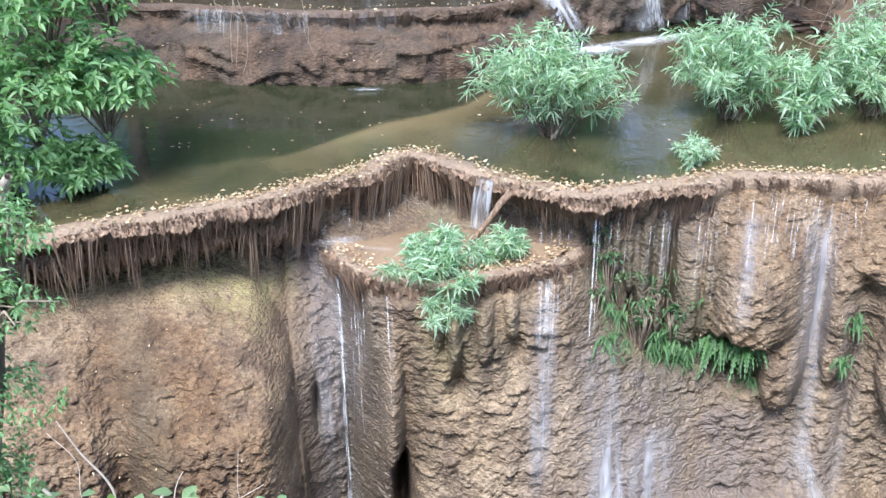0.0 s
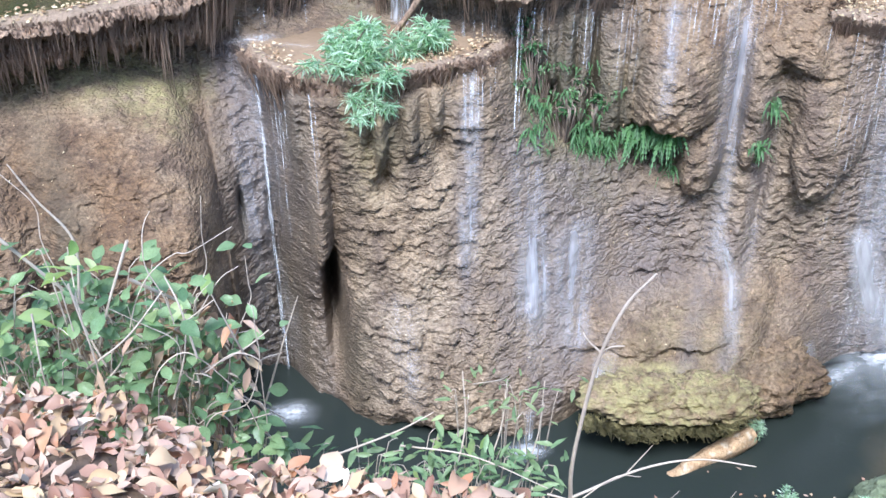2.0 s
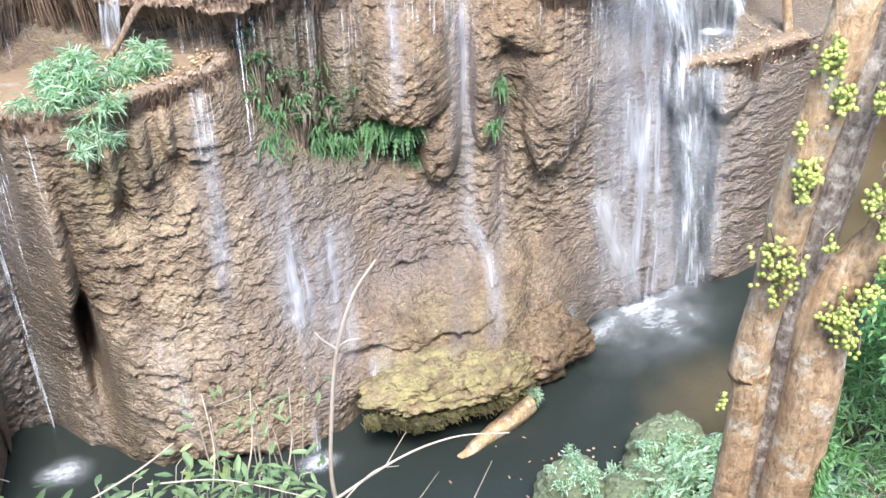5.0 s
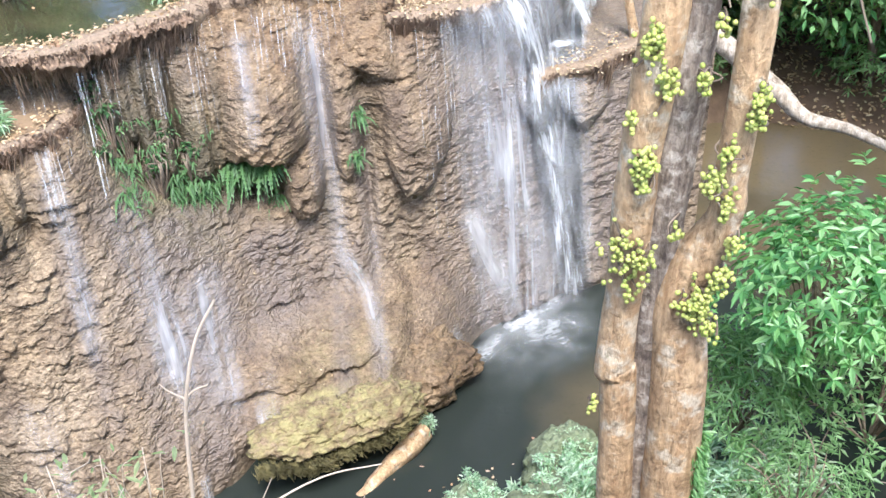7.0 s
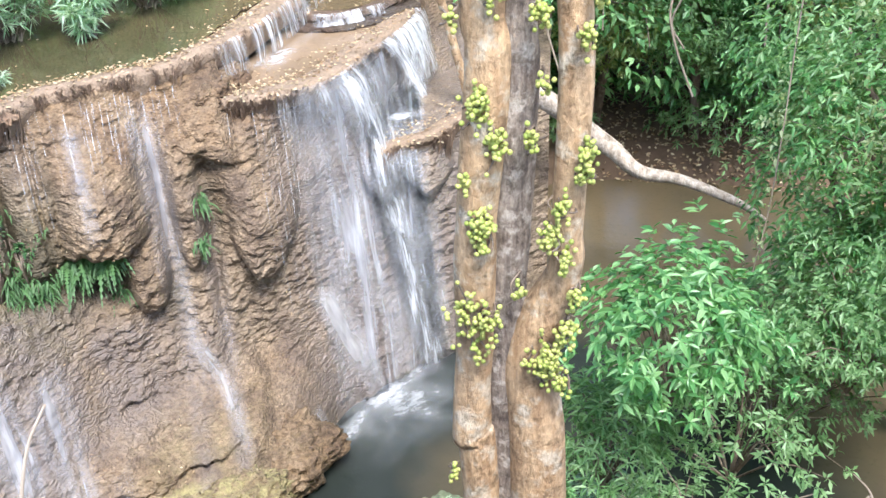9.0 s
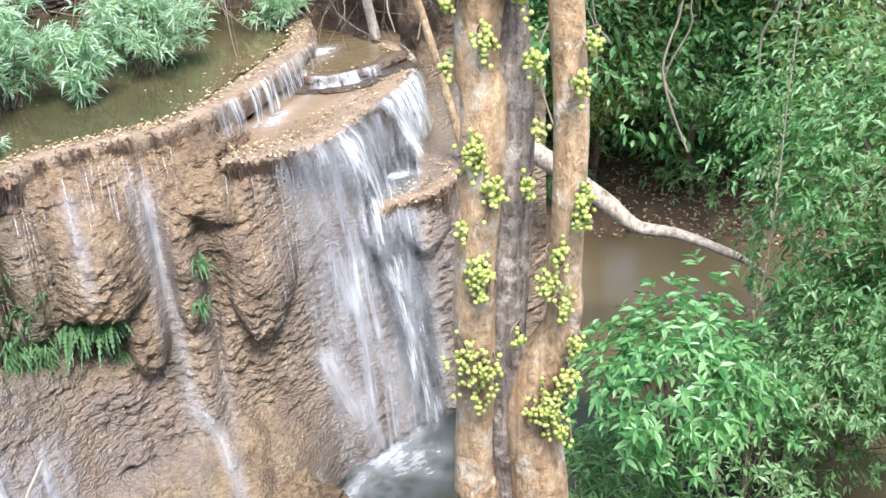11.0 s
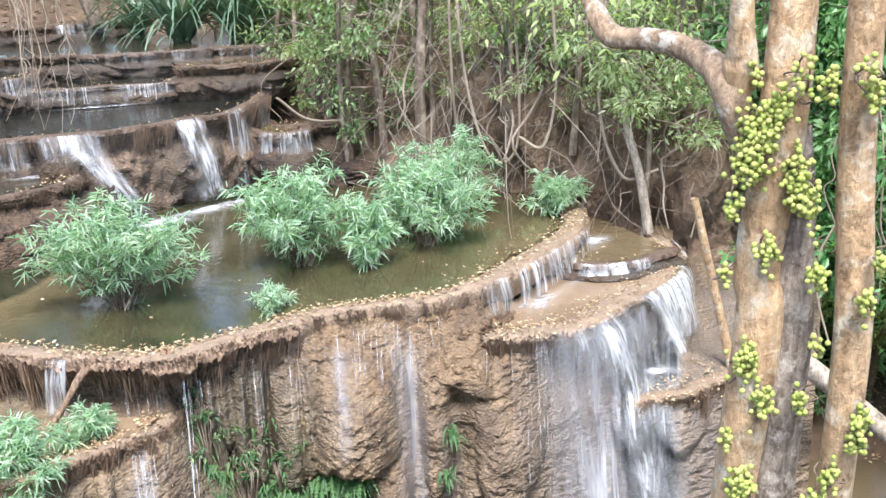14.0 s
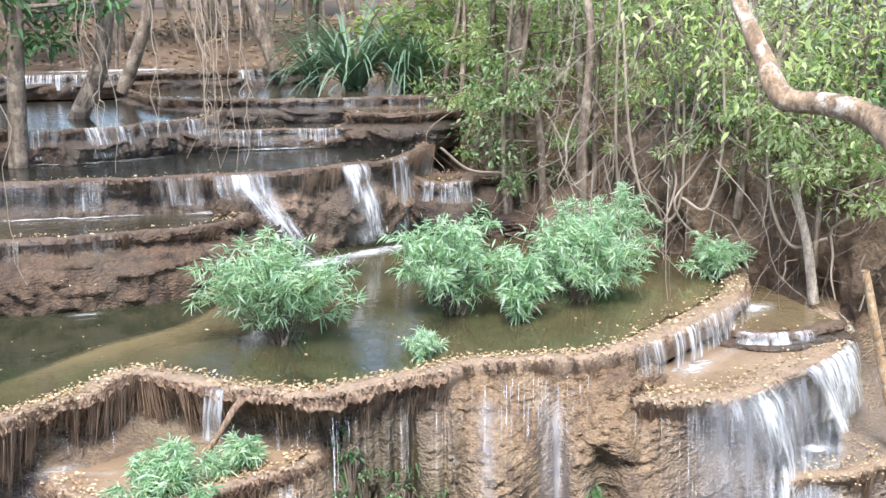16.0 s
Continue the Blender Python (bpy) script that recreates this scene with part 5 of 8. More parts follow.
def curtain(name, line, drop, out, label, seed, flow=1.0, fade=0.1, material=M_FALL, start=0.0, lean=0.0, edge=0.1, hug=0):
    """Water pouring over a brim line: an arcing sheet, streaked down its fall."""
    o = outward(line)
    arc = np.concatenate([[0], np.cumsum(np.linalg.norm(np.diff(line, axis=0), axis=1))])
    along = np.gradient(line, axis=0)
    along /= np.linalg.norm(along, axis=1)[:, None]
    rows, dens = [], []
    e = np.clip(np.minimum(arc, arc[-1] - arc) / (edge * arc[-1] + 1e-6), 0, 1)
    for t in np.linspace(0, 1, 26):
        w = 0.03 * fbm(arc * 5, t * 2, 0, 3, seed)
        rows.append(line + o * (0.12 + start + out * math.sqrt(t) + w)[:, None] + along * lean * t + np.array([0, 0, 0.03 - t * drop]))
        broken = np.clip(0.75 + 0.75 * fbm(arc * 2.2, t * drop * 1.1, 0, 3, seed + 5), 0.1, 1.4)
        dens.append(flow * e * broken * min(1, t / 0.03 + 0.5) * min(1, (1 - t) / fade))
    v = np.stack(rows)
    if hug:
        ba, bd = np.degrees(np.arctan2(v[..., 0], v[..., 1])), np.hypot(v[..., 0], v[..., 1])
        ok = np.minimum(bd, wall_at(ba, np.clip(v[..., 2], 0.02, 3.6)) - 0.05 - 0.04 * hug)
        v[..., :2] *= (ok / bd)[..., None]
    uv = np.stack([np.broadcast_to(arc[None] + seed, v.shape[:2]), v[..., 2]], -1).reshape(-1, 2)
    root = thing(name, label, "waterfall", group="cascades")
    part("sheet", mesh_np("sheet", v.reshape(-1, 3), grid_faces(*v.shape[:2]), material, attrs={"flow": np.stack(dens)}, uv=uv), root)
    return root


def foam(name, centre, rx, ry, turn, label, seed, flow=1.0):
    """White froth lying on the water."""
    r, th = np.meshgrid(np.linspace(0.0, 1, 20), np.linspace(0, 2 * np.pi, 60))
    k = 1 + 0.2 * fbm(np.cos(th) * 2, np.sin(th) * 2, seed, 3, seed)
    x, y = r * np.cos(th) * rx * k, r * np.sin(th) * ry * k
    c, s = math.cos(radians(turn)), math.sin(radians(turn))
    v = np.stack([c * x - s * y, s * x + c * y, 0.012 + 0.02 * (1 - r) * vnoise(x * 12, y * 12, 0, seed)], -1)
    uv = v[..., :2].reshape(-1, 2) + seed
    centre = (centre[0], centre[1], centre[2] + 0.003 * (seed % 7))
    return thing(name, label, "foam", group="foam patches", at=centre,
                 data=mesh_np(name, v.reshape(-1, 3), grid_faces(60, 20), M_FOAM, attrs={"flow": flow * np.clip((1 - r) ** 1.9 * 1.4, 0, 1) * np.clip(0.75 + 0.9 * fbm(x * 5, y * 5, 0, 4, seed + 3), 0.05, 1.4)}, uv=uv))


stream("thin_fall", -7.9, 3.45, -0.05, 0.06, 3, "thin white water thread falling into the plunge pool", 301, 0.85, 0.05, 0.016)
stream("thin_fall", -7.0, 3.5, 1.6, 0.3, 7, "fine drips falling from the basin lip", 302, 0.15, 0.04, 0.006)
stream("thin_fall", -4.9, 3.4, 2.2, 0.1, 4, "fine drips falling from the basin lip", 303, 0.1, 0.04, 0.005)
stream("thin_fall", 4.7, 3.5, 2.5, 0.25, 18, "white drips falling from the basin lip", 304, 0.1, 0.04, 0.004)
sheet("water_film", 3.7, 5.7, 3.3, 1.5, "white film of water spreading down the column", 305, M_VEIL, flow=1.5)
stream("thin_fall", 7.6, 4.05, 2.7, 0.12, 6, "bright drips falling past the ferns", 306, 0.15, 0.04, 0.008)
sheet("water_film", 6.6, 9.4, 2.85, 0.9, "white film of water spreading over the slope", 307, M_VEIL, flow=2.6, skew=1.4)
sheet("water_film", -10.4, -6.6, 3.4, 0.1, "thin grey film of water in the gully", 308, M_VEIL, flow=1.5)
sheet("water_film", 15.6, 17.0, 3.85, 2.9, "thin white film over a stone drape", 309, M_VEIL, flow=1.5)
sheet("water_film", 19.0, 21.2, 3.9, 0.9, "white film running between two stone drapes", 310, M_VEIL, flow=1.7, skew=0.6)
sheet("water_film", 22.0, 23.6, 3.0, 0.5, "thin film of water below the dark cleft", 311, M_VEIL, flow=1.0)
sheet("water_jet", 20.3, 21.7, 1.5, 0.72, "small white jet springing from the wall", 312, M_JET, 0.03, 0.30, 0.7, 0.95, skew=2.4)
sheet("water_film", 8, 14, 1.9, 0.6, "grey film of water over the lower slope", 313, M_VEIL, flow=1.7)
sheet("water_film", 12, 16, 1.0, 0.1, "grey film of water beside the mound", 314, M_VEIL, flow=0.9)
sheet("water_film", -3, 3, 1.5, 0.3, "thin film of water on the column's foot", 315, M_VEIL, flow=0.5)
sheet("water_jet", 13.6, 14.6, 0.7, 0.02, "small white trickle beside the mound", 316, M_FALL, 0.03, 0.1, 0.1, 1.0)
sheet("water_jet", 26.8, 28.0, 0.5, 0.02, "white trickle running off the mound's end", 317, M_FALL, 0.03, 0.12, 0.1, 1.3, skew=1.0)
sheet("water_jet", 9.0, 9.9, 0.35, 0.0, "white trickle dripping off the column's foot", 318, M_FALL, 0.03, 0.1, 0.1, 1.0)
# the main fall, in sheets one before the other
fall_line = side_line()
for k, (i, j, drop, out, flow, lean, hug) in enumerate([(150, 190, 3.7, 0.3, 0.8, 0.3, 1), (182, 214, 3.7, 0.4, 0.8, 0.4, 3), (206, 232, 3.2, 0.4, 0.9, 0.4, 2), (222, 272, 3.7, 0.6, 1.0, 0.6, 4), (234, 256, 2.7, 0.6, 1.6, 0.35, 6),
                                                     (262, 296, 3.7, 0.45, 0.8, 0.7, 3), (288, 316, 3.6, 0.4, 0.7, 0.6, 2), (308, 345, 3.6, 0.35, 0.7, 0.5, 1), (226, 300, 3.72, 0.55, 0.6, 0.75, 5), (160, 330, 3.72, 0.5, 0.4, 0.5, 2.5)]):
    curtain("main_fall", fall_line[i:j], drop, out, "white water pouring off the side terrace", 321 + k, flow * (1.15 if k in (3, 4, 8) else 0.55), 0.06 if drop > 3 else 0.3, M_FALL if k % 3 == 0 and k != 3 else M_MIST, lean=lean, edge=0.4, hug=hug)
curtain("main_fall", fall_line[150:350], 3.72, 0.2, "broad grey veil behind the waterfall", 334, 2.6, 0.04, M_VEIL, lean=0.3, edge=0.25, hug=0.5)
stream("main_fall_strands", 29.0, 3.72, 0.9, 1.5, 40, "white threads of water in front of the main fall", 330, 0.3, 0.05, 0.0035, drift=0.6)
sheet("water_jet", 27.9, 30.0, 1.55, 0.02, "white jet leaping off the lower wall", 331, M_JET, 0.05, 0.5, 0.5, 0.75, skew=3.2)
sheet("water_film", 32.5, 38.0, 2.9, 0.05, "grey veil of water under the wide ledge", 332, M_VEIL, flow=1.3)
stream("rim_drips", 10.2, 4.0, 3.0, 2.6, 50, "fine drips falling from the pool rim", 340, 0.05, 0.03, 0.004)
stream("rim_drips", -14, 3.95, 3.4, 4.5, 46, "fine drips falling from the pool rim", 341, 0.02, 0.02, 0.005)
stream("rim_drips", 18.5, 4.0, 3.4, 3.0, 34, "fine drips falling from the pool rim", 342, 0.05, 0.03, 0.0045)
foam("foam", (5.6, 8.68, 0.0), 1.05, 0.32, 18, "white froth where the main fall strikes the pool", 345, 2.0)
foam("foam", (5.6, 8.3, 0.0), 1.4, 0.75, 20, "thin froth drifting from the main fall", 346, 0.8)
foam("foam", (6.25, 8.88, 0.0), 0.6, 0.28, 18, "white froth at the foot of the fall", 347, 1.3)
foam("foam", (4.85, 8.35, 0.0), 0.35, 0.2, 30, "white froth off the mound's end", 348, 1.2)
foam("foam", (-1.16, 8.2, 0.0), 0.36, 0.28, 0, "white splash under the thin fall", 349, 1.5)
foam("foam", (1.25, 7.5, 0.0), 0.3, 0.2, 0, "white splash under the trickle", 350, 1.5)
for k, (x, y, z, rx, ry, tn, fl) in enumerate([(-1.34, 9.95, 3.505, 0.36, 0.16, 20, 1.0), (-0.95, 9.75, 3.505, 0.4, 0.1, -10, 0.5)]):
    foam("foam", (x, y, z), rx, ry, tn, "white splash on the shallow ledge water", 395 + k, fl)
curtain("step_fall", line[790:815], 0.55, 0.12, "thin white water falling into the basin", 391, 1.3)
ledgy_mass("terrace_knob", tuple(pol(24.9, 11.45, 3.58)), (0.36, 0.3, 0.26), 35, "crumbly brown rock knob at the terrace end", 216, 0.0, 0.2)
ledgy_mass("terrace_knob", tuple(pol(23.9, 11.0, 3.62)), (0.34, 0.3, 0.26), 20, "crumbly brown rock knob at the terrace end", 218, 0.0, 0.2)
# water over the brim steps and the cascade behind


back_brim = between_bearings(line, 23.6, 32.5)
step_wall("terrace_back", back_brim - 0.22 * outward(back_brim), 0.42, 0.02, "low fringed step between pool and side terrace", 351, 0.04, 0, 150, brim=False)
root_skirt("back_skirt", between_bearings(line, 24.0, 31.0), 0.36, 0.06, "matted roots over the low step beside the terrace", 175)
curtain("step_fall", between_bearings(line, 25.9, 27.6), 0.40, 0.14, "thin white strands over the low step", 352, 2.4, lean=-0.1)
curtain("step_fall", between_bearings(line, 27.4, 29.9), 0.40, 0.12, "thin white strands over the low step", 353, 1.9)
curtain("step_fall", between_bearings(line, 23.8, 25.6), 0.5, 0.10, "thin white strands over the low step", 397, 1.2)
foam("foam", (5.6, 10.55, 3.695), 0.55, 0.2, 42, "white froth under the low step", 354, 1.8)
foam("foam", (7.2, 12.0, 3.865), 0.4, 0.26, 30, "white froth on the side terrace", 355, 2.6)
foam("foam", (6.95, 10.9, 3.695), 0.5, 0.18, 0, "white froth on the side terrace", 356, 1.5)
foam("foam", (6.3, 11.0, 3.695), 0.6, 0.2, 35, "thin froth drifting over the side terrace", 344, 0.45)
foam("foam", (5.35, 10.55, 3.695), 0.3, 0.12, 40, "white froth on the side terrace", 357, 0.8)
inner_line = spline([(6.55, 12.2, 3.86), (6.45, 11.5, 3.86), (6.66, 11.15, 3.86), (7.0, 11.08, 3.86), (7.38, 11.08, 3.86), (7.9, 11.15, 3.86)], 120)
step_wall("terrace_step", inner_line, 0.16, 0.05, "small step across the side terrace", 359, 0.04, 0.1, 120)
flat_pool("terrace_upper_water", inner_line - np.array([0, -0.05, 0]), 13.4, 3.85, "shallow water on the upper half of the terrace", 0.8)
curtain("step_fall", inner_line[38:100], 0.18, 0.1, "white water over the small step", 360, 1.5, material=M_MIST)
sheet("side_splash", 34.4, 36.4, 3.5, 2.7, "white water spreading over the lower ledge", 388, M_MIST, flow=1.6)
curtain("side_fall", between_bearings(side_line(), 33.6, 35.1), 0.75, 0.25, "white water dropping off the terrace side", 358, 2.0, lean=0.1, material=M_MIST)
curtain("side_fall", between_bearings(side_line(), 32.9, 33.9), 0.8, 0.35, "arched white water leaping off the terrace side", 398, 2.4, 0.15, M_MIST, lean=0.25, edge=0.4)
foam("foam", tuple(pol(34.6, 12.0, 2.84)), 0.4, 0.22, -30, "white froth on the tan shelf", 399, 2.2)
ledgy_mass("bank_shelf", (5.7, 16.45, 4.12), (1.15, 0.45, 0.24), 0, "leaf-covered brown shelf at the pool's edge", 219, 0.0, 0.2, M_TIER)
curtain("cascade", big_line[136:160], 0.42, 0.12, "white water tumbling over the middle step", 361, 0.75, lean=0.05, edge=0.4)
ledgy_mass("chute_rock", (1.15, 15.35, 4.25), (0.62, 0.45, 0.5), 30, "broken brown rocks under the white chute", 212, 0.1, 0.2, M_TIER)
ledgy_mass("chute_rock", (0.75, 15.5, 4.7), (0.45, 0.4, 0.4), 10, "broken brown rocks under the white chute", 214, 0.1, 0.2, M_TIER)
curtain("cascade", big_line[158:180], 0.75, 0.4, "bright white chute of the cascade", 362, 1.3, 0.3, M_MIST, lean=0.1, edge=0.4)
curtain("cascade", big_line[164:176], 1.3, 0.85, "bright white chute of the cascade", 363, 1.8, 0.05, M_MIST, lean=0.75, edge=0.45)
curtain("cascade", big_line[160:178], 1.15, 0.7, "bright white chute of the cascade", 385, 0.7, 0.3, M_MIST, lean=0.5, edge=0.45)
curtain("cascade", big_line[205:221], 1.25, 0.3, "arched white fall over the middle step", 364, 1.6, 0.1, M_MIST, lean=0.15, edge=0.3)
curtain("cascade", big_line[234:254], 1.25, 0.15, "thin white strands over the middle step", 365, 1.3)
lobe_line = spline([(3.7, 17.6, 4.95), (3.78, 16.95, 4.95), (4.1, 16.6, 4.95), (4.5, 16.7, 4.95), (4.8, 17.3, 4.95)], 80)
step_wall("cascade_lobe", lobe_line, 0.88, 0.12, "small rounded brown step beside the cascade", 155, 0.08, 0.15)
flat_pool("cascade_pool_lobe", lobe_line - np.array([0, -0.06, 0]), 17.6, 4.93, "shallow water on the small rounded step", 0.7)
curtain("cascade", lobe_line[26:60], 0.9, 0.1, "white water over the small rounded step", 386, 1.4)
curtain("cascade", big_line[262:284], 1.25, 0.1, "thin white strands over the middle step", 366, 0.8)
curtain("cascade", big_line[60:125], 0.45, 0.1, "thin strands over the middle step", 367, 0.5)
curtain("cascade", big_line[170:300], 1.25, 0.08, "thin veil over the middle step", 368, 0.5, material=M_VEIL)
curtain("cascade", small_line[5:85], 0.3, 0.08, "white curtain over the small step", 369, 0.9)
curtain("cascade", top_line[52:112], 0.36, 0.06, "thin strands over the top step", 370, 0.5)
curtain("cascade", up_line[60:200], 0.5, 0.12, "thin strands over the upper step", 371, 0.75)
curtain("cascade", up_line[96:108], 0.5, 0.2, "white spout over the upper step", 391, 1.3, lean=0.1, edge=0.4)
curtain("cascade", up_line[150:176], 0.5, 0.16, "white spout over the upper step", 392, 1.2, edge=0.4)
curtain("cascade", head_line[20:70], 0.35, 0.1, "bright water at the head of the cascade", 372, 1.6)
curtain("cascade", head_line[100:125], 0.3, 0.1, "white strands at the head of the cascade", 373, 1.2)
curtain("cascade", mid_line[60:130], 0.5, 0.1, "thin trickle over the low step", 374, 0.4)
for k, (x, y, z, rx, ry, tn, fl) in enumerate([(1.85, 15.15, 4.08, 0.75, 0.32, 10, 3.2), (2.85, 15.7, 4.08, 1.4, 0.26, 24, 2.2), (1.25, 14.85, 4.2, 0.5, 0.3, -30, 2.0), (4.3, 16.45, 4.08, 0.4, 0.12, 10, 1.8), (0.3, 15.35, 4.87, 0.5, 0.2, 0, 1.5),
                                             (-1.6, 15.6, 4.87, 2.2, 0.07, -3, 1.5), (-1.8, 17.95, 5.32, 1.5, 0.06, -2, 1.4), (1.6, 18.68, 5.32, 1.1, 0.07, -2, 1.5), (1.6, 18.75, 5.32, 1.2, 0.12, 0, 0.9), (-0.6, 18.1, 5.32, 0.6, 0.1, 20, 0.9), (-1.5, 26.5, 6.28, 2.5, 0.8, 0, 1.8), (-1.3, 13.25, 4.08, 0.3, 0.12, 0, 1.0)]):
    foam("foam", (x, y, z), rx, ry, tn, "white froth under the cascade", 380 + k, fl)

# ---- plants ----


def foliage_part(name, P, Dn, L, wide, rng, mat, root, fold=0.3, droop=0.25, hexed=True, label=""):
    v, f = leaves(P, Dn, L, L * wide, rng, fold, droop, hexed)
    ob = part(name, mesh_np(name, v, f, mat, smooth=False), root, label)
    ob["kind"] = "stuff"
    return ob


def willow_bush(name, centre, radius, height, n_stems, label, seed, leaf=0.155, per=12, mat=None, wide=0.13):
    """A riverside bush: thin stems fanning from one base, sprays of long narrow leaves along loose twigs."""
    rng = np.random.default_rng(seed)
    root = thing(name, label, "bush", group="bushes in the pool", at=centre)
    stems, P, Dn = [], [], []
    for k in range(n_stems):
        a = rng.uniform(0, 2 * np.pi)
        r = radius * math.sqrt(rng.uniform(0.02, 1)) * rng.uniform(0.75, 1.1)
        top = np.array([r * math.cos(a), r * math.sin(a), height * rng.uniform(0.4, 1.0) * (1 - 0.4 * min(1, r / radius) ** 2)])
        mid = top * np.array([0.4, 0.4, 0.6]) + rng.normal(0, 0.05, 3)
        c = spline([(rng.normal(0, 0.06), rng.normal(0, 0.06), -0.15), mid, top], 12)
        stems.append(tube(c[::2], np.linspace(0.012, 0.004, 6), 4))
        for w in range(per):
            t = rng.uniform(0.3, 1.0) ** 0.7
            p = c[int(t * 11)]
            tw = unit(rng, 1)[0] * np.array([1, 1, 0.5]) + np.array([0, 0, 0.15])
            reach = rng.uniform(0.08, 0.3) * radius
            m = rng.integers(7, 14)
            s = rng.uniform(0.2, 1, m)[:, None]
            P.append(p + tw * reach * s + rng.normal(0, 0.012, (m, 3)))
            Dn.append(tw * 0.75 + unit(rng, m) * np.array([1, 1, 0.8]))
    P, Dn = np.concatenate(P), np.concatenate(Dn)
    foliage_part("foliage", P, Dn, leaf * rng.uniform(0.5, 1.15, len(P)), wide, rng, mat or M_WILLOW, root, hexed=leaf > 0.12)
    parts("stem", stems, M_BARK_FOREST, root)
    return root


IN_POOL = "feathery pale green willow-leaved bush standing in the pool"
willow_bush("willow_bush", (0.95, 11.6, 4.05), 1.15, 1.45, 40, IN_POOL, 401)
willow_bush("willow_bush", (3.15, 12.2, 4.05), 0.95, 1.5, 40, IN_POOL, 402)
willow_bush("willow_bush", (3.85, 11.7, 4.05), 0.45, 1.0, 16, IN_POOL, 412)
willow_bush("willow_bush", (4.85, 12.3, 4.05), 1.0, 1.35, 40, IN_POOL, 403)
willow_bush("willow_bush", (5.85, 13.9, 4.05), 0.95, 1.5, 34, "darker willow-leaved bush at the pool's far side", 404)
willow_bush("willow_bush", (7.05, 12.9, 4.05), 0.55, 0.7, 16, "low willow-leaved bush beside the bank", 405)
willow_bush("willow_bush", (2.45, 10.7, 4.05), 0.36, 0.35, 10, "small pale shrub rooted on the pool rim", 406, 0.11)
willow_bush("willow_bush", (-0.34, 9.22, 3.45), 0.56, 0.52, 24, "bright green feathery shrub in the small basin", 407, 0.13)
willow_bush("willow_bush", (0.35, 9.55, 3.5), 0.3, 0.36, 8, "bright green feathery shrub in the small basin", 409, 0.13)
willow_bush("willow_bush", (-0.22, 8.9, 3.2), 0.24, 0.28, 9, "bright green feathery shrub hanging off the basin lip", 408, 0.12)


def cloud_tree(name, base, height, lean, radius, clumps, per, label, seed, leaf=0.13, mat=None, trunk=0.12, spread=1.0, low=0.35, wide=0.38, bark=None, hexed=False, group="forest trees"):
    # limbs of far trees are too small to tell apart
    """A tree: tapered bent trunk, limbs to each clump, and clumps of loose leaves with gaps between."""
    rng = np.random.default_rng(seed)
    bark = bark or M_BARK_FOREST
    root = thing(name, label, "tree", group=group, at=base)
    top = np.array([lean[0], lean[1], height])
    c = spline([(0, 0, -0.4), top * np.array([0.2, 0.2, 0.35]) + rng.normal(0, 0.12, 3), top * np.array([0.6, 0.6, 0.7]) + rng.normal(0, 0.15, 3), top], 24)
    part("trunk", mesh_np("trunk", *tube(c, np.linspace(trunk, trunk * 0.25, 24), 9, 0.12, seed), bark), root)
    limbs, P, Dn = [], [], []
    for k in range(clumps):
        t = rng.uniform(low, 1.0)
        p0 = c[int(t * 23)]
        d = unit(rng, 1)[0] * np.array([1, 1, 0.45])
        q = p0 + d * radius * rng.uniform(0.4, 1.0) * spread
        limbs.append(tube(spline([p0, (p0 + q) / 2 + rng.normal(0, 0.1, 3), q], 5), np.linspace(trunk * 0.28, 0.008, 5), 4))
        r = radius * rng.uniform(0.16, 0.38)
        s = unit(rng, per) * (rng.uniform(0.1, 1, (per, 1)) ** 0.5) * r * np.array([1.2, 1.2, 0.6])
        P.append(q + s)
        Dn.append(s / r + rng.normal(0, 0.5, (per, 3)) + np.array([0, 0, -0.2]))
    P, Dn = np.concatenate(P), np.concatenate(Dn)
    foliage_part("crown", P, Dn, leaf * rng.uniform(0.6, 1.25, len(P)), wide, rng, mat or M_FOREST, root, 0.25, 0.2, hexed)
    ob = part("branchwork", mesh_np("branchwork", *join(limbs), bark), root)
    ob["kind"] = "stuff"
    return root


def pole(base, top, r, seed, label="thin bare trunk among the trees", mat=None, name="sapling"):
    rng = np.random.default_rng(seed)
    b, t = np.array(base, float), np.array(top, float)
    pts = [b, b + (t - b) * 0.35 + rng.normal(0, 0.12, 3) * np.array([1, 1, 0]), b + (t - b) * 0.7 + rng.normal(0, 0.15, 3) * np.array([1, 1, 0]), t]
    return thing(name, label, "tree trunk", group="thin trunks",
                 data=mesh_np(name, *tube(spline(pts, 22), np.linspace(r, r * 0.55, 22), 8, 0.12, seed), mat or M_BARK_FOREST))


def at_bearing(a, d, dz=0.0):
    return (d * math.sin(radians(a)), d * math.cos(radians(a)), float(ground_height(np.array(float(a)), np.array(float(d)))) + dz)


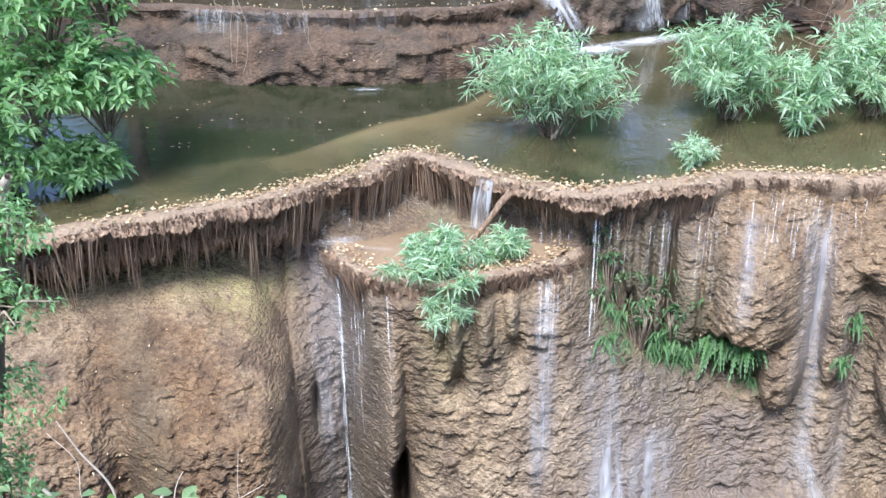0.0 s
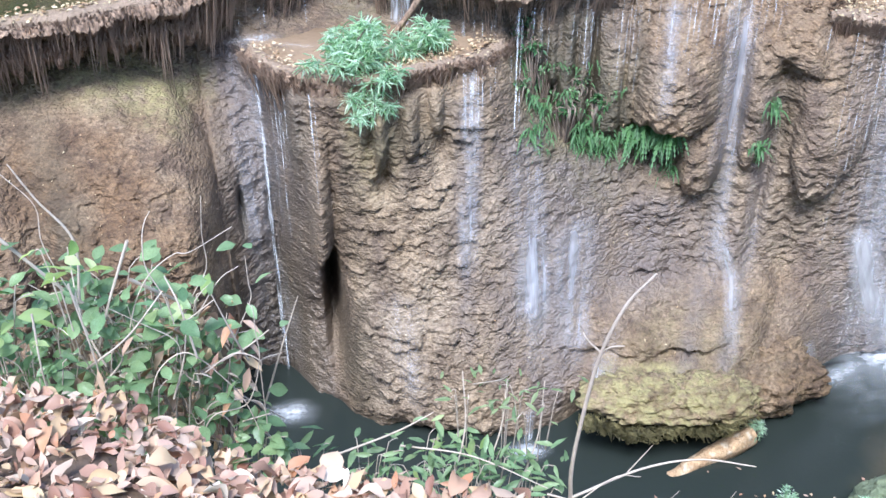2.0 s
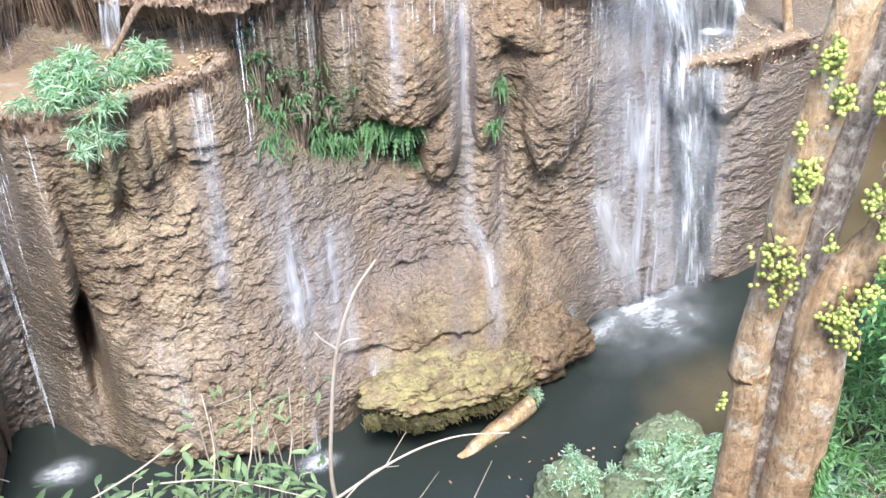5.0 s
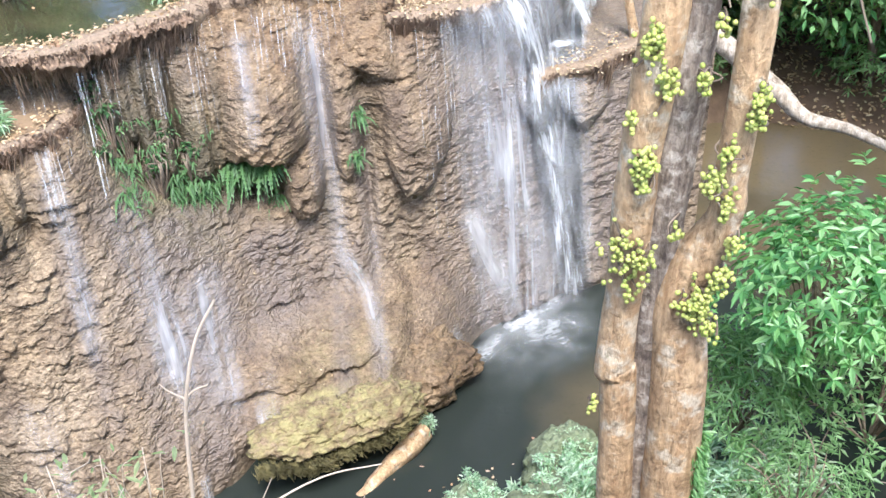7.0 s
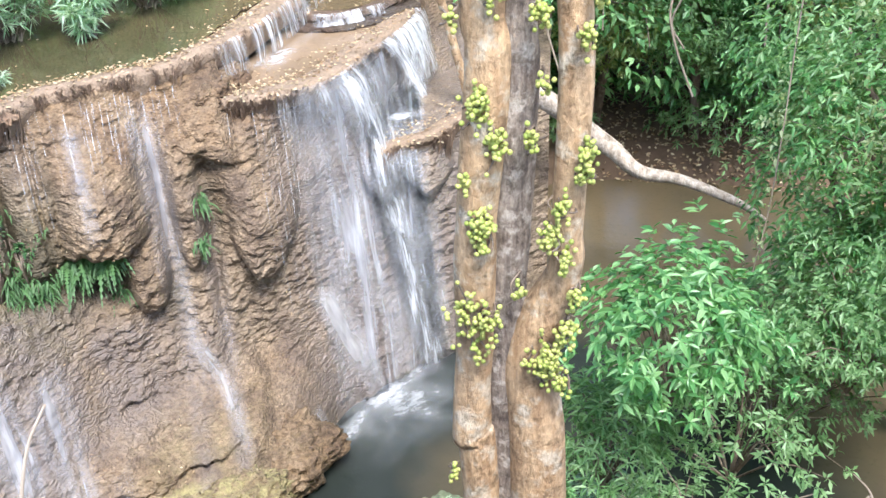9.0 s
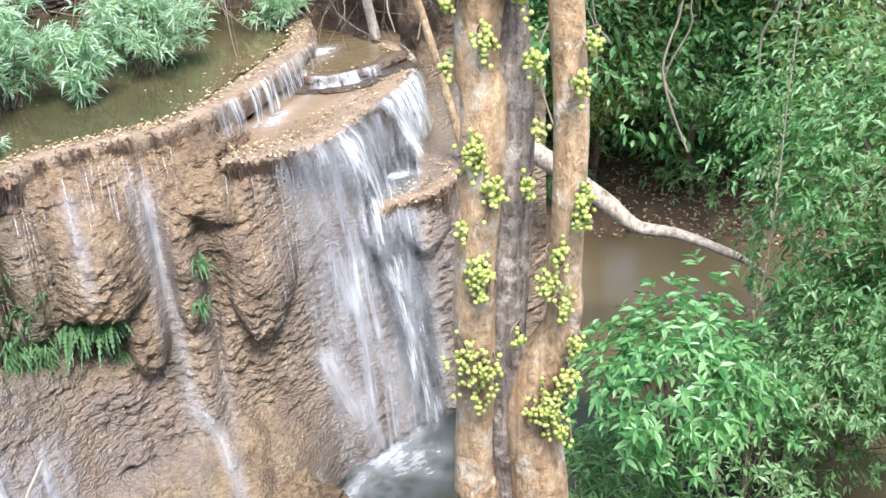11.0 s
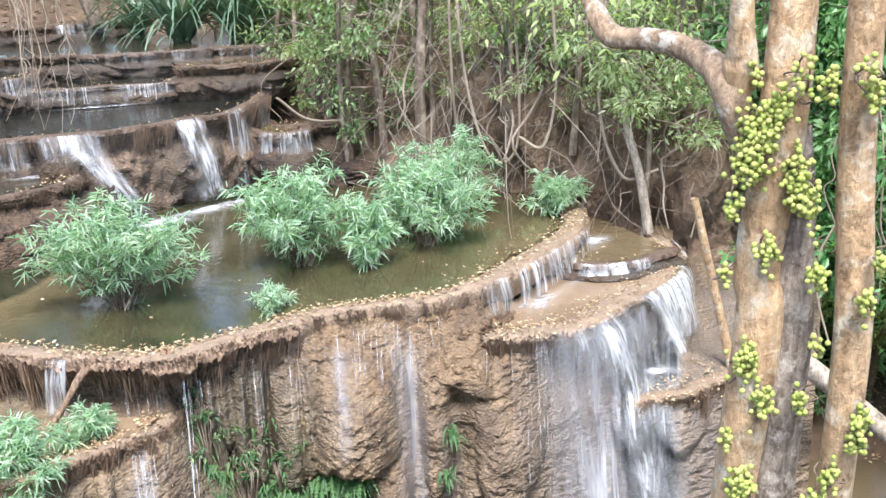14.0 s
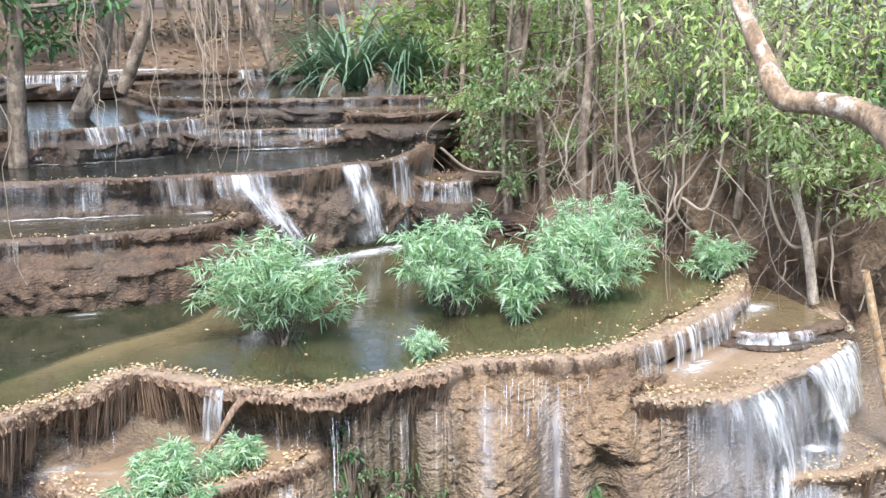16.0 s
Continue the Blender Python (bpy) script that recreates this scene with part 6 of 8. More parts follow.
def shrub(name, centre, radius, n, leaf, label, seed, mat=None, wide=0.36, flat=0.9, whorl=7, group="near shrubs", upright=0.5):
    """A broad-leaved shrub: twigs with rosettes of glossy leaves at their tips."""
    rng = np.random.default_rng(seed)
    root = thing(name, label, "shrub", group=group, at=centre)
    P, Dn, st = [], [], []
    lump = rng.normal(0, 1, (6, 3))
    for k in range(n):
        d = unit(rng, 1)[0]
        d[2] = abs(d[2]) * flat + 0.05
        grow = 1 + 0.35 * math.sin(3 * d[0] + lump[0, 0]) * math.cos(4 * d[1] + lump[1, 1])
        q = d * radius * rng.uniform(0.5, 1.0) * grow
        if k < 22:
            st.append(tube(spline([(0, 0, -0.5), q * 0.5 + rng.normal(0, 0.05, 3), q], 7), np.linspace(0.012, 0.004, 7), 4))
        w = whorl + rng.integers(-2, 2)
        ang = np.linspace(0, 2 * np.pi, w, endpoint=False) + rng.uniform(0, 6)
        ax = d + rng.normal(0, 0.25, 3) + np.array([0, 0, upright])
        ax /= np.linalg.norm(ax)
        e1 = np.cross(ax, [0.3, 0.9, 0.1])
        e1 /= np.linalg.norm(e1)
        e2 = np.cross(ax, e1)
        P.append(np.repeat(q[None], w, 0) + ax * rng.uniform(-0.06, 0.02, (w, 1)))
        Dn.append(np.cos(ang)[:, None] * e1 + np.sin(ang)[:, None] * e2 + ax * rng.uniform(0.1, 0.6))
    P, Dn = np.concatenate(P), np.concatenate(Dn)
    foliage_part("foliage", P, Dn, leaf * rng.uniform(0.55, 1.2, len(P)), wide, rng, mat or M_BROAD, root, 0.25, 0.25, leaf > 0.11)
    parts("stem", st, M_BARK_FOREST, root)
    return root


# the wood behind the cascade and the bank: edge trees with leaves down low, then taller ones
rng = np.random.default_rng(500)
for k in range(42):
    a = 13.0 + k * 0.57 + rng.uniform(-0.4, 0.4)
    if a > 27 and k % 2:
        continue
    d = rng.uniform(17.2, 22) + max(0, 17 - a) * 0.8
    h = rng.uniform(3.0, 6.5)
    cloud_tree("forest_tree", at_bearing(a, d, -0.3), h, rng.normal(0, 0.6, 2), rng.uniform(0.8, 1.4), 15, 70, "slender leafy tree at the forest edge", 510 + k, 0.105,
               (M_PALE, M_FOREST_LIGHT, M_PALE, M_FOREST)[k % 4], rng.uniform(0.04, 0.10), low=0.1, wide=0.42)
# sky glare through the far trees, put into a bright leaf colour
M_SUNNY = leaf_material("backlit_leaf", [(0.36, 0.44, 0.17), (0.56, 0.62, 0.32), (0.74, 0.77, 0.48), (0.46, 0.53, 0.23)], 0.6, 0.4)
for k in range(44):
    a = rng.uniform(-33, 37)
    if (-9 < a < 14 and k % 5) or (27 < a < 37 and k % 3):
        continue
    d = rng.uniform(31, 52) if a < 13 else rng.uniform(23, 46)
    h = rng.uniform(5, 11)
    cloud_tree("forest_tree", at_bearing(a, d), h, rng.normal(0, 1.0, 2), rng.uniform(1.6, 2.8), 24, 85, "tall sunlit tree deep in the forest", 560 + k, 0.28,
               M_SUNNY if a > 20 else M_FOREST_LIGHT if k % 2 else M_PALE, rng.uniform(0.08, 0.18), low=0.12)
for k in range(80):
    a = rng.uniform(-12, 36.5)
    d = rng.uniform(27, 36) if a < 14 else rng.uniform(17.5, 30)
    b = at_bearing(a, d, -0.3)
    pole(b, (b[0] + rng.normal(0, 0.8), b[1] + rng.normal(0, 0.8), b[2] + rng.uniform(3.5, 8)), rng.uniform(0.025, 0.075), 700 + k)
pole((5.64, 17.0, 4.3), (5.35, 17.4, 9.5), 0.15, 801, "stout grey trunk on the bank")
pole((5.95, 15.0, 4.1), (5.95, 15.4, 8.5), 0.10, 802, "slim grey trunk on the bank")
pole((8.2, 12.25, 3.8), (7.85, 12.35, 6.2), 0.075, 803, "pale mottled trunk beside the side terrace", M_DEAD)
rng = np.random.default_rng(870)
for k in range(16):
    c = bl[rng.integers(20, 170)]
    o2 = np.array([c[0], c[1]]) / math.hypot(c[0], c[1])
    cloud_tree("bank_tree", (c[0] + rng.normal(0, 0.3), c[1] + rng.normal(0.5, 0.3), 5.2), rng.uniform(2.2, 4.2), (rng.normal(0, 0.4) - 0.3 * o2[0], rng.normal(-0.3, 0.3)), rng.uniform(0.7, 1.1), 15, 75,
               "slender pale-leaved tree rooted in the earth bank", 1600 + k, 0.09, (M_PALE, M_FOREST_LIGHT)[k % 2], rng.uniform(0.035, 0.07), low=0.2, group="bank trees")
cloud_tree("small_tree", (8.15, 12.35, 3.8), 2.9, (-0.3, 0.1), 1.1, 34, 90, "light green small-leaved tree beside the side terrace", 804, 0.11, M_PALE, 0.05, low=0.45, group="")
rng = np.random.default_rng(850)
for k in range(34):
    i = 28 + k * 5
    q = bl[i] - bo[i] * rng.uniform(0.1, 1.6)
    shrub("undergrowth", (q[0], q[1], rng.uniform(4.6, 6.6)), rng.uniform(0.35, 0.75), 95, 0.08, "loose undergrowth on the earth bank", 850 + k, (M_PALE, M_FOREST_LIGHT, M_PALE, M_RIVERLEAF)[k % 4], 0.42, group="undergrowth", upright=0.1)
for k in range(24):
    i = rng.integers(20, 195)
    q = bl[i] - bo[i] * rng.uniform(0.0, 1.8)
    pole((q[0], q[1], 4.8), (q[0] + rng.normal(0, 0.5), q[1] + rng.normal(0, 0.4), rng.uniform(7.5, 10)), rng.uniform(0.012, 0.045), 880 + k)
rng = np.random.default_rng(838)
for k in range(12):
    a = -17 + k * 2.1 + rng.uniform(-0.8, 0.8)
    cloud_tree("forest_tree", at_bearing(a, rng.uniform(33, 44)), rng.uniform(9, 13), rng.normal(0, 1.0, 2), rng.uniform(2.4, 3.2), 30, 90, "tall dark tree on the slope above the cascade", 1800 + k, 0.3,
               M_BROAD if k % 2 else M_FOREST, rng.uniform(0.1, 0.2), low=0.25)
rng = np.random.default_rng(840)
pieces = []
for k in range(310):
    c = np.array(pol(rng.uniform(19, 35.5), rng.uniform(13.2, 17.5), rng.uniform(4.6, 9.0)))
    d = unit(rng, 1)[0] * np.array([1, 1, 0.8]) + np.array([0, 0, rng.choice([-1.2, 0.2, 1.0])])
    L = rng.uniform(0.4, 1.9)
    pts = [c, c + d * L * 0.4 + rng.normal(0, 0.10, 3), c + d * L * 0.75 + rng.normal(0, 0.14, 3), c + d * L + rng.normal(0, 0.2, 3)]
    r = 0.003 + 0.008 * rng.uniform() ** 2
    pieces.append(tube(spline(pts, 10), np.linspace(r, r * 0.4, 10), 5))
thing("twig_tangle", "grey bare twigs and creepers tangled before the forest", "twigs", kind="stuff", data=mesh_np("twig_tangle", *join(pieces), M_BANKROOT))
pole((-2.2, 20.5, 5.2), (-0.4, 20.0, 9.5), 0.20, 806, "dark leaning trunk beside the upper cascade", M_BARK_FOREST)
pole((-1.2, 24.0, 6.0), (0.2, 23.6, 10.0), 0.16, 807, "dark leaning trunk beside the upper cascade", M_BARK_FOREST)
pole((2.2, 25.0, 6.3), (1.2, 25.2, 10.5), 0.18, 808, "dark trunk behind the upper cascade", M_BARK_FOREST)
for k, (x, y) in enumerate([(-4.5, 27.5), (-1.5, 29.5), (1.0, 31.0), (-7.5, 25.5), (3.5, 29.0)]):
    cloud_tree("dark_tree", (x, y, float(ground_height(np.array(math.degrees(math.atan2(x, y))), np.array(math.hypot(x, y)))) - 0.2), 6.5, (0.6 - 0.3 * k, -0.5), 2.0, 26, 100, "dark tree on the slope above the cascade", 816 + k, 0.2, M_FERN, 0.17, low=0.3, group="slope trees")
# trees on the left bank of the cascade and far left
cloud_tree("dark_tree", (-2.6, 18.0, 5.4), 5.0, (0.9, 0.4), 1.6, 16, 110, "dark leaning tree beside the upper cascade", 811, 0.2, M_FERN, 0.17, low=0.4, group="")
cloud_tree("dark_tree", (-5.5, 17.0, 4.8), 6.0, (0.6, -0.5), 2.0, 22, 110, "dark leafy tree on the bank behind the pool", 812, 0.2, M_FERN, 0.16, low=0.3, group="")
cloud_tree("dark_tree", (-6.8, 13.5, 4.2), 5.5, (0.5, -0.4), 1.8, 22, 110, "dark leafy tree on the bank of the pool", 813, 0.2, M_FOREST, 0.14, low=0.2, group="")


def palm_clump(centre, n, length, label, seed):
    """A screw-palm clump: long stiff arching blades."""
    rng = np.random.default_rng(seed)
    root = thing("screw_palm", label, "palm", at=centre)
    for k in range(n):
        a, up = rng.uniform(0, 2 * np.pi), rng.uniform(0.7, 1.6)
        L = length * rng.uniform(0.6, 1.1)
        t = np.linspace(0, 1, 9)
        d = np.array([math.cos(a), math.sin(a)])
        x = t * L * 0.75
        z = up * L * t - 1.1 * L * t ** 2.2 * rng.uniform(0.5, 1.0)
        c = np.stack([d[0] * x, d[1] * x, z], -1) + rng.normal(0, 0.08, 3)
        s = np.array([-d[1], d[0], 0])
        w = 0.045 * np.clip(1.15 - t, 0.03, 1)[:, None]
        v = np.concatenate([c - s * w + [0, 0, 0.012], c, c + s * w + [0, 0, 0.012]]).reshape(3, 9, 3)
        part("blade", mesh_np("blade", v.reshape(-1, 3), grid_faces(3, 9), M_PALM), root)
    return root


palm_clump((3.7, 23.0, 6.0), 150, 2.5, "blue-green screw palm with long drooping blades", 821)
palm_clump((4.8, 22.6, 6.0), 120, 2.3, "blue-green screw palm with long drooping blades", 822)
palm_clump((3.0, 24.4, 6.1), 60, 1.6, "dark screw palm with long drooping blades", 823)

# hanging aerial roots before the cascade
for k, (x, z0, z1, r) in enumerate([(-0.3, 9.5, 6.35, 0.016), (0.2, 9.5, 6.3, 0.02), (0.3, 9.5, 6.5, 0.012), (0.52, 9.5, 6.2, 0.018), (0.58, 9.5, 5.7, 0.012), (0.76, 9.5, 5.95, 0.016), (-0.9, 9.5, 6.2, 0.018), (-0.82, 9.5, 5.9, 0.012),
                                  (-1.0, 9.5, 6.6, 0.014), (0.36, 9.5, 5.9, 0.01), (-2.9, 9.0, 4.6, 0.016), (-2.75, 9.0, 4.4, 0.014), (-3.0, 9.0, 4.9, 0.012), (-2.0, 9.0, 4.7, 0.014)]):
    rng = np.random.default_rng(830 + k)
    zz = np.linspace(z0, z1, 30)
    px = x + 0.17 * fbm(zz * 1.4, k * 3.3, 0, 4, 830) + 0.02 * np.cumsum(rng.normal(0, 0.3, 30))
    py = 12.9 + 0.10 * fbm(zz * 1.1, k * 5.1, 5, 3, 831)
    root = thing("aerial_root", "pale aerial root hanging over the pools", "hanging root", group="aerial roots",
                 data=mesh_np("aerial_root", *tube(np.stack([px, py, zz], -1), np.linspace(r * 0.62, r * 0.25, 30), 6, 0.35, k), M_VINE))
    for w in range(6):
        i = rng.integers(6, 27)
        p = np.array([px[i], py[i], zz[i]])
        pts = [p, p + np.array([rng.normal(0, 0.06), rng.normal(0, 0.05), -rng.uniform(0.08, 0.25)]), p + np.array([rng.normal(0, 0.12), rng.normal(0, 0.08), -rng.uniform(0.3, 0.7)])]
        part("rootlet", mesh_np("rootlet", *tube(spline(pts, 10), np.linspace(r * 0.3, r * 0.12, 10), 5), M_VINE), root)
# lianas looping on the bank
for k, pts in enumerate([[(6.3, 14.6, 7.6), (6.35, 14.3, 5.8), (6.6, 14.1, 4.75), (6.95, 13.95, 4.8), (7.05, 14.0, 5.8), (7.0, 14.2, 7.8)],
                         [(7.3, 13.6, 7.8), (7.35, 13.4, 6.0), (7.1, 13.3, 5.0), (6.8, 13.5, 5.1)],
                         [(7.9, 12.9, 7.5), (7.7, 12.8, 5.6), (7.9, 12.5, 4.6), (8.3, 12.2, 4.7)],
                         [(5.2, 17.0, 5.0), (4.6, 16.9, 5.1), (4.1, 16.8, 5.5)],
                         [(6.5, 15.2, 8.0), (6.4, 15.0, 6.2), (6.5, 15.0, 4.5)]]):
    thing("liana", "grey-brown liana looping over the earth bank", "liana", group="lianas",
          data=mesh_np("liana", *tube(spline(pts, 40), np.full(40, 0.022), 7, 0.2, k), M_VINE))

# dark trees over the river
rng = np.random.default_rng(900)
for k in range(30):
    a = 40 + k * 1.05 + rng.uniform(-1, 1)
    d = rng.uniform(16.6, 24)
    cloud_tree("river_tree", at_bearing(a, d), rng.uniform(6, 10), (rng.normal(-1.0, 0.6), rng.normal(-1.2, 0.6)), rng.uniform(1.9, 2.7), 40, 105,
               "dense green tree overhanging the river", 910 + k, 0.165, (M_RIVERLEAF, M_SHRUB, M_BROAD, M_FOREST_LIGHT, M_SHRUB)[k % 5], 0.09, low=0.36, wide=0.45, group="river trees")


def spray_tree(name, base, crowns, per, leaf, label, seed, mat, wide=0.36, trunk=0.09, group="river trees"):
    """A tree that leans out: a bent trunk, a limb to each crown, and rosettes of leaves over each crown. crowns: bearing, distance, height, radius."""
    rng = np.random.default_rng(seed)
    root = thing(name, label, "tree", group=group, at=base)
    centres = [np.array(pol(a, d, z)) - np.array(base) for a, d, z, r in crowns]
    mean = np.mean(centres, axis=0)
    c = spline([(0, 0, -0.5), mean * np.array([0.25, 0.25, 0.5]), mean * np.array([0.6, 0.6, 0.8]), mean], 26)
    part("trunk", mesh_np("trunk", *tube(c, np.linspace(trunk, trunk * 0.35, 26), 9, 0.15, seed), M_BARK_FOREST), root)
    P, Dn = [], []
    for q, (a, d, z, r) in zip(centres, crowns):
        p0 = c[rng.integers(10, 25)]
        part("limb", mesh_np("limb", *tube(spline([p0, (p0 + q) / 2 + rng.normal(0, 0.15, 3), q], 9), np.linspace(trunk * 0.4, 0.012, 9), 6), M_BARK_FOREST), root)
        n = int(per * r * r)
        dirs = unit(rng, n)
        lump = 1 + 0.4 * fbm(dirs[:, 0] * 2 + seed, dirs[:, 1] * 2, dirs[:, 2] * 2, 3, seed)
        tip = q + dirs * (r * lump * rng.uniform(0.35, 1.05, n) ** 0.6)[:, None] * np.array([1.1, 1.1, 0.8])
        w = 6
        ang = rng.uniform(0, 6.28, (n, 1)) + np.linspace(0, 2 * np.pi, w, endpoint=False)[None]
        ax = dirs * 0.6 + np.array([0, 0, 0.55]) + rng.normal(0, 0.3, (n, 3))
        ax /= np.linalg.norm(ax, axis=1)[:, None]
        e1 = np.cross(ax, np.array([0.3, 0.9, 0.1]))
        e1 /= np.linalg.norm(e1, axis=1)[:, None]
        e2 = np.cross(ax, e1)
        dd = np.cos(ang)[..., None] * e1[:, None] + np.sin(ang)[..., None] * e2[:, None] + ax[:, None] * rng.uniform(-0.2, 0.5, (n, w, 1))
        P.append((tip[:, None] + rng.normal(0, 0.035, (n, w, 3))).reshape(-1, 3))
        Dn.append(dd.reshape(-1, 3))
    P, Dn = np.concatenate(P), np.concatenate(Dn)
    foliage_part("crown", P, Dn, leaf * rng.uniform(0.55, 1.2, len(P)), wide, rng, mat, root, 0.25, 0.3, True)
    return root


# the lit screen of foliage over the far bank, lower crowns set farther out
for k, (a, mat) in enumerate([(42.5, M_SHRUB), (46, M_FOREST_LIGHT), (49.5, M_RIVERLEAF), (53, M_SHRUB), (57, M_SHRUB)]):
    crowns = [(a + rng.uniform(-2.6, 2.6), 15.6 + 0.22 * z + rng.uniform(-0.5, 0.7), z + rng.uniform(-0.2, 0.2), rng.uniform(0.45, 0.85)) for z in (2.3, 2.6, 3.0, 3.4, 4.3, 4.6, 5.0, 5.7, 6.1, 6.6, 7.1)]
    spray_tree("river_tree", at_bearing(a, 18.5), crowns, 420, 0.10, "yellow-green leafy tree leaning out over the river", 1830 + k, mat, 0.5)
# pale lianas and bare twigs hanging before the screen of leaves
for k in range(7):
    a, d, z = rng.uniform(42, 57), rng.uniform(13.2, 14.6), rng.uniform(4.0, 6.5)
    pts = []
    for w in range(6):
        pts.append(pol(a, d, z))
        a, z = a + rng.normal(0, 0.55), z - rng.uniform(0.15, 0.75)
    thing("liana", "thin pale liana hanging before the river trees", "liana", group="river lianas",
          data=mesh_np("liana", *tube(spline(pts, 30), np.full(30, rng.uniform(0.008, 0.018)), 6, 0.2, k), M_VINE))
# the nearer trees on the river's side, with larger leaves
for k, (a, mat, crowns) in enumerate([
        (66, M_SHRUB, [(59.5, 9.6, 1.9, 0.8), (58.5, 9.8, 3.0, 0.85), (56.5, 10.3, 4.0, 0.75), (62, 9.3, 2.4, 1.0), (60.5, 9.6, 3.9, 1.0)]),
        (68, M_RIVERLEAF, [(58.5, 10.2, 4.6, 0.8), (63, 9.4, 4.4, 1.0), (64, 9.0, 3.0, 1.0)])]):
    spray_tree("river_tree", at_bearing(a, 10.5), crowns, 330, 0.10, "lush broad-leaved tree leaning over the river", 1850 + k, mat, 0.34, 0.11)
for k in range(16):
    a = 41 + k * 1.5 + rng.uniform(-0.6, 0.6)
    x, y, z = at_bearing(a, rng.uniform(17.0, 19.0))
    if 46 < a < 50:
        continue
    shrub("river_shrub", (x, y, z), rng.uniform(0.9, 1.5), 260, 0.13, "leafy shrub on the far river bank", 960 + k, M_RIVERLEAF, group="river shrubs")
P = np.stack([rng.uniform(41, 62, 3000), 15.5 + 3.0 * rng.uniform(0, 1, 3000)], -1)
P = pol(P[:, 0], P[:, 1], ground_height(P[:, 0], P[:, 1]) + 0.06)
v, f = leaves(P, unit(rng, 3000) * np.array([1, 1, 0.3]), rng.uniform(0.05, 0.10, 3000), rng.uniform(0.03, 0.05, 3000), rng, 0.2, 0.0)
thing("bank_litter", "reddish dead leaves over the far river bank", "leaves", kind="stuff", data=mesh_np("bank_litter", v, f, M_CAUGHT))
P = np.stack([rng.uniform(-12, 20, 5000), rng.uniform(22, 36, 5000)], -1)
P = pol(P[:, 0], P[:, 1], ground_height(P[:, 0], P[:, 1]) + 0.08)
v, f = leaves(P, unit(rng, 5000) * np.array([1, 1, 0.3]), rng.uniform(0.1, 0.22, 5000), rng.uniform(0.06, 0.1, 5000), rng, 0.2, 0.0)
thing("forest_litter", "brown dead leaves over the slope behind the cascade", "leaves", kind="stuff", data=mesh_np("forest_litter", v, f, M_OLD))
# the dead trunk lying across the river
thing("fallen_trunk", "bleached fallen trunk reaching over the river", "dead tree",
      data=mesh_np("fallen_trunk", *tube(spline([(8.3, 9.3, 3.0), (8.98, 8.69, 2.28), (9.33, 8.32, 1.86), (9.69, 7.95, 1.76), (10.14, 7.37, 1.5), (10.5, 7.2, 1.2)], 50), np.linspace(0.14, 0.03, 50), 14, 0.25, 951), M_DEAD))
vine = thing("hanging_vine", "leafy pale vine hanging over the river shrubs", "vine",
      data=mesh_np("hanging_vine", *tube(spline([(7.6, 5.0, 8.5), (7.49, 5.04, 5.09), (7.48, 5.05, 4.2), (7.46, 5.07, 3.32), (7.4, 5.12, 2.6)], 40), np.full(40, 0.007), 6, 0.2, 952), M_VINE))
n = 160
zv = rng.uniform(2.7, 7.5, n)
P = np.stack([np.interp(zv, [2.6, 8.5], [7.4, 7.6]), np.interp(zv, [2.6, 8.5], [5.12, 5.0]), zv], -1) + rng.normal(0, 0.03, (n, 3))
foliage_part("leaf_spray", P, unit(rng, n) - np.array([0, 0, 0.4]), rng.uniform(0.03, 0.07, n), 0.5, rng, M_PALE, vine)
thing("bare_post", "bare pale broken stem beside the side terrace", "dead stem",
      data=mesh_np("bare_post", *tube(spline([(7.78, 9.75, 2.7), (7.62, 9.85, 3.5), (7.32, 10.0, 4.87)], 30), np.linspace(0.065, 0.045, 30), 12, 0.25, 953), M_BARK))


for k, (x, y, z) in enumerate([(3.35, 6.0, 0.5), (4.4, 6.1, 0.5), (3.95, 5.65, 0.45), (4.8, 5.9, 0.4)]):
    willow_bush("moss_plant", (x, y, z), 0.36, 0.22, 16, "small feathery plants growing over the boulder", 414 + k, 0.055, 16, M_WILLOW, 0.3)
willow_bush("willow_bush", (3.58, 7.46, 0.12), 0.13, 0.2, 6, "green tuft growing on the end of the sunken log", 411, 0.07, 8)
LUSH = "lush broad-leaved green shrub on the river bank"
for k, (x, y, z, r, n) in enumerate([(5.55, 4.45, 2.9, 0.95, 420), (6.7, 4.6, 1.3, 1.25, 260), (5.2, 4.0, 1.5, 0.7, 160), (7.9, 5.0, 1.0, 1.3, 260), (7.6, 4.1, 2.2, 0.9, 300), (8.6, 4.3, 2.4, 1.1, 360), (5.4, 5.0, 1.7, 0.8, 260), (8.9, 5.4, 0.9, 1.3, 360)]):
    shrub("broadleaf_shrub", (x, y, z), r, n if k < 3 else int(n * 1.5), (0.118, 0.10, 0.10, 0.085, 0.08, 0.09, 0.125, 0.085)[k], LUSH, 600 + k, M_SHRUB if k == 0 else M_RIVERLEAF, 0.2 if k in (2, 6) else 0.36)
for k, (x, y, z, r) in enumerate([(4.5, 4.9, 0.5, 0.8), (5.2, 4.4, 0.7, 0.9), (4.1, 5.2, 0.2, 0.6), (5.6, 5.2, 0.4, 0.9), (4.9, 5.6, 0.05, 0.7), (4.6, 4.1, 1.0, 0.8), (4.2, 5.9, 0.1, 0.45)]):
    shrub("bank_plant", (x, y, z), r, 190, 0.12, "feathery blue-green plants over the bank rocks", 620 + k, M_WILLOW, 0.22, 0.8, 9)
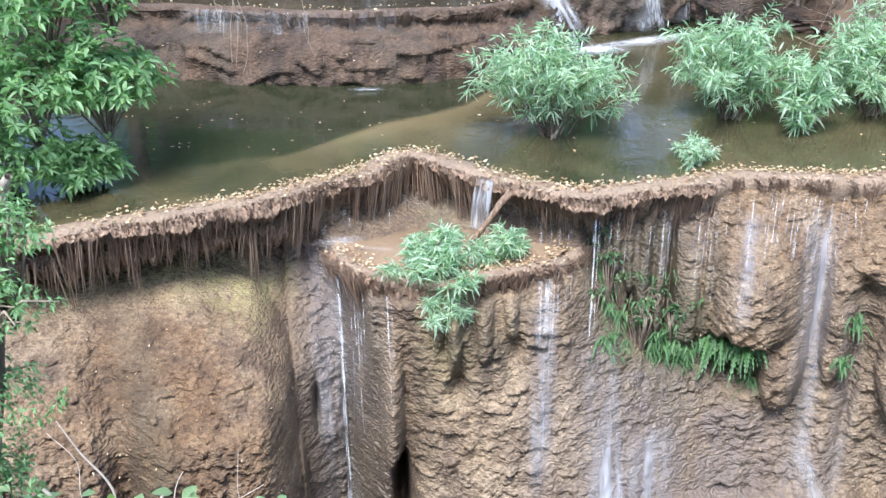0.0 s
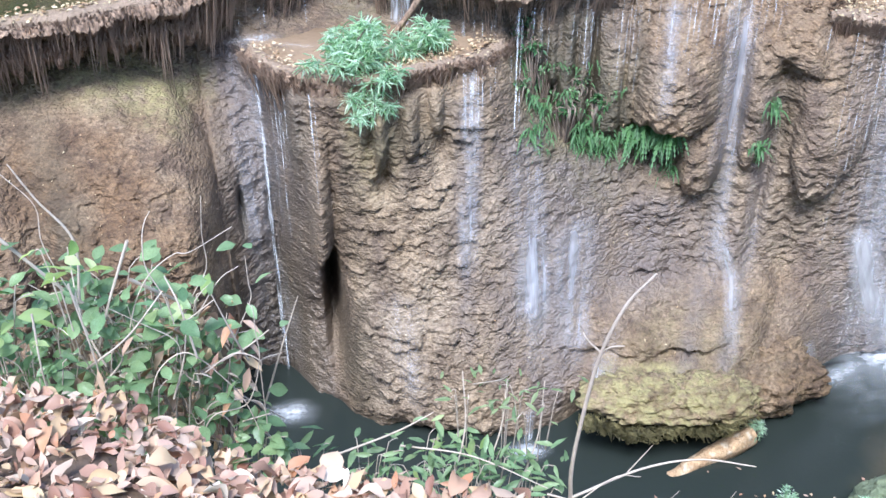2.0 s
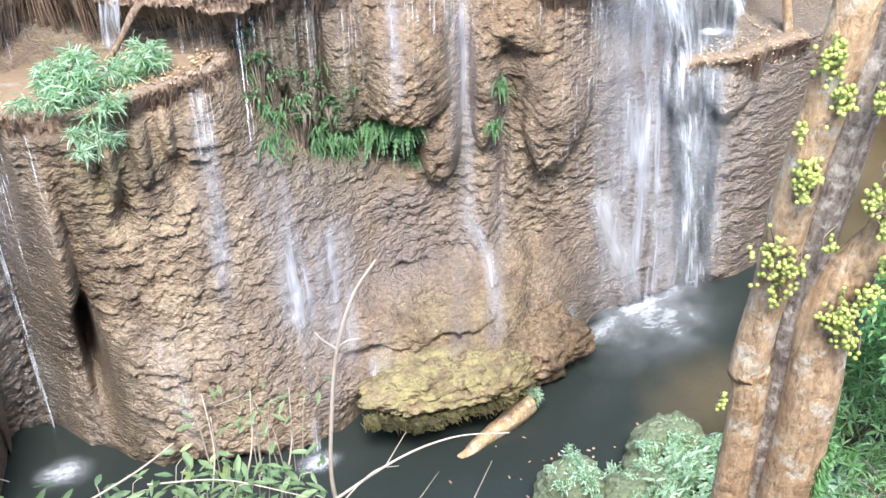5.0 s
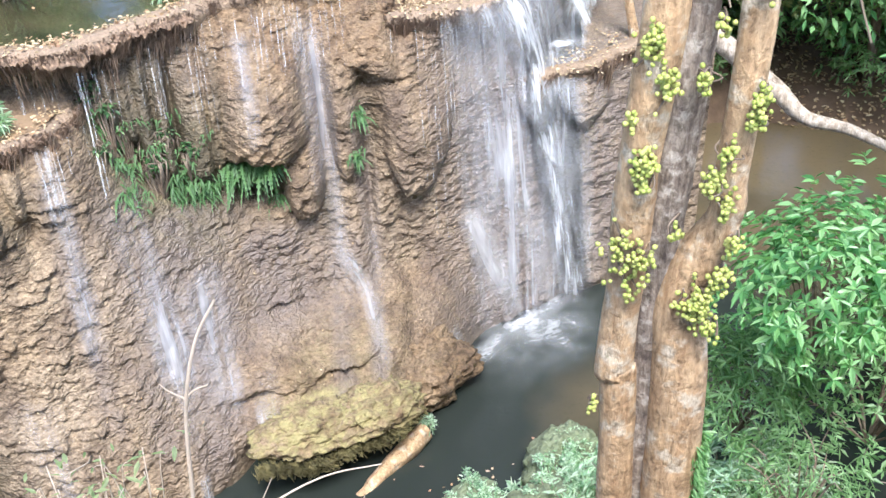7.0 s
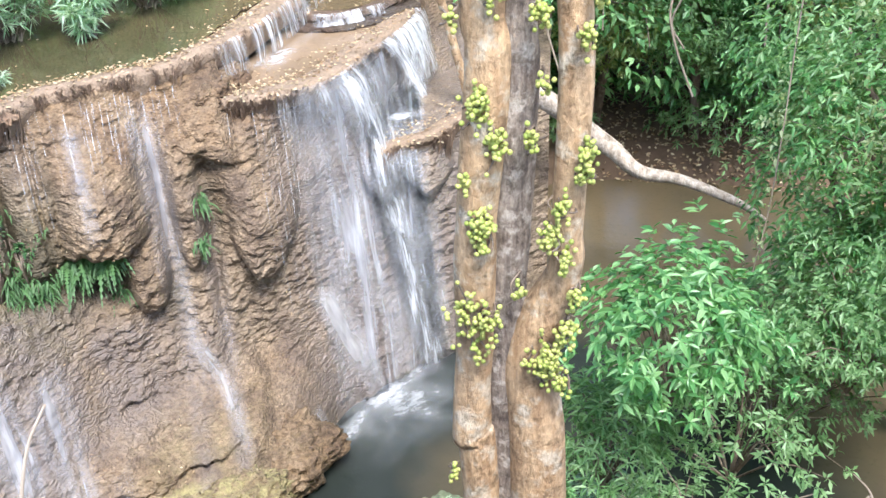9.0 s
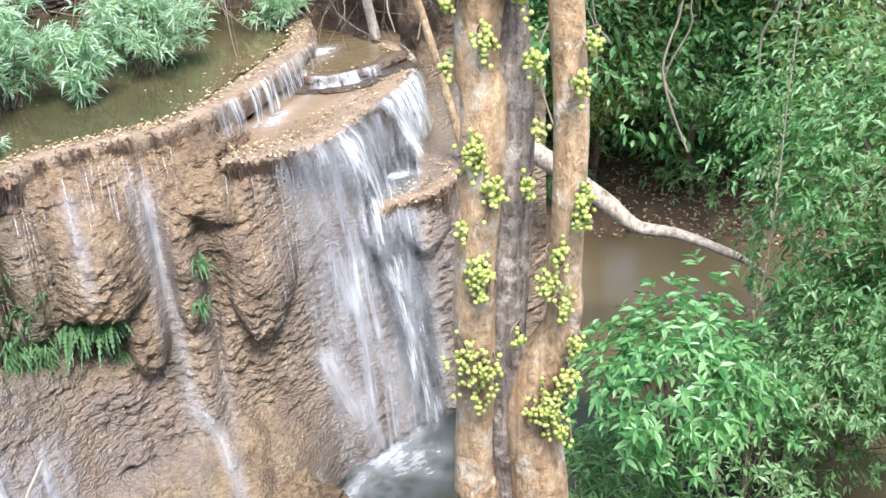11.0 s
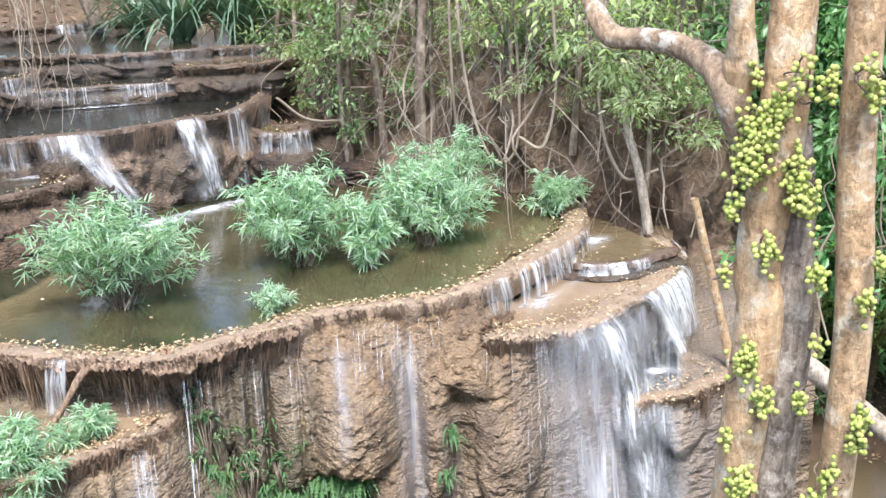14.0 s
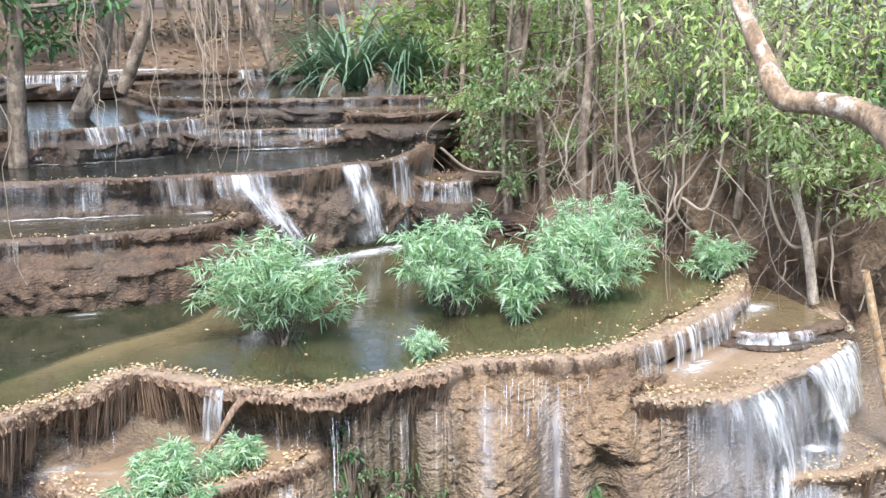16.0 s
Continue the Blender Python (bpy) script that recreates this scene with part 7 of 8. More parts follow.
for k, (x, y, z, r) in enumerate([(-4.3, 10.0, 5.0, 0.85), (-3.7, 10.3, 5.0, 0.7), (-4.2, 10.4, 5.8, 0.9), (-4.7, 9.8, 4.3, 0.8), (-3.95, 10.0, 4.25, 0.4), (-5.6, 10.4, 5.4, 1.2), (-5.2, 9.0, 4.2, 0.8), (-3.6, 10.6, 6.0, 0.7)]):
    shrub("pool_side_shrub", (x, y, z), r, 260, 0.125, "leafy green shrub overhanging the pool's edge", 640 + k, M_RIVERLEAF, group="pool side shrubs")
for k, (x, y, z, r) in enumerate([(-2.4, 4.5, 5.75, 0.36), (-2.5, 4.4, 5.2, 0.36), (-2.55, 4.4, 4.7, 0.36), (-2.35, 4.7, 6.05, 0.28)]):
    shrub("near_branch", (x, y, z), r, 190, 0.05, "soft blue-green branches close to the viewpoint", 660 + k, M_RIVERLEAF, 0.36, group="near branches", upright=0.2)
for k, (a, d, z, r) in enumerate([(62.5, 10.0, 3.4, 1.3), (65, 9.5, 2.2, 1.3), (57.5, 13.0, 5.6, 1.2), (61.5, 11.5, 5.2, 1.5), (66, 10.5, 4.6, 1.6)]):
    shrub("river_side_shrub", tuple(pol(a, d, z)), r, 620, 0.085, "fine-leaved green shrub leaning over the river", 680 + k, (M_PALE, M_RIVERLEAF)[k % 2], 0.42, group="river side shrubs", upright=0.1)
thing("pale_stump", "bleached dead branch among the shrubs", "dead branch",
      data=mesh_np("pale_stump", *tube(spline([(-2.46, 4.9, 5.9), (-2.38, 4.9, 6.2), (-2.3, 4.85, 6.33)], 20), np.linspace(0.05, 0.02, 20), 8, 0.2, 671), M_DEAD))


def fern(a, z, size, n, label, seed, hang=0.6):
    """A tuft of fronds rooted on the wall, hanging outward."""
    rng = np.random.default_rng(seed)
    d = float(wall_at(a, z))
    c = pol(a, d - 0.02, z)
    inward = -c / np.linalg.norm(c[:2]) * np.array([1, 1, 0])
    root = thing("fern", label, "fern", group="wall ferns")
    for k in range(n):
        dr = inward * rng.uniform(0.4, 1.2) + rng.normal(0, 0.5, 3) * np.array([1, 1, 0.4]) + np.array([0, 0, rng.uniform(-0.2, 0.6)])
        t = np.linspace(0, 1, 19)[:, None]
        L = size * rng.uniform(0.6, 1.1)
        spine = c + rng.normal(0, 0.05, 3) + dr * L * t - np.array([0, 0, hang * L]) * t ** 2
        sd = np.cross(dr, [0, 0, 1])
        sd /= np.linalg.norm(sd) + 1e-6
        tooth = np.where(np.arange(19) % 2, 1.0, 0.18)[:, None] * L * 0.22 * (1.08 - t) * np.clip(t * 6, 0.1, 1)
        sag = np.array([0, 0, -0.3]) * tooth
        v, f = np.stack([spine - sd * tooth + sag, spine, spine + sd * tooth + sag]).reshape(-1, 3), grid_faces(3, 19)
        part("frond", mesh_np("frond", v, f, M_FERN, smooth=False), root)
    return root


rng = np.random.default_rng(1000)
for k, (a, z) in enumerate([(8.0, 3.25), (8.3, 3.0), (8.7, 3.1), (8.6, 2.75), (9.0, 2.85), (11.0, 2.75), (11.3, 2.5), (11.6, 2.65), (11.9, 2.4), (12.6, 2.55), (12.9, 2.4), (13.3, 2.5), (14.9, 2.62), (15.4, 2.62), (15.9, 2.6), (16.4, 2.62), (16.9, 2.62), (15.6, 2.45), (16.6, 2.4), (22.3, 2.5), (22.5, 2.9), (17.2, 2.15)]):
    fern(a, z, 0.12 if k < 12 else 0.24 if k < 19 else 0.13, 34, "green fern tuft hanging on the wet wall", 1000 + k, 1.0)
for k in range(20):
    fern(rng.uniform(9.0, 14), rng.uniform(2.3, 3.3), 0.09, 12, "small fern tuft on the mossy wall", 1040 + k, 0.8)

for k in range(16):
    a = rng.uniform(7.2, 12.6)
    z = float(np.interp(a, [7, 9, 11, 13], [3.35, 3.05, 2.65, 2.45])) + rng.uniform(-0.15, 0.45)
    shrub("wall_plant", tuple(pol(a, float(wall_at(a, z)) - 0.03, z)), rng.uniform(0.08, 0.15), 16, 0.06, "small round-leaved plant rooted in the mossy wall", 1060 + k, (M_RIVERLEAF, M_FERN, M_WEED)[k % 3], 0.5, group="wall plants", upright=-0.2)

# ---- the fig tree ----
FIG = np.array([2.35, 3.0, 3.0])
fig = thing("fig_tree", "tan-barked fig tree with clusters of green figs on its trunks", "tree", at=(1.749, 2.210, 4.308))
fig.scale = (0.73, 0.73, 0.73)


def fig_part(name, pts, radii, mat, seed, label="", n=90, sides=26, wob=0.10):
    c = spline([np.array(p) - FIG for p in pts], n)
    r = np.interp(np.linspace(0, 1, n), np.linspace(0, 1, len(radii)), radii)
    return part(name, mesh_np(name, *tube(c, r, sides, wob, seed), mat), fig, label)


fig_part("trunk", [(2.50, 2.92, 0.2), (2.43, 2.97, 4.33), (2.40, 2.99, 4.75), (2.415, 2.975, 5.16), (2.40, 2.93, 5.8), (2.445, 2.89, 6.5), (2.45, 2.92, 6.7), (2.475, 2.86, 7.3), (2.52, 2.84, 8.6)], [0.10, 0.085, 0.09, 0.08, 0.083, 0.086, 0.086, 0.082, 0.07], M_BARK, 701)
fig_part("trunk", [(2.66, 2.76, 0.2), (2.63, 2.80, 4.34), (2.60, 2.83, 5.16), (2.68, 2.72, 5.6), (2.67, 2.70, 5.82), (2.68, 2.68, 6.4), (2.67, 2.69, 6.74), (2.65, 2.70, 7.3), (2.66, 2.69, 8.6)], [0.14, 0.13, 0.115, 0.07, 0.066, 0.066, 0.062, 0.06, 0.055], M_BARK, 702)
fig_part("trunk", [(2.62, 2.98, 0.2), (2.57, 2.95, 4.3), (2.54, 2.93, 5.2), (2.55, 2.90, 5.9), (2.56, 2.87, 6.4), (2.56, 2.86, 6.9), (2.55, 2.85, 7.2)], [0.10, 0.10, 0.095, 0.085, 0.075, 0.06, 0.03], M_BARK_GREY, 703, "grey rotten snag between the trunks", wob=0.3)
fig_part("branch", [(2.465, 2.931, 6.965), (2.393, 2.926, 7.109), (2.338, 2.932, 7.237), (2.318, 2.948, 7.314), (2.315, 2.988, 7.366), (2.317, 3.075, 7.408), (2.296, 3.215, 7.449), (2.25, 3.345, 7.469), (2.21, 3.456, 7.468), (2.182, 3.51, 7.481), (2.159, 3.547, 7.53), (2.155, 3.608, 7.602), (2.135, 3.678, 7.702), (2.129, 3.797, 7.84), (2.113, 3.921, 8.035)],
         [0.04, 0.055, 0.062, 0.062, 0.058, 0.05, 0.043, 0.041, 0.041, 0.045, 0.042, 0.037, 0.034, 0.031, 0.028], M_BARK_SPOT, 704, "thick bent branch", wob=0.2)
fig_part("branch", [(2.333, 2.936, 7.295), (2.327, 2.915, 7.402), (2.322, 2.906, 7.45), (2.307, 2.892, 7.526), (2.299, 2.886, 7.627), (2.295, 2.89, 7.787), (2.288, 2.895, 8.011)],
         [0.045, 0.06, 0.053, 0.043, 0.04, 0.038, 0.035], M_BARK, 705, "upright branch")


def fig_fruit(seed, r):
    """One fig: a round fruit a little drawn out to its stalk."""
    nu, nv = 9, 6
    th, ph = np.meshgrid(np.linspace(0, 2 * np.pi, nu), np.linspace(-np.pi / 2, np.pi / 2, nv))
    s = np.stack([np.cos(ph) * np.cos(th), np.cos(ph) * np.sin(th), np.sin(ph)], -1)
    s[..., 2] = np.where(s[..., 2] > 0, s[..., 2] * 1.2, s[..., 2] * 0.9)
    return (s * r).reshape(-1, 3), grid_faces(nv, nu)


def fig_cluster(t_at, spread, n, seed, mat=None, drop=0.4):
    """A bunch of figs on short knobbly stalks from the bark; t_at: its middle."""
    rng = np.random.default_rng(seed)
    c = np.array(t_at) - FIG
    to_eye = np.array([-0.62, -0.75, 0.1])
    side = np.array([0.78, -0.62, 0])
    P = (c + side * (rng.normal(0, 0.42, n) * spread * 1.0)[:, None] + np.array([0, 0, 1.0]) * (rng.normal(0, 0.62, n) * spread * 1.15)[:, None]
         + to_eye * (rng.uniform(-0.01, 0.05, n))[:, None])
    for it in range(14):
        diff = P[:, None] - P[None]
        dist = np.linalg.norm(diff, axis=-1) + np.eye(n)
        push = np.clip(0.0165 - dist, 0, 1)[..., None] * diff / dist[..., None]
        P = P + 0.45 * push.sum(1)
    stalks = []
    for k in range(max(3, n // 4)):
        a = c - to_eye * 0.09 + rng.normal(0, 0.02, 3)
        stalks.append(tube(spline([a, (a + P[k]) / 2 + rng.normal(0, 0.02, 3), P[k]], 7), np.linspace(0.005, 0.003, 7), 5))
    bunch = part("fig_cluster", mesh_np("fig_cluster", *join(stalks), M_BARK_FOREST), fig, "bunch of figs on thin brown stalks")
    for p in P:
        s = rng.uniform(0.8, 1.1)
        part("fig", RIPE_MESH if mat else FIG_MESH, bunch, place=Matrix.LocRotScale(Vector(p), Euler(rng.uniform(-0.9, 0.9, 3)), (s, s, s)))


FIG_MESH = mesh_np("fig", *fig_fruit(0, 0.0112), M_FIG)
RIPE_MESH = mesh_np("fig", *fig_fruit(0, 0.0104), M_RIPE)
NEAR_BARK = np.array([-0.062, -0.075, 0.0])
for k, (x, y, z, s, n) in enumerate([
        (2.42, 2.92, 7.18, 0.11, 62), (2.40, 2.94, 7.08, 0.09, 40), (2.53, 2.84, 7.02, 0.09, 52), (2.56, 2.82, 6.95, 0.06, 24), (2.37, 2.97, 6.93, 0.05, 12), (2.47, 2.88, 7.27, 0.07, 26),
        (2.46, 2.89, 6.78, 0.055, 26), (2.42, 2.92, 6.36, 0.065, 34), (2.47, 2.88, 6.22, 0.06, 26), (2.38, 2.96, 6.06, 0.035, 12), (2.42, 2.92, 5.88, 0.065, 44), (2.42, 2.92, 5.78, 0.03, 10),
        (2.36, 2.97, 5.47, 0.09, 30), (2.44, 2.90, 5.45, 0.08, 24), (2.33, 3.03, 4.62, 0.03, 9), (2.42, 2.95, 5.28, 0.05, 9), (2.62, 2.76, 5.24, 0.085, 70), (2.68, 2.71, 5.38, 0.06, 26), (2.67, 2.72, 5.14, 0.05, 16),
        (2.74, 2.64, 6.76, 0.04, 14), (2.71, 2.67, 6.62, 0.04, 16), (2.58, 2.78, 6.70, 0.05, 18), (2.60, 2.77, 6.45, 0.03, 8), (2.57, 2.80, 6.24, 0.045, 16), (2.72, 2.66, 6.18, 0.05, 20), (2.71, 2.67, 6.08, 0.05, 22),
        (2.65, 2.72, 5.95, 0.05, 18), (2.62, 2.75, 5.82, 0.055, 26), (2.67, 2.71, 5.72, 0.05, 20), (2.53, 2.83, 5.6, 0.04, 8), (2.70, 2.68, 5.55, 0.04, 14), (2.69, 2.69, 7.32, 0.05, 18), (2.36, 2.98, 6.68, 0.03, 7)]):
    fig_cluster(np.array([x, y, z]) + NEAR_BARK, s * (0.72 if k < 6 else 0.85), int(n * (2.1 if k < 6 else 1.75)), 1100 + k)
for k, (x, y, z, s, n) in enumerate([(2.434, 2.746, 7.366, 0.055, 28), (2.518, 2.696, 7.358, 0.045, 24), (2.554, 2.577, 7.405, 0.045, 18), (2.342, 2.851, 7.385, 0.03, 9), (2.314, 3.077, 7.381, 0.035, 11)]):
    fig_cluster((x, y, z), s, n, 1140 + k)
fig_cluster((2.44, 3.0, 7.36), 0.05, 14, 1150, M_RIPE)
fig_cluster((2.40, 3.1, 7.2), 0.04, 12, 1151)
rng = np.random.default_rng(1160)
# the fig's own pale leaves round its bent branch
P, Dn = [], []
for k in range(120):
    c = pol(rng.uniform(24, 38), rng.uniform(5.5, 8.0), rng.uniform(7.35, 9.0)) - FIG
    m = 16
    P.append(c + rng.normal(0, 0.13, (m, 3)))
    Dn.append(unit(rng, m) * np.array([1, 1, 0.5]) - np.array([0, 0, 0.4]))
P, Dn = np.concatenate(P), np.concatenate(Dn)
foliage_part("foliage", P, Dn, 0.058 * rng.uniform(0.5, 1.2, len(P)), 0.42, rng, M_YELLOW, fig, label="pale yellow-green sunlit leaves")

# green moss on the shaded side of the fig's foot
m_n = 5200
zz = 2.2 + 2.2 * rng.uniform(0, 1, m_n) ** 0.8
th = rng.uniform(-1.5, 1.1, m_n)
rad = np.interp(zz, [2.0, 4.34], [0.138, 0.128]) + rng.uniform(0, 0.016, m_n)
cx, cy = np.interp(zz, [0.2, 4.34], [2.66, 2.63]), np.interp(zz, [0.2, 4.34], [2.76, 2.80])
nrm = np.stack([np.cos(th), np.sin(th), np.zeros(m_n)], -1)
P = np.stack([cx, cy, zz], -1) + nrm * rad[:, None] - FIG
foliage_part("moss_coat", P, nrm + rng.normal(0, 0.5, (m_n, 3)) - np.array([0, 0, 0.5]), rng.uniform(0.02, 0.05, m_n), 0.3, rng, M_BROAD, fig, hexed=False, label="bright green moss on the bark")

# ---- the near bank: fallen leaves, weeds, dry sticks ----
rng = np.random.default_rng(1200)


def dead_leaf(seed, across=(-1, -0.5, 0, 0.5, 1)):
    """One curled, pointed dead leaf with a raised midrib."""
    r = np.random.default_rng(seed)
    u = np.linspace(0, 1, 6)
    w = 0.5 * np.sin(np.pi * u ** 0.9) ** 0.85 * r.uniform(0.34, 0.62)
    curl, twist = r.uniform(-0.5, 1.1), r.uniform(-0.7, 0.7)
    wave, ph = r.uniform(0.02, 0.06), r.uniform(0, 6)
    rows = []
    for s in across:
        x = u
        y = s * w
        z = curl * (s * w) ** 2 * 3 + 0.14 * np.sin(u * 3) * curl + twist * s * w * u + wave * abs(s) * np.sin(u * 9 + ph + s) + 0.015 * r.normal(size=6)
        rows.append(np.stack([x - 0.5, y, z], -1))
    return np.stack(rows).reshape(-1, 3), grid_faces(len(across), 6)


litter = thing("leaf_litter", "thick drift of pinkish-brown dead leaves on the near bank", "leaf litter")
shapes = [mesh_np("leaf", *dead_leaf(1210 + k), M_LITTER) for k in range(14)]
made = 0
spots = []
while made < 5600:
    a, d = rng.uniform(-42, 26), rng.uniform(0.75, 2.3)
    edge = np.interp(a, [-60, -31.5, -24, -18, -5.7, 8.4, 18.4, 34], [2.6, 2.2, 1.99, 1.68, 1.53, 1.43, 1.31, 1.17])
    if d > edge + 0.12 * rng.uniform(0, 1) or (a > 6 and d > 1.38 - 0.014 * (a - 6)):
        continue
    spots.append((a, d))
    made += 1
joined = []
for k, (a, d) in enumerate(spots):
    z = float(ground_height(np.array(a), np.array(d))) + rng.uniform(0.0, 0.07)
    size = rng.uniform(0.022, 0.072)
    m = Matrix.LocRotScale((d * math.sin(radians(a)), d * math.cos(radians(a)), z), Euler((rng.normal(0, 0.48), rng.normal(0, 0.48), rng.uniform(0, 6.28))), (size, size * rng.uniform(0.7, 1.2), size))
    if k < 300:
        part("leaf", shapes[k % 14], litter, place=m)
    else:
        v, f = dead_leaf(1210 + k % 97, (-1, 0, 1))
        joined.append((v @ np.array(m.to_3x3()).T + np.array(m.translation), f))
v, f = join(joined)
rest = part("leaf_drift", mesh_np("leaf_drift", v, f, M_LITTER), litter)
rest["kind"] = "stuff"


P = np.stack([rng.uniform(-180, 180, 9000), 0.3 + 6.5 * rng.uniform(0, 1, 9000) ** 0.7], -1)
P = P[(np.abs(P[:, 0]) > 50) | (P[:, 1] < 0.8)]
n = len(P)
P = pol(P[:, 0], P[:, 1], ground_height(P[:, 0], P[:, 1]) + 0.03)
v, f = leaves(P, unit(rng, n) * np.array([1, 1, 0.25]), rng.uniform(0.03, 0.09, n), rng.uniform(0.02, 0.045, n), rng, 0.3, 0.0, False)
rest = part("thin_drift", mesh_np("thin_drift", v, f, M_LITTER), litter)
rest["kind"] = "stuff"


def stick(name, pts, r0, r1, label, seed, mat=None, n=40):
    return thing(name, label, "stick", group="dry sticks", data=mesh_np(name, *tube(spline(pts, n), np.linspace(r0, r1, n), 7, 0.25, seed), mat or M_TWIG))


tall = stick("dry_stick", [(0.43, 2.55, 4.62), (0.43, 2.55, 5.02), (0.42, 2.55, 5.23), (0.44, 2.55, 5.51), (0.47, 2.54, 5.77), (0.53, 2.53, 5.98), (0.60, 2.50, 6.12)], 0.010, 0.004, "tall pale dry stem rising from the bank edge", 1301)
for pts in ([(0.47, 2.54, 5.78), (0.43, 2.55, 5.82), (0.41, 2.56, 5.85)], [(0.47, 2.54, 5.78), (0.50, 2.53, 5.81), (0.54, 2.52, 5.82)]):
    part("side_twig", mesh_np("side_twig", *tube(spline(pts, 10), np.linspace(0.004, 0.002, 10), 5), M_TWIG), tall)


def near(t_bearing, dip, d):
    """A place on the near bank by bearing and dip below the level of the eye."""
    return pol(t_bearing, d, 8.03 - d * math.tan(radians(dip))) + np.array([-0.2, 0.02, 0.0])


for k, (pts, r) in enumerate([
        ([near(-5, 46.5, 2.5), near(0, 45.5, 2.5), near(3, 44.5, 2.5)], 0.006),
        ([near(0.5, 46.2, 2.6), near(6, 46.8, 2.5), near(12, 48.2, 2.4)], 0.005),
        ([near(14, 48.5, 2.4), near(19, 46.5, 2.6), near(23, 45.4, 2.7), near(27, 45.0, 2.7)], 0.007),
        ([near(18, 46.8, 2.6), near(19.5, 45.2, 2.6)], 0.004),
        ([near(12, 48.5, 2.4), near(16, 48.8, 2.4), near(20, 48.6, 2.5)], 0.006),
        ([near(14, 49, 2.4), near(17, 47.2, 2.5), near(19, 46.9, 2.5)], 0.004),
        ([near(20, 49, 2.5), near(22, 47.2, 2.5)], 0.003),
        ([near(24, 49.5, 2.5), near(26, 46.5, 2.5)], 0.004),
        ([near(-23.5, 32.0, 2.4), near(-20, 36, 2.4), near(-15, 40, 2.4), near(-8, 44.2, 2.5)], 0.007),
        ([near(-20, 36, 2.4), near(-19.5, 33, 2.4), near(-21, 30.5, 2.4), near(-22, 28.5, 2.4)], 0.006),
        ([near(-16.8, 35.5, 2.3), near(-13, 38, 2.4), near(-10, 42, 2.4)], 0.007),
        ([near(-16.5, 33.5, 2.3), near(-19, 37.5, 2.3), near(-21, 41.5, 2.3)], 0.006),
        ([near(-9.5, 43.5, 2.4), near(-7.5, 40, 2.4), near(-6.3, 37.8, 2.4)], 0.005),
        ([near(-23, 36, 2.2), near(-23.3, 40, 2.2), near(-22, 44, 2.2)], 0.004),
        ([near(-20.5, 35, 2.2), near(-20, 40, 2.2), near(-20.5, 43.5, 2.2)], 0.004),
        ([near(-14, 39, 2.3), near(-11.5, 36.5, 2.3), near(-10, 35.8, 2.3)], 0.003),
        ([near(-26, 36, 2.3), near(-24, 38.2, 2.3), near(-20.5, 39.5, 2.3)], 0.004)]):
    stick("dry_twig", pts, r * 0.7, r * 0.3, "thin dry twig at the edge of the near bank", 1310 + k)


def weed(centre, n, leaf, spread, label, seed, mat, wide=0.6, high=0.3):
    """A low weed: thin stems with broad leaves held out flat."""
    rng = np.random.default_rng(seed)
    root = thing("weed", label, "weed", group="near weeds", at=centre)
    u = np.linspace(0, 1, 8)
    half = 0.5 * wide * np.sin(np.pi * u ** 0.72) ** 0.8
    shape = np.stack([np.stack([u - 0.12 * abs(s) * (u < 0.1), s * half, 0.25 * abs(s) * half - 0.16 * u ** 2 + 0.02 * np.sin(u * 11 + 2 * s)], -1) for s in (-1, -0.5, 0, 0.5, 1)]).reshape(-1, 3)
    f = grid_faces(5, 8)
    mesh = mesh_np("leaf", shape, f, mat)
    stems = []
    for k in range(n):
        p = np.array([rng.normal(0, spread), rng.normal(0, spread * 0.7), rng.uniform(0, high)])
        s = leaf * rng.uniform(0.55, 1.15)
        part("leaf", mesh, root, place=Matrix.LocRotScale(Vector(p), Euler((rng.normal(0, 0.5), rng.uniform(-0.5, 0.5), rng.uniform(0, 6.28))), (s, s, s)))
        if k % 4 == 0:
            stems.append(tube(spline([(p[0] * 0.4, p[1] * 0.4, -0.25), p * 0.7, p], 6), np.linspace(0.0022, 0.0012, 6), 4))
    parts("stem", stems, M_TWIG, root)
    return root


GREEN = "tangled weed with round blue-green leaves"
for k, (a, dip, d, n, sp, hi) in enumerate([(-22, 42, 2.3, 46, 0.13, 0.38), (-17, 41, 2.3, 50, 0.13, 0.38), (-14.5, 40.5, 2.35, 40, 0.10, 0.3), (-19, 44, 2.2, 40, 0.12, 0.3), (-25, 41, 2.3, 40, 0.12, 0.3), (-13.5, 43.5, 2.3, 30, 0.09, 0.2), (-11, 46, 2.15, 22, 0.06, 0.14), (-27, 37, 2.4, 26, 0.12, 0.3), (-20, 38, 2.5, 30, 0.12, 0.2)]):
    weed(tuple(near(a, dip, d)), int(n * 2.0), 0.058, sp, GREEN, 1400 + k, M_WEED, 0.62, hi)
for k, (a, dip, d, n, sp) in enumerate([(1, 47.5, 2.5, 14, 0.09), (6, 47.5, 2.6, 22, 0.11), (9, 48, 2.5, 16, 0.1), (-3, 48.5, 2.4, 10, 0.07), (-6.5, 46.5, 2.5, 9, 0.06), (5, 46.5, 2.7, 12, 0.12)]):
    weed(tuple(near(a, dip, d)), n, 0.075, sp, "small seedling weed with narrow green leaves", 1420 + k, M_WEED if k < 5 else M_YELLOW, 0.32, 0.1)
for k, (a, dip, d, n) in enumerate([(-25.5, 36.5, 2.3, 7), (-20.5, 34.5, 2.3, 8), (-23, 36.5, 2.35, 5), (-14.5, 38, 2.3, 5)]):
    weed(tuple(near(a, dip, d)), n, 0.08, 0.06, "young weed with bright yellow-green leaves", 1440 + k, M_YELLOW, 0.45, 0.08)

rng = np.random.default_rng(1480)
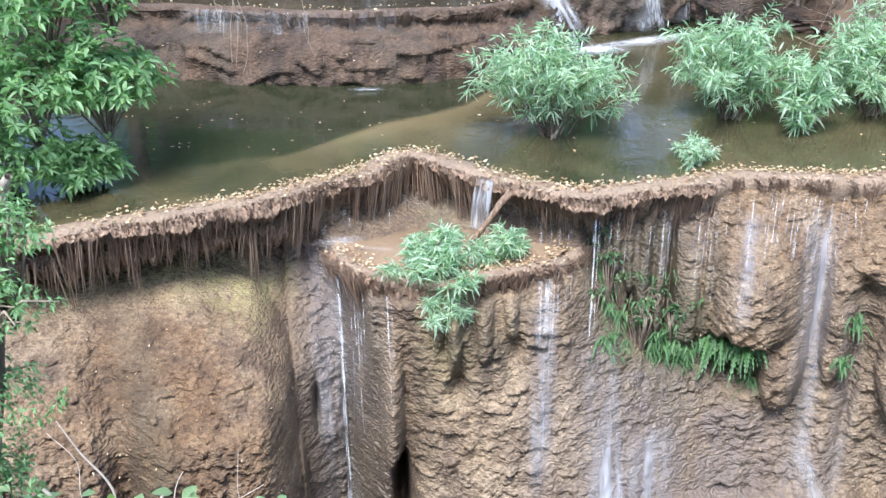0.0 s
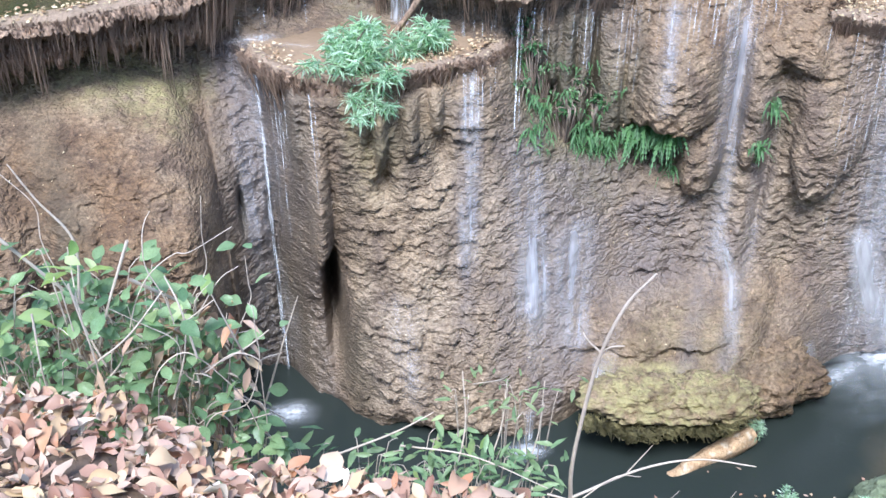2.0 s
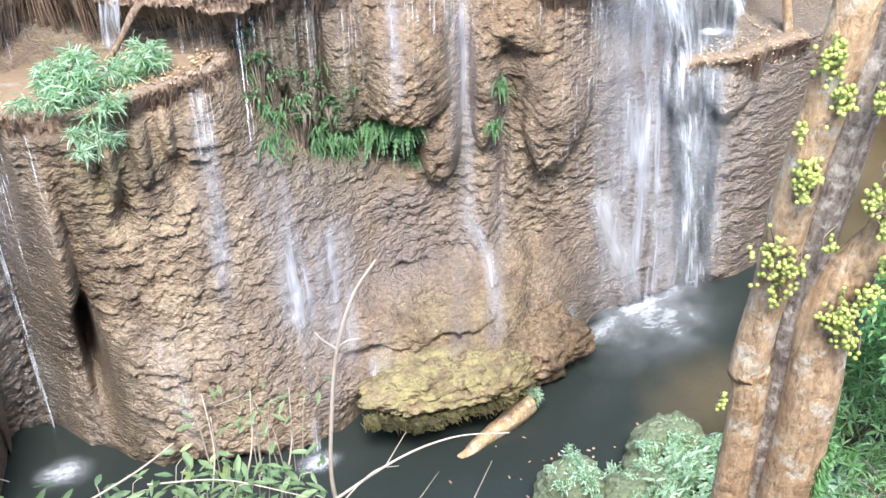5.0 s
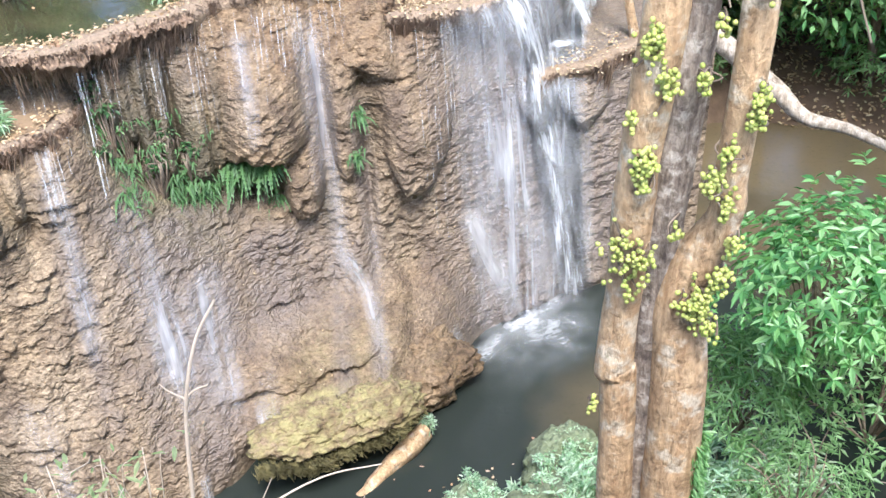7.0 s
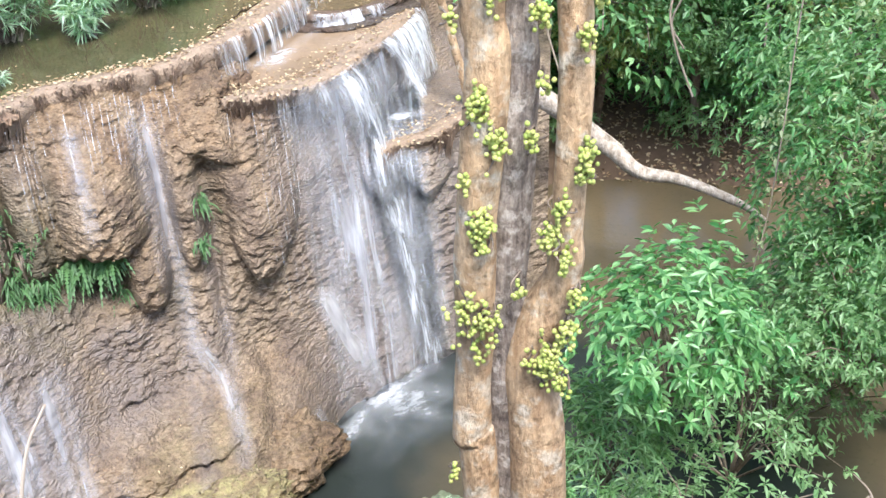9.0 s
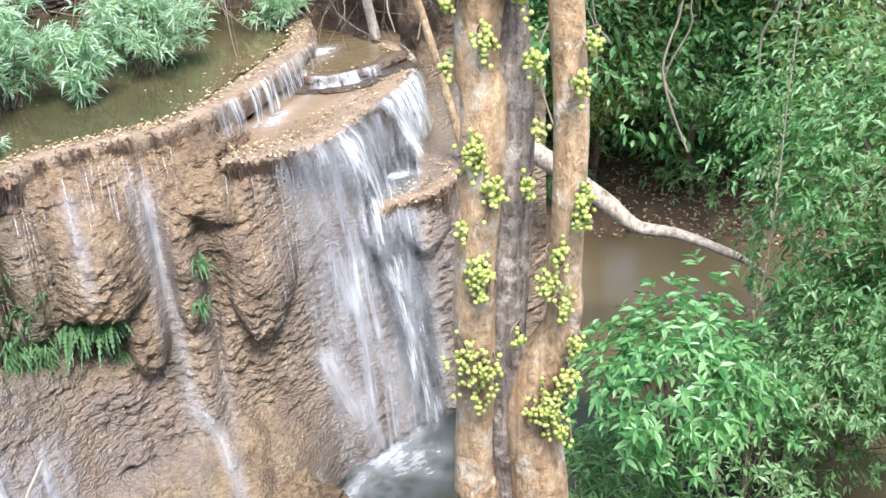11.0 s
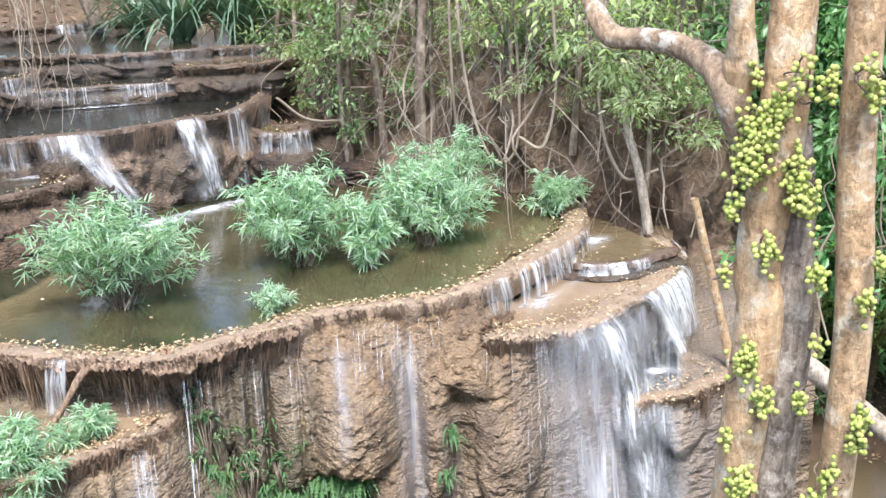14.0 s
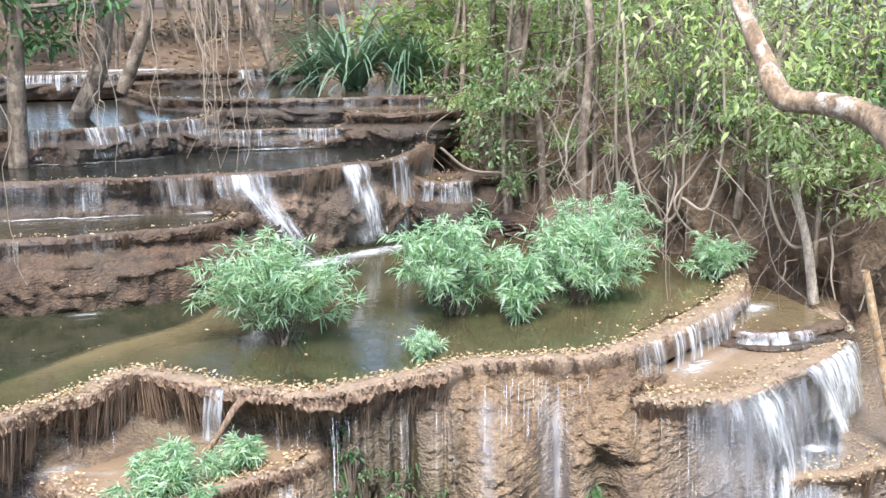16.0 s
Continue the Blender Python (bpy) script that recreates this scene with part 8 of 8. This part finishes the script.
wilt = thing("wilted_leaves", "wilted pinkish-brown leaves hanging in the weeds", "leaves", kind="stuff")
P = np.stack([near(rng.uniform(-21, -10), rng.uniform(37.5, 45), rng.uniform(2.15, 2.4)) for k in range(150)])
v, f = leaves(P, unit(rng, 150) * np.array([1, 1, 0.4]) - np.array([0, 0, 0.8]), rng.uniform(0.03, 0.075, 150), rng.uniform(0.015, 0.03, 150), rng, 0.5, 0.2)
part("foliage", mesh_np("foliage", v, f, M_LITTER), wilt)
for k in range(38):
    a, dip, d = rng.uniform(-25, -9), rng.uniform(39, 46), rng.uniform(2.1, 2.5)
    p = near(a, dip, d)
    q = p + np.array([rng.normal(0, 0.12), rng.normal(0, 0.06), rng.uniform(0.05, 0.32)])
    stick("dry_twig", [p, (p + q) / 2 + rng.normal(0, 0.025, 3), q], 0.0035, 0.0015, "thin dry twig among the near weeds", 1700 + k, n=14)

# floating leaves on the water
rng = np.random.default_rng(1500)
P = np.concatenate([np.stack([rng.normal(3.7, 0.45, 40), rng.normal(6.6, 0.25, 40), np.full(40, 0.015)], -1), np.stack([rng.uniform(-4.5, 7, 120), rng.uniform(10.9, 13, 120), np.full(120, POOL_Z + 0.012)], -1)])
v, f = leaves(P, unit(rng, 160) * np.array([1, 1, 0.02]), rng.uniform(0.025, 0.06, 160), rng.uniform(0.015, 0.03, 160), rng, 0.05, 0.0)
thing("floating_leaves", "pale bits of leaf floating on the water", "leaves", kind="stuff", data=mesh_np("floating_leaves", v, f, M_LITTER))

# bits of leaf stuck to the wet wall
rng = np.random.default_rng(1520)
n = 520
a, z = np.concatenate([rng.uniform(-24, -11, 220), rng.uniform(-3, 18, 200), rng.uniform(18, 28, 100)]), rng.uniform(0.7, 3.2, n)
P = pol(a, wall_at(a, z) - 0.012, z)
v, f = leaves(P, unit(rng, n), rng.uniform(0.015, 0.04, n), rng.uniform(0.008, 0.018, n), rng, 0.3, 0.1)
thing("stuck_leaves", "pale bits of dead leaf stuck to the wet cliff", "leaves", kind="stuff", data=mesh_np("stuck_leaves", v, f, M_CAUGHT))

# curling dry vines through the weeds
for k in range(20):
    a, dip, d = rng.uniform(-25, -11), rng.uniform(40, 46), rng.uniform(2.1, 2.45)
    da, dd = rng.normal(0, 0.8), -rng.uniform(0.8, 2.0)
    pts = []
    for w in range(7):
        pts.append(near(a, dip, d))
        da, dd = da + rng.normal(0, 0.9), dd + rng.normal(0.15, 0.7)
        a, dip = min(a + da, -9.5), dip + dd
    stick("dry_vine", pts, 0.0022, 0.001, "thin curling dry vine among the near weeds", 1540 + k, n=36)
for k, (a, dip, d, n, sp, mat) in enumerate([(-2.5, 47.3, 2.5, 26, 0.10, M_WEED), (7.5, 47.9, 2.5, 34, 0.12, M_WEED), (4.0, 48.0, 2.45, 22, 0.10, M_WEED), (10.5, 48.2, 2.5, 20, 0.09, M_WEED), (8.5, 44.5, 2.7, 16, 0.10, M_PALE), (11.0, 43.8, 2.7, 16, 0.09, M_PALE), (5.5, 43.6, 2.7, 10, 0.08, M_PALE)]):
    weed(tuple(near(a, dip, d)), n, 0.07 if mat == M_WEED else 0.05, sp, "small narrow-leaved plant at the bank's edge" if mat == M_WEED else "thin plant with dry curled pale leaves", 1570 + k, mat, 0.3, 0.1)
for k, (a0, d0, a1, d1) in enumerate([(6.5, 48.5, 8.5, 42.5), (9.5, 48.8, 11.2, 42.6), (4.5, 48.3, 5.2, 42.3), (8.5, 42.5, 6.0, 43.0)]):
    stick("dry_twig", [near(a0, d0, 2.55), near((a0 + a1) / 2 + 0.6, (d0 + d1) / 2, 2.65), near(a1, d1, 2.75)], 0.004, 0.002, "thin dry stem at the bank's edge", 1590 + k)

# dead sticks lying on the earth bank beside the river
for k in range(46):
    a, d = rng.uniform(55, 68), rng.uniform(5.0, 7.6)
    p = pol(a, d, float(ground_height(np.array(a), np.array(d))) + 0.05)
    q = p + np.array([rng.normal(0, 0.35), rng.normal(0, 0.35), rng.uniform(-0.15, 0.25)])
    stick("dead_stick", [p, (p + q) / 2 + rng.normal(0, 0.05, 3), q], 0.012, 0.004, "grey dead stick lying on the earth bank", 1610 + k, M_BANKROOT, n=12)
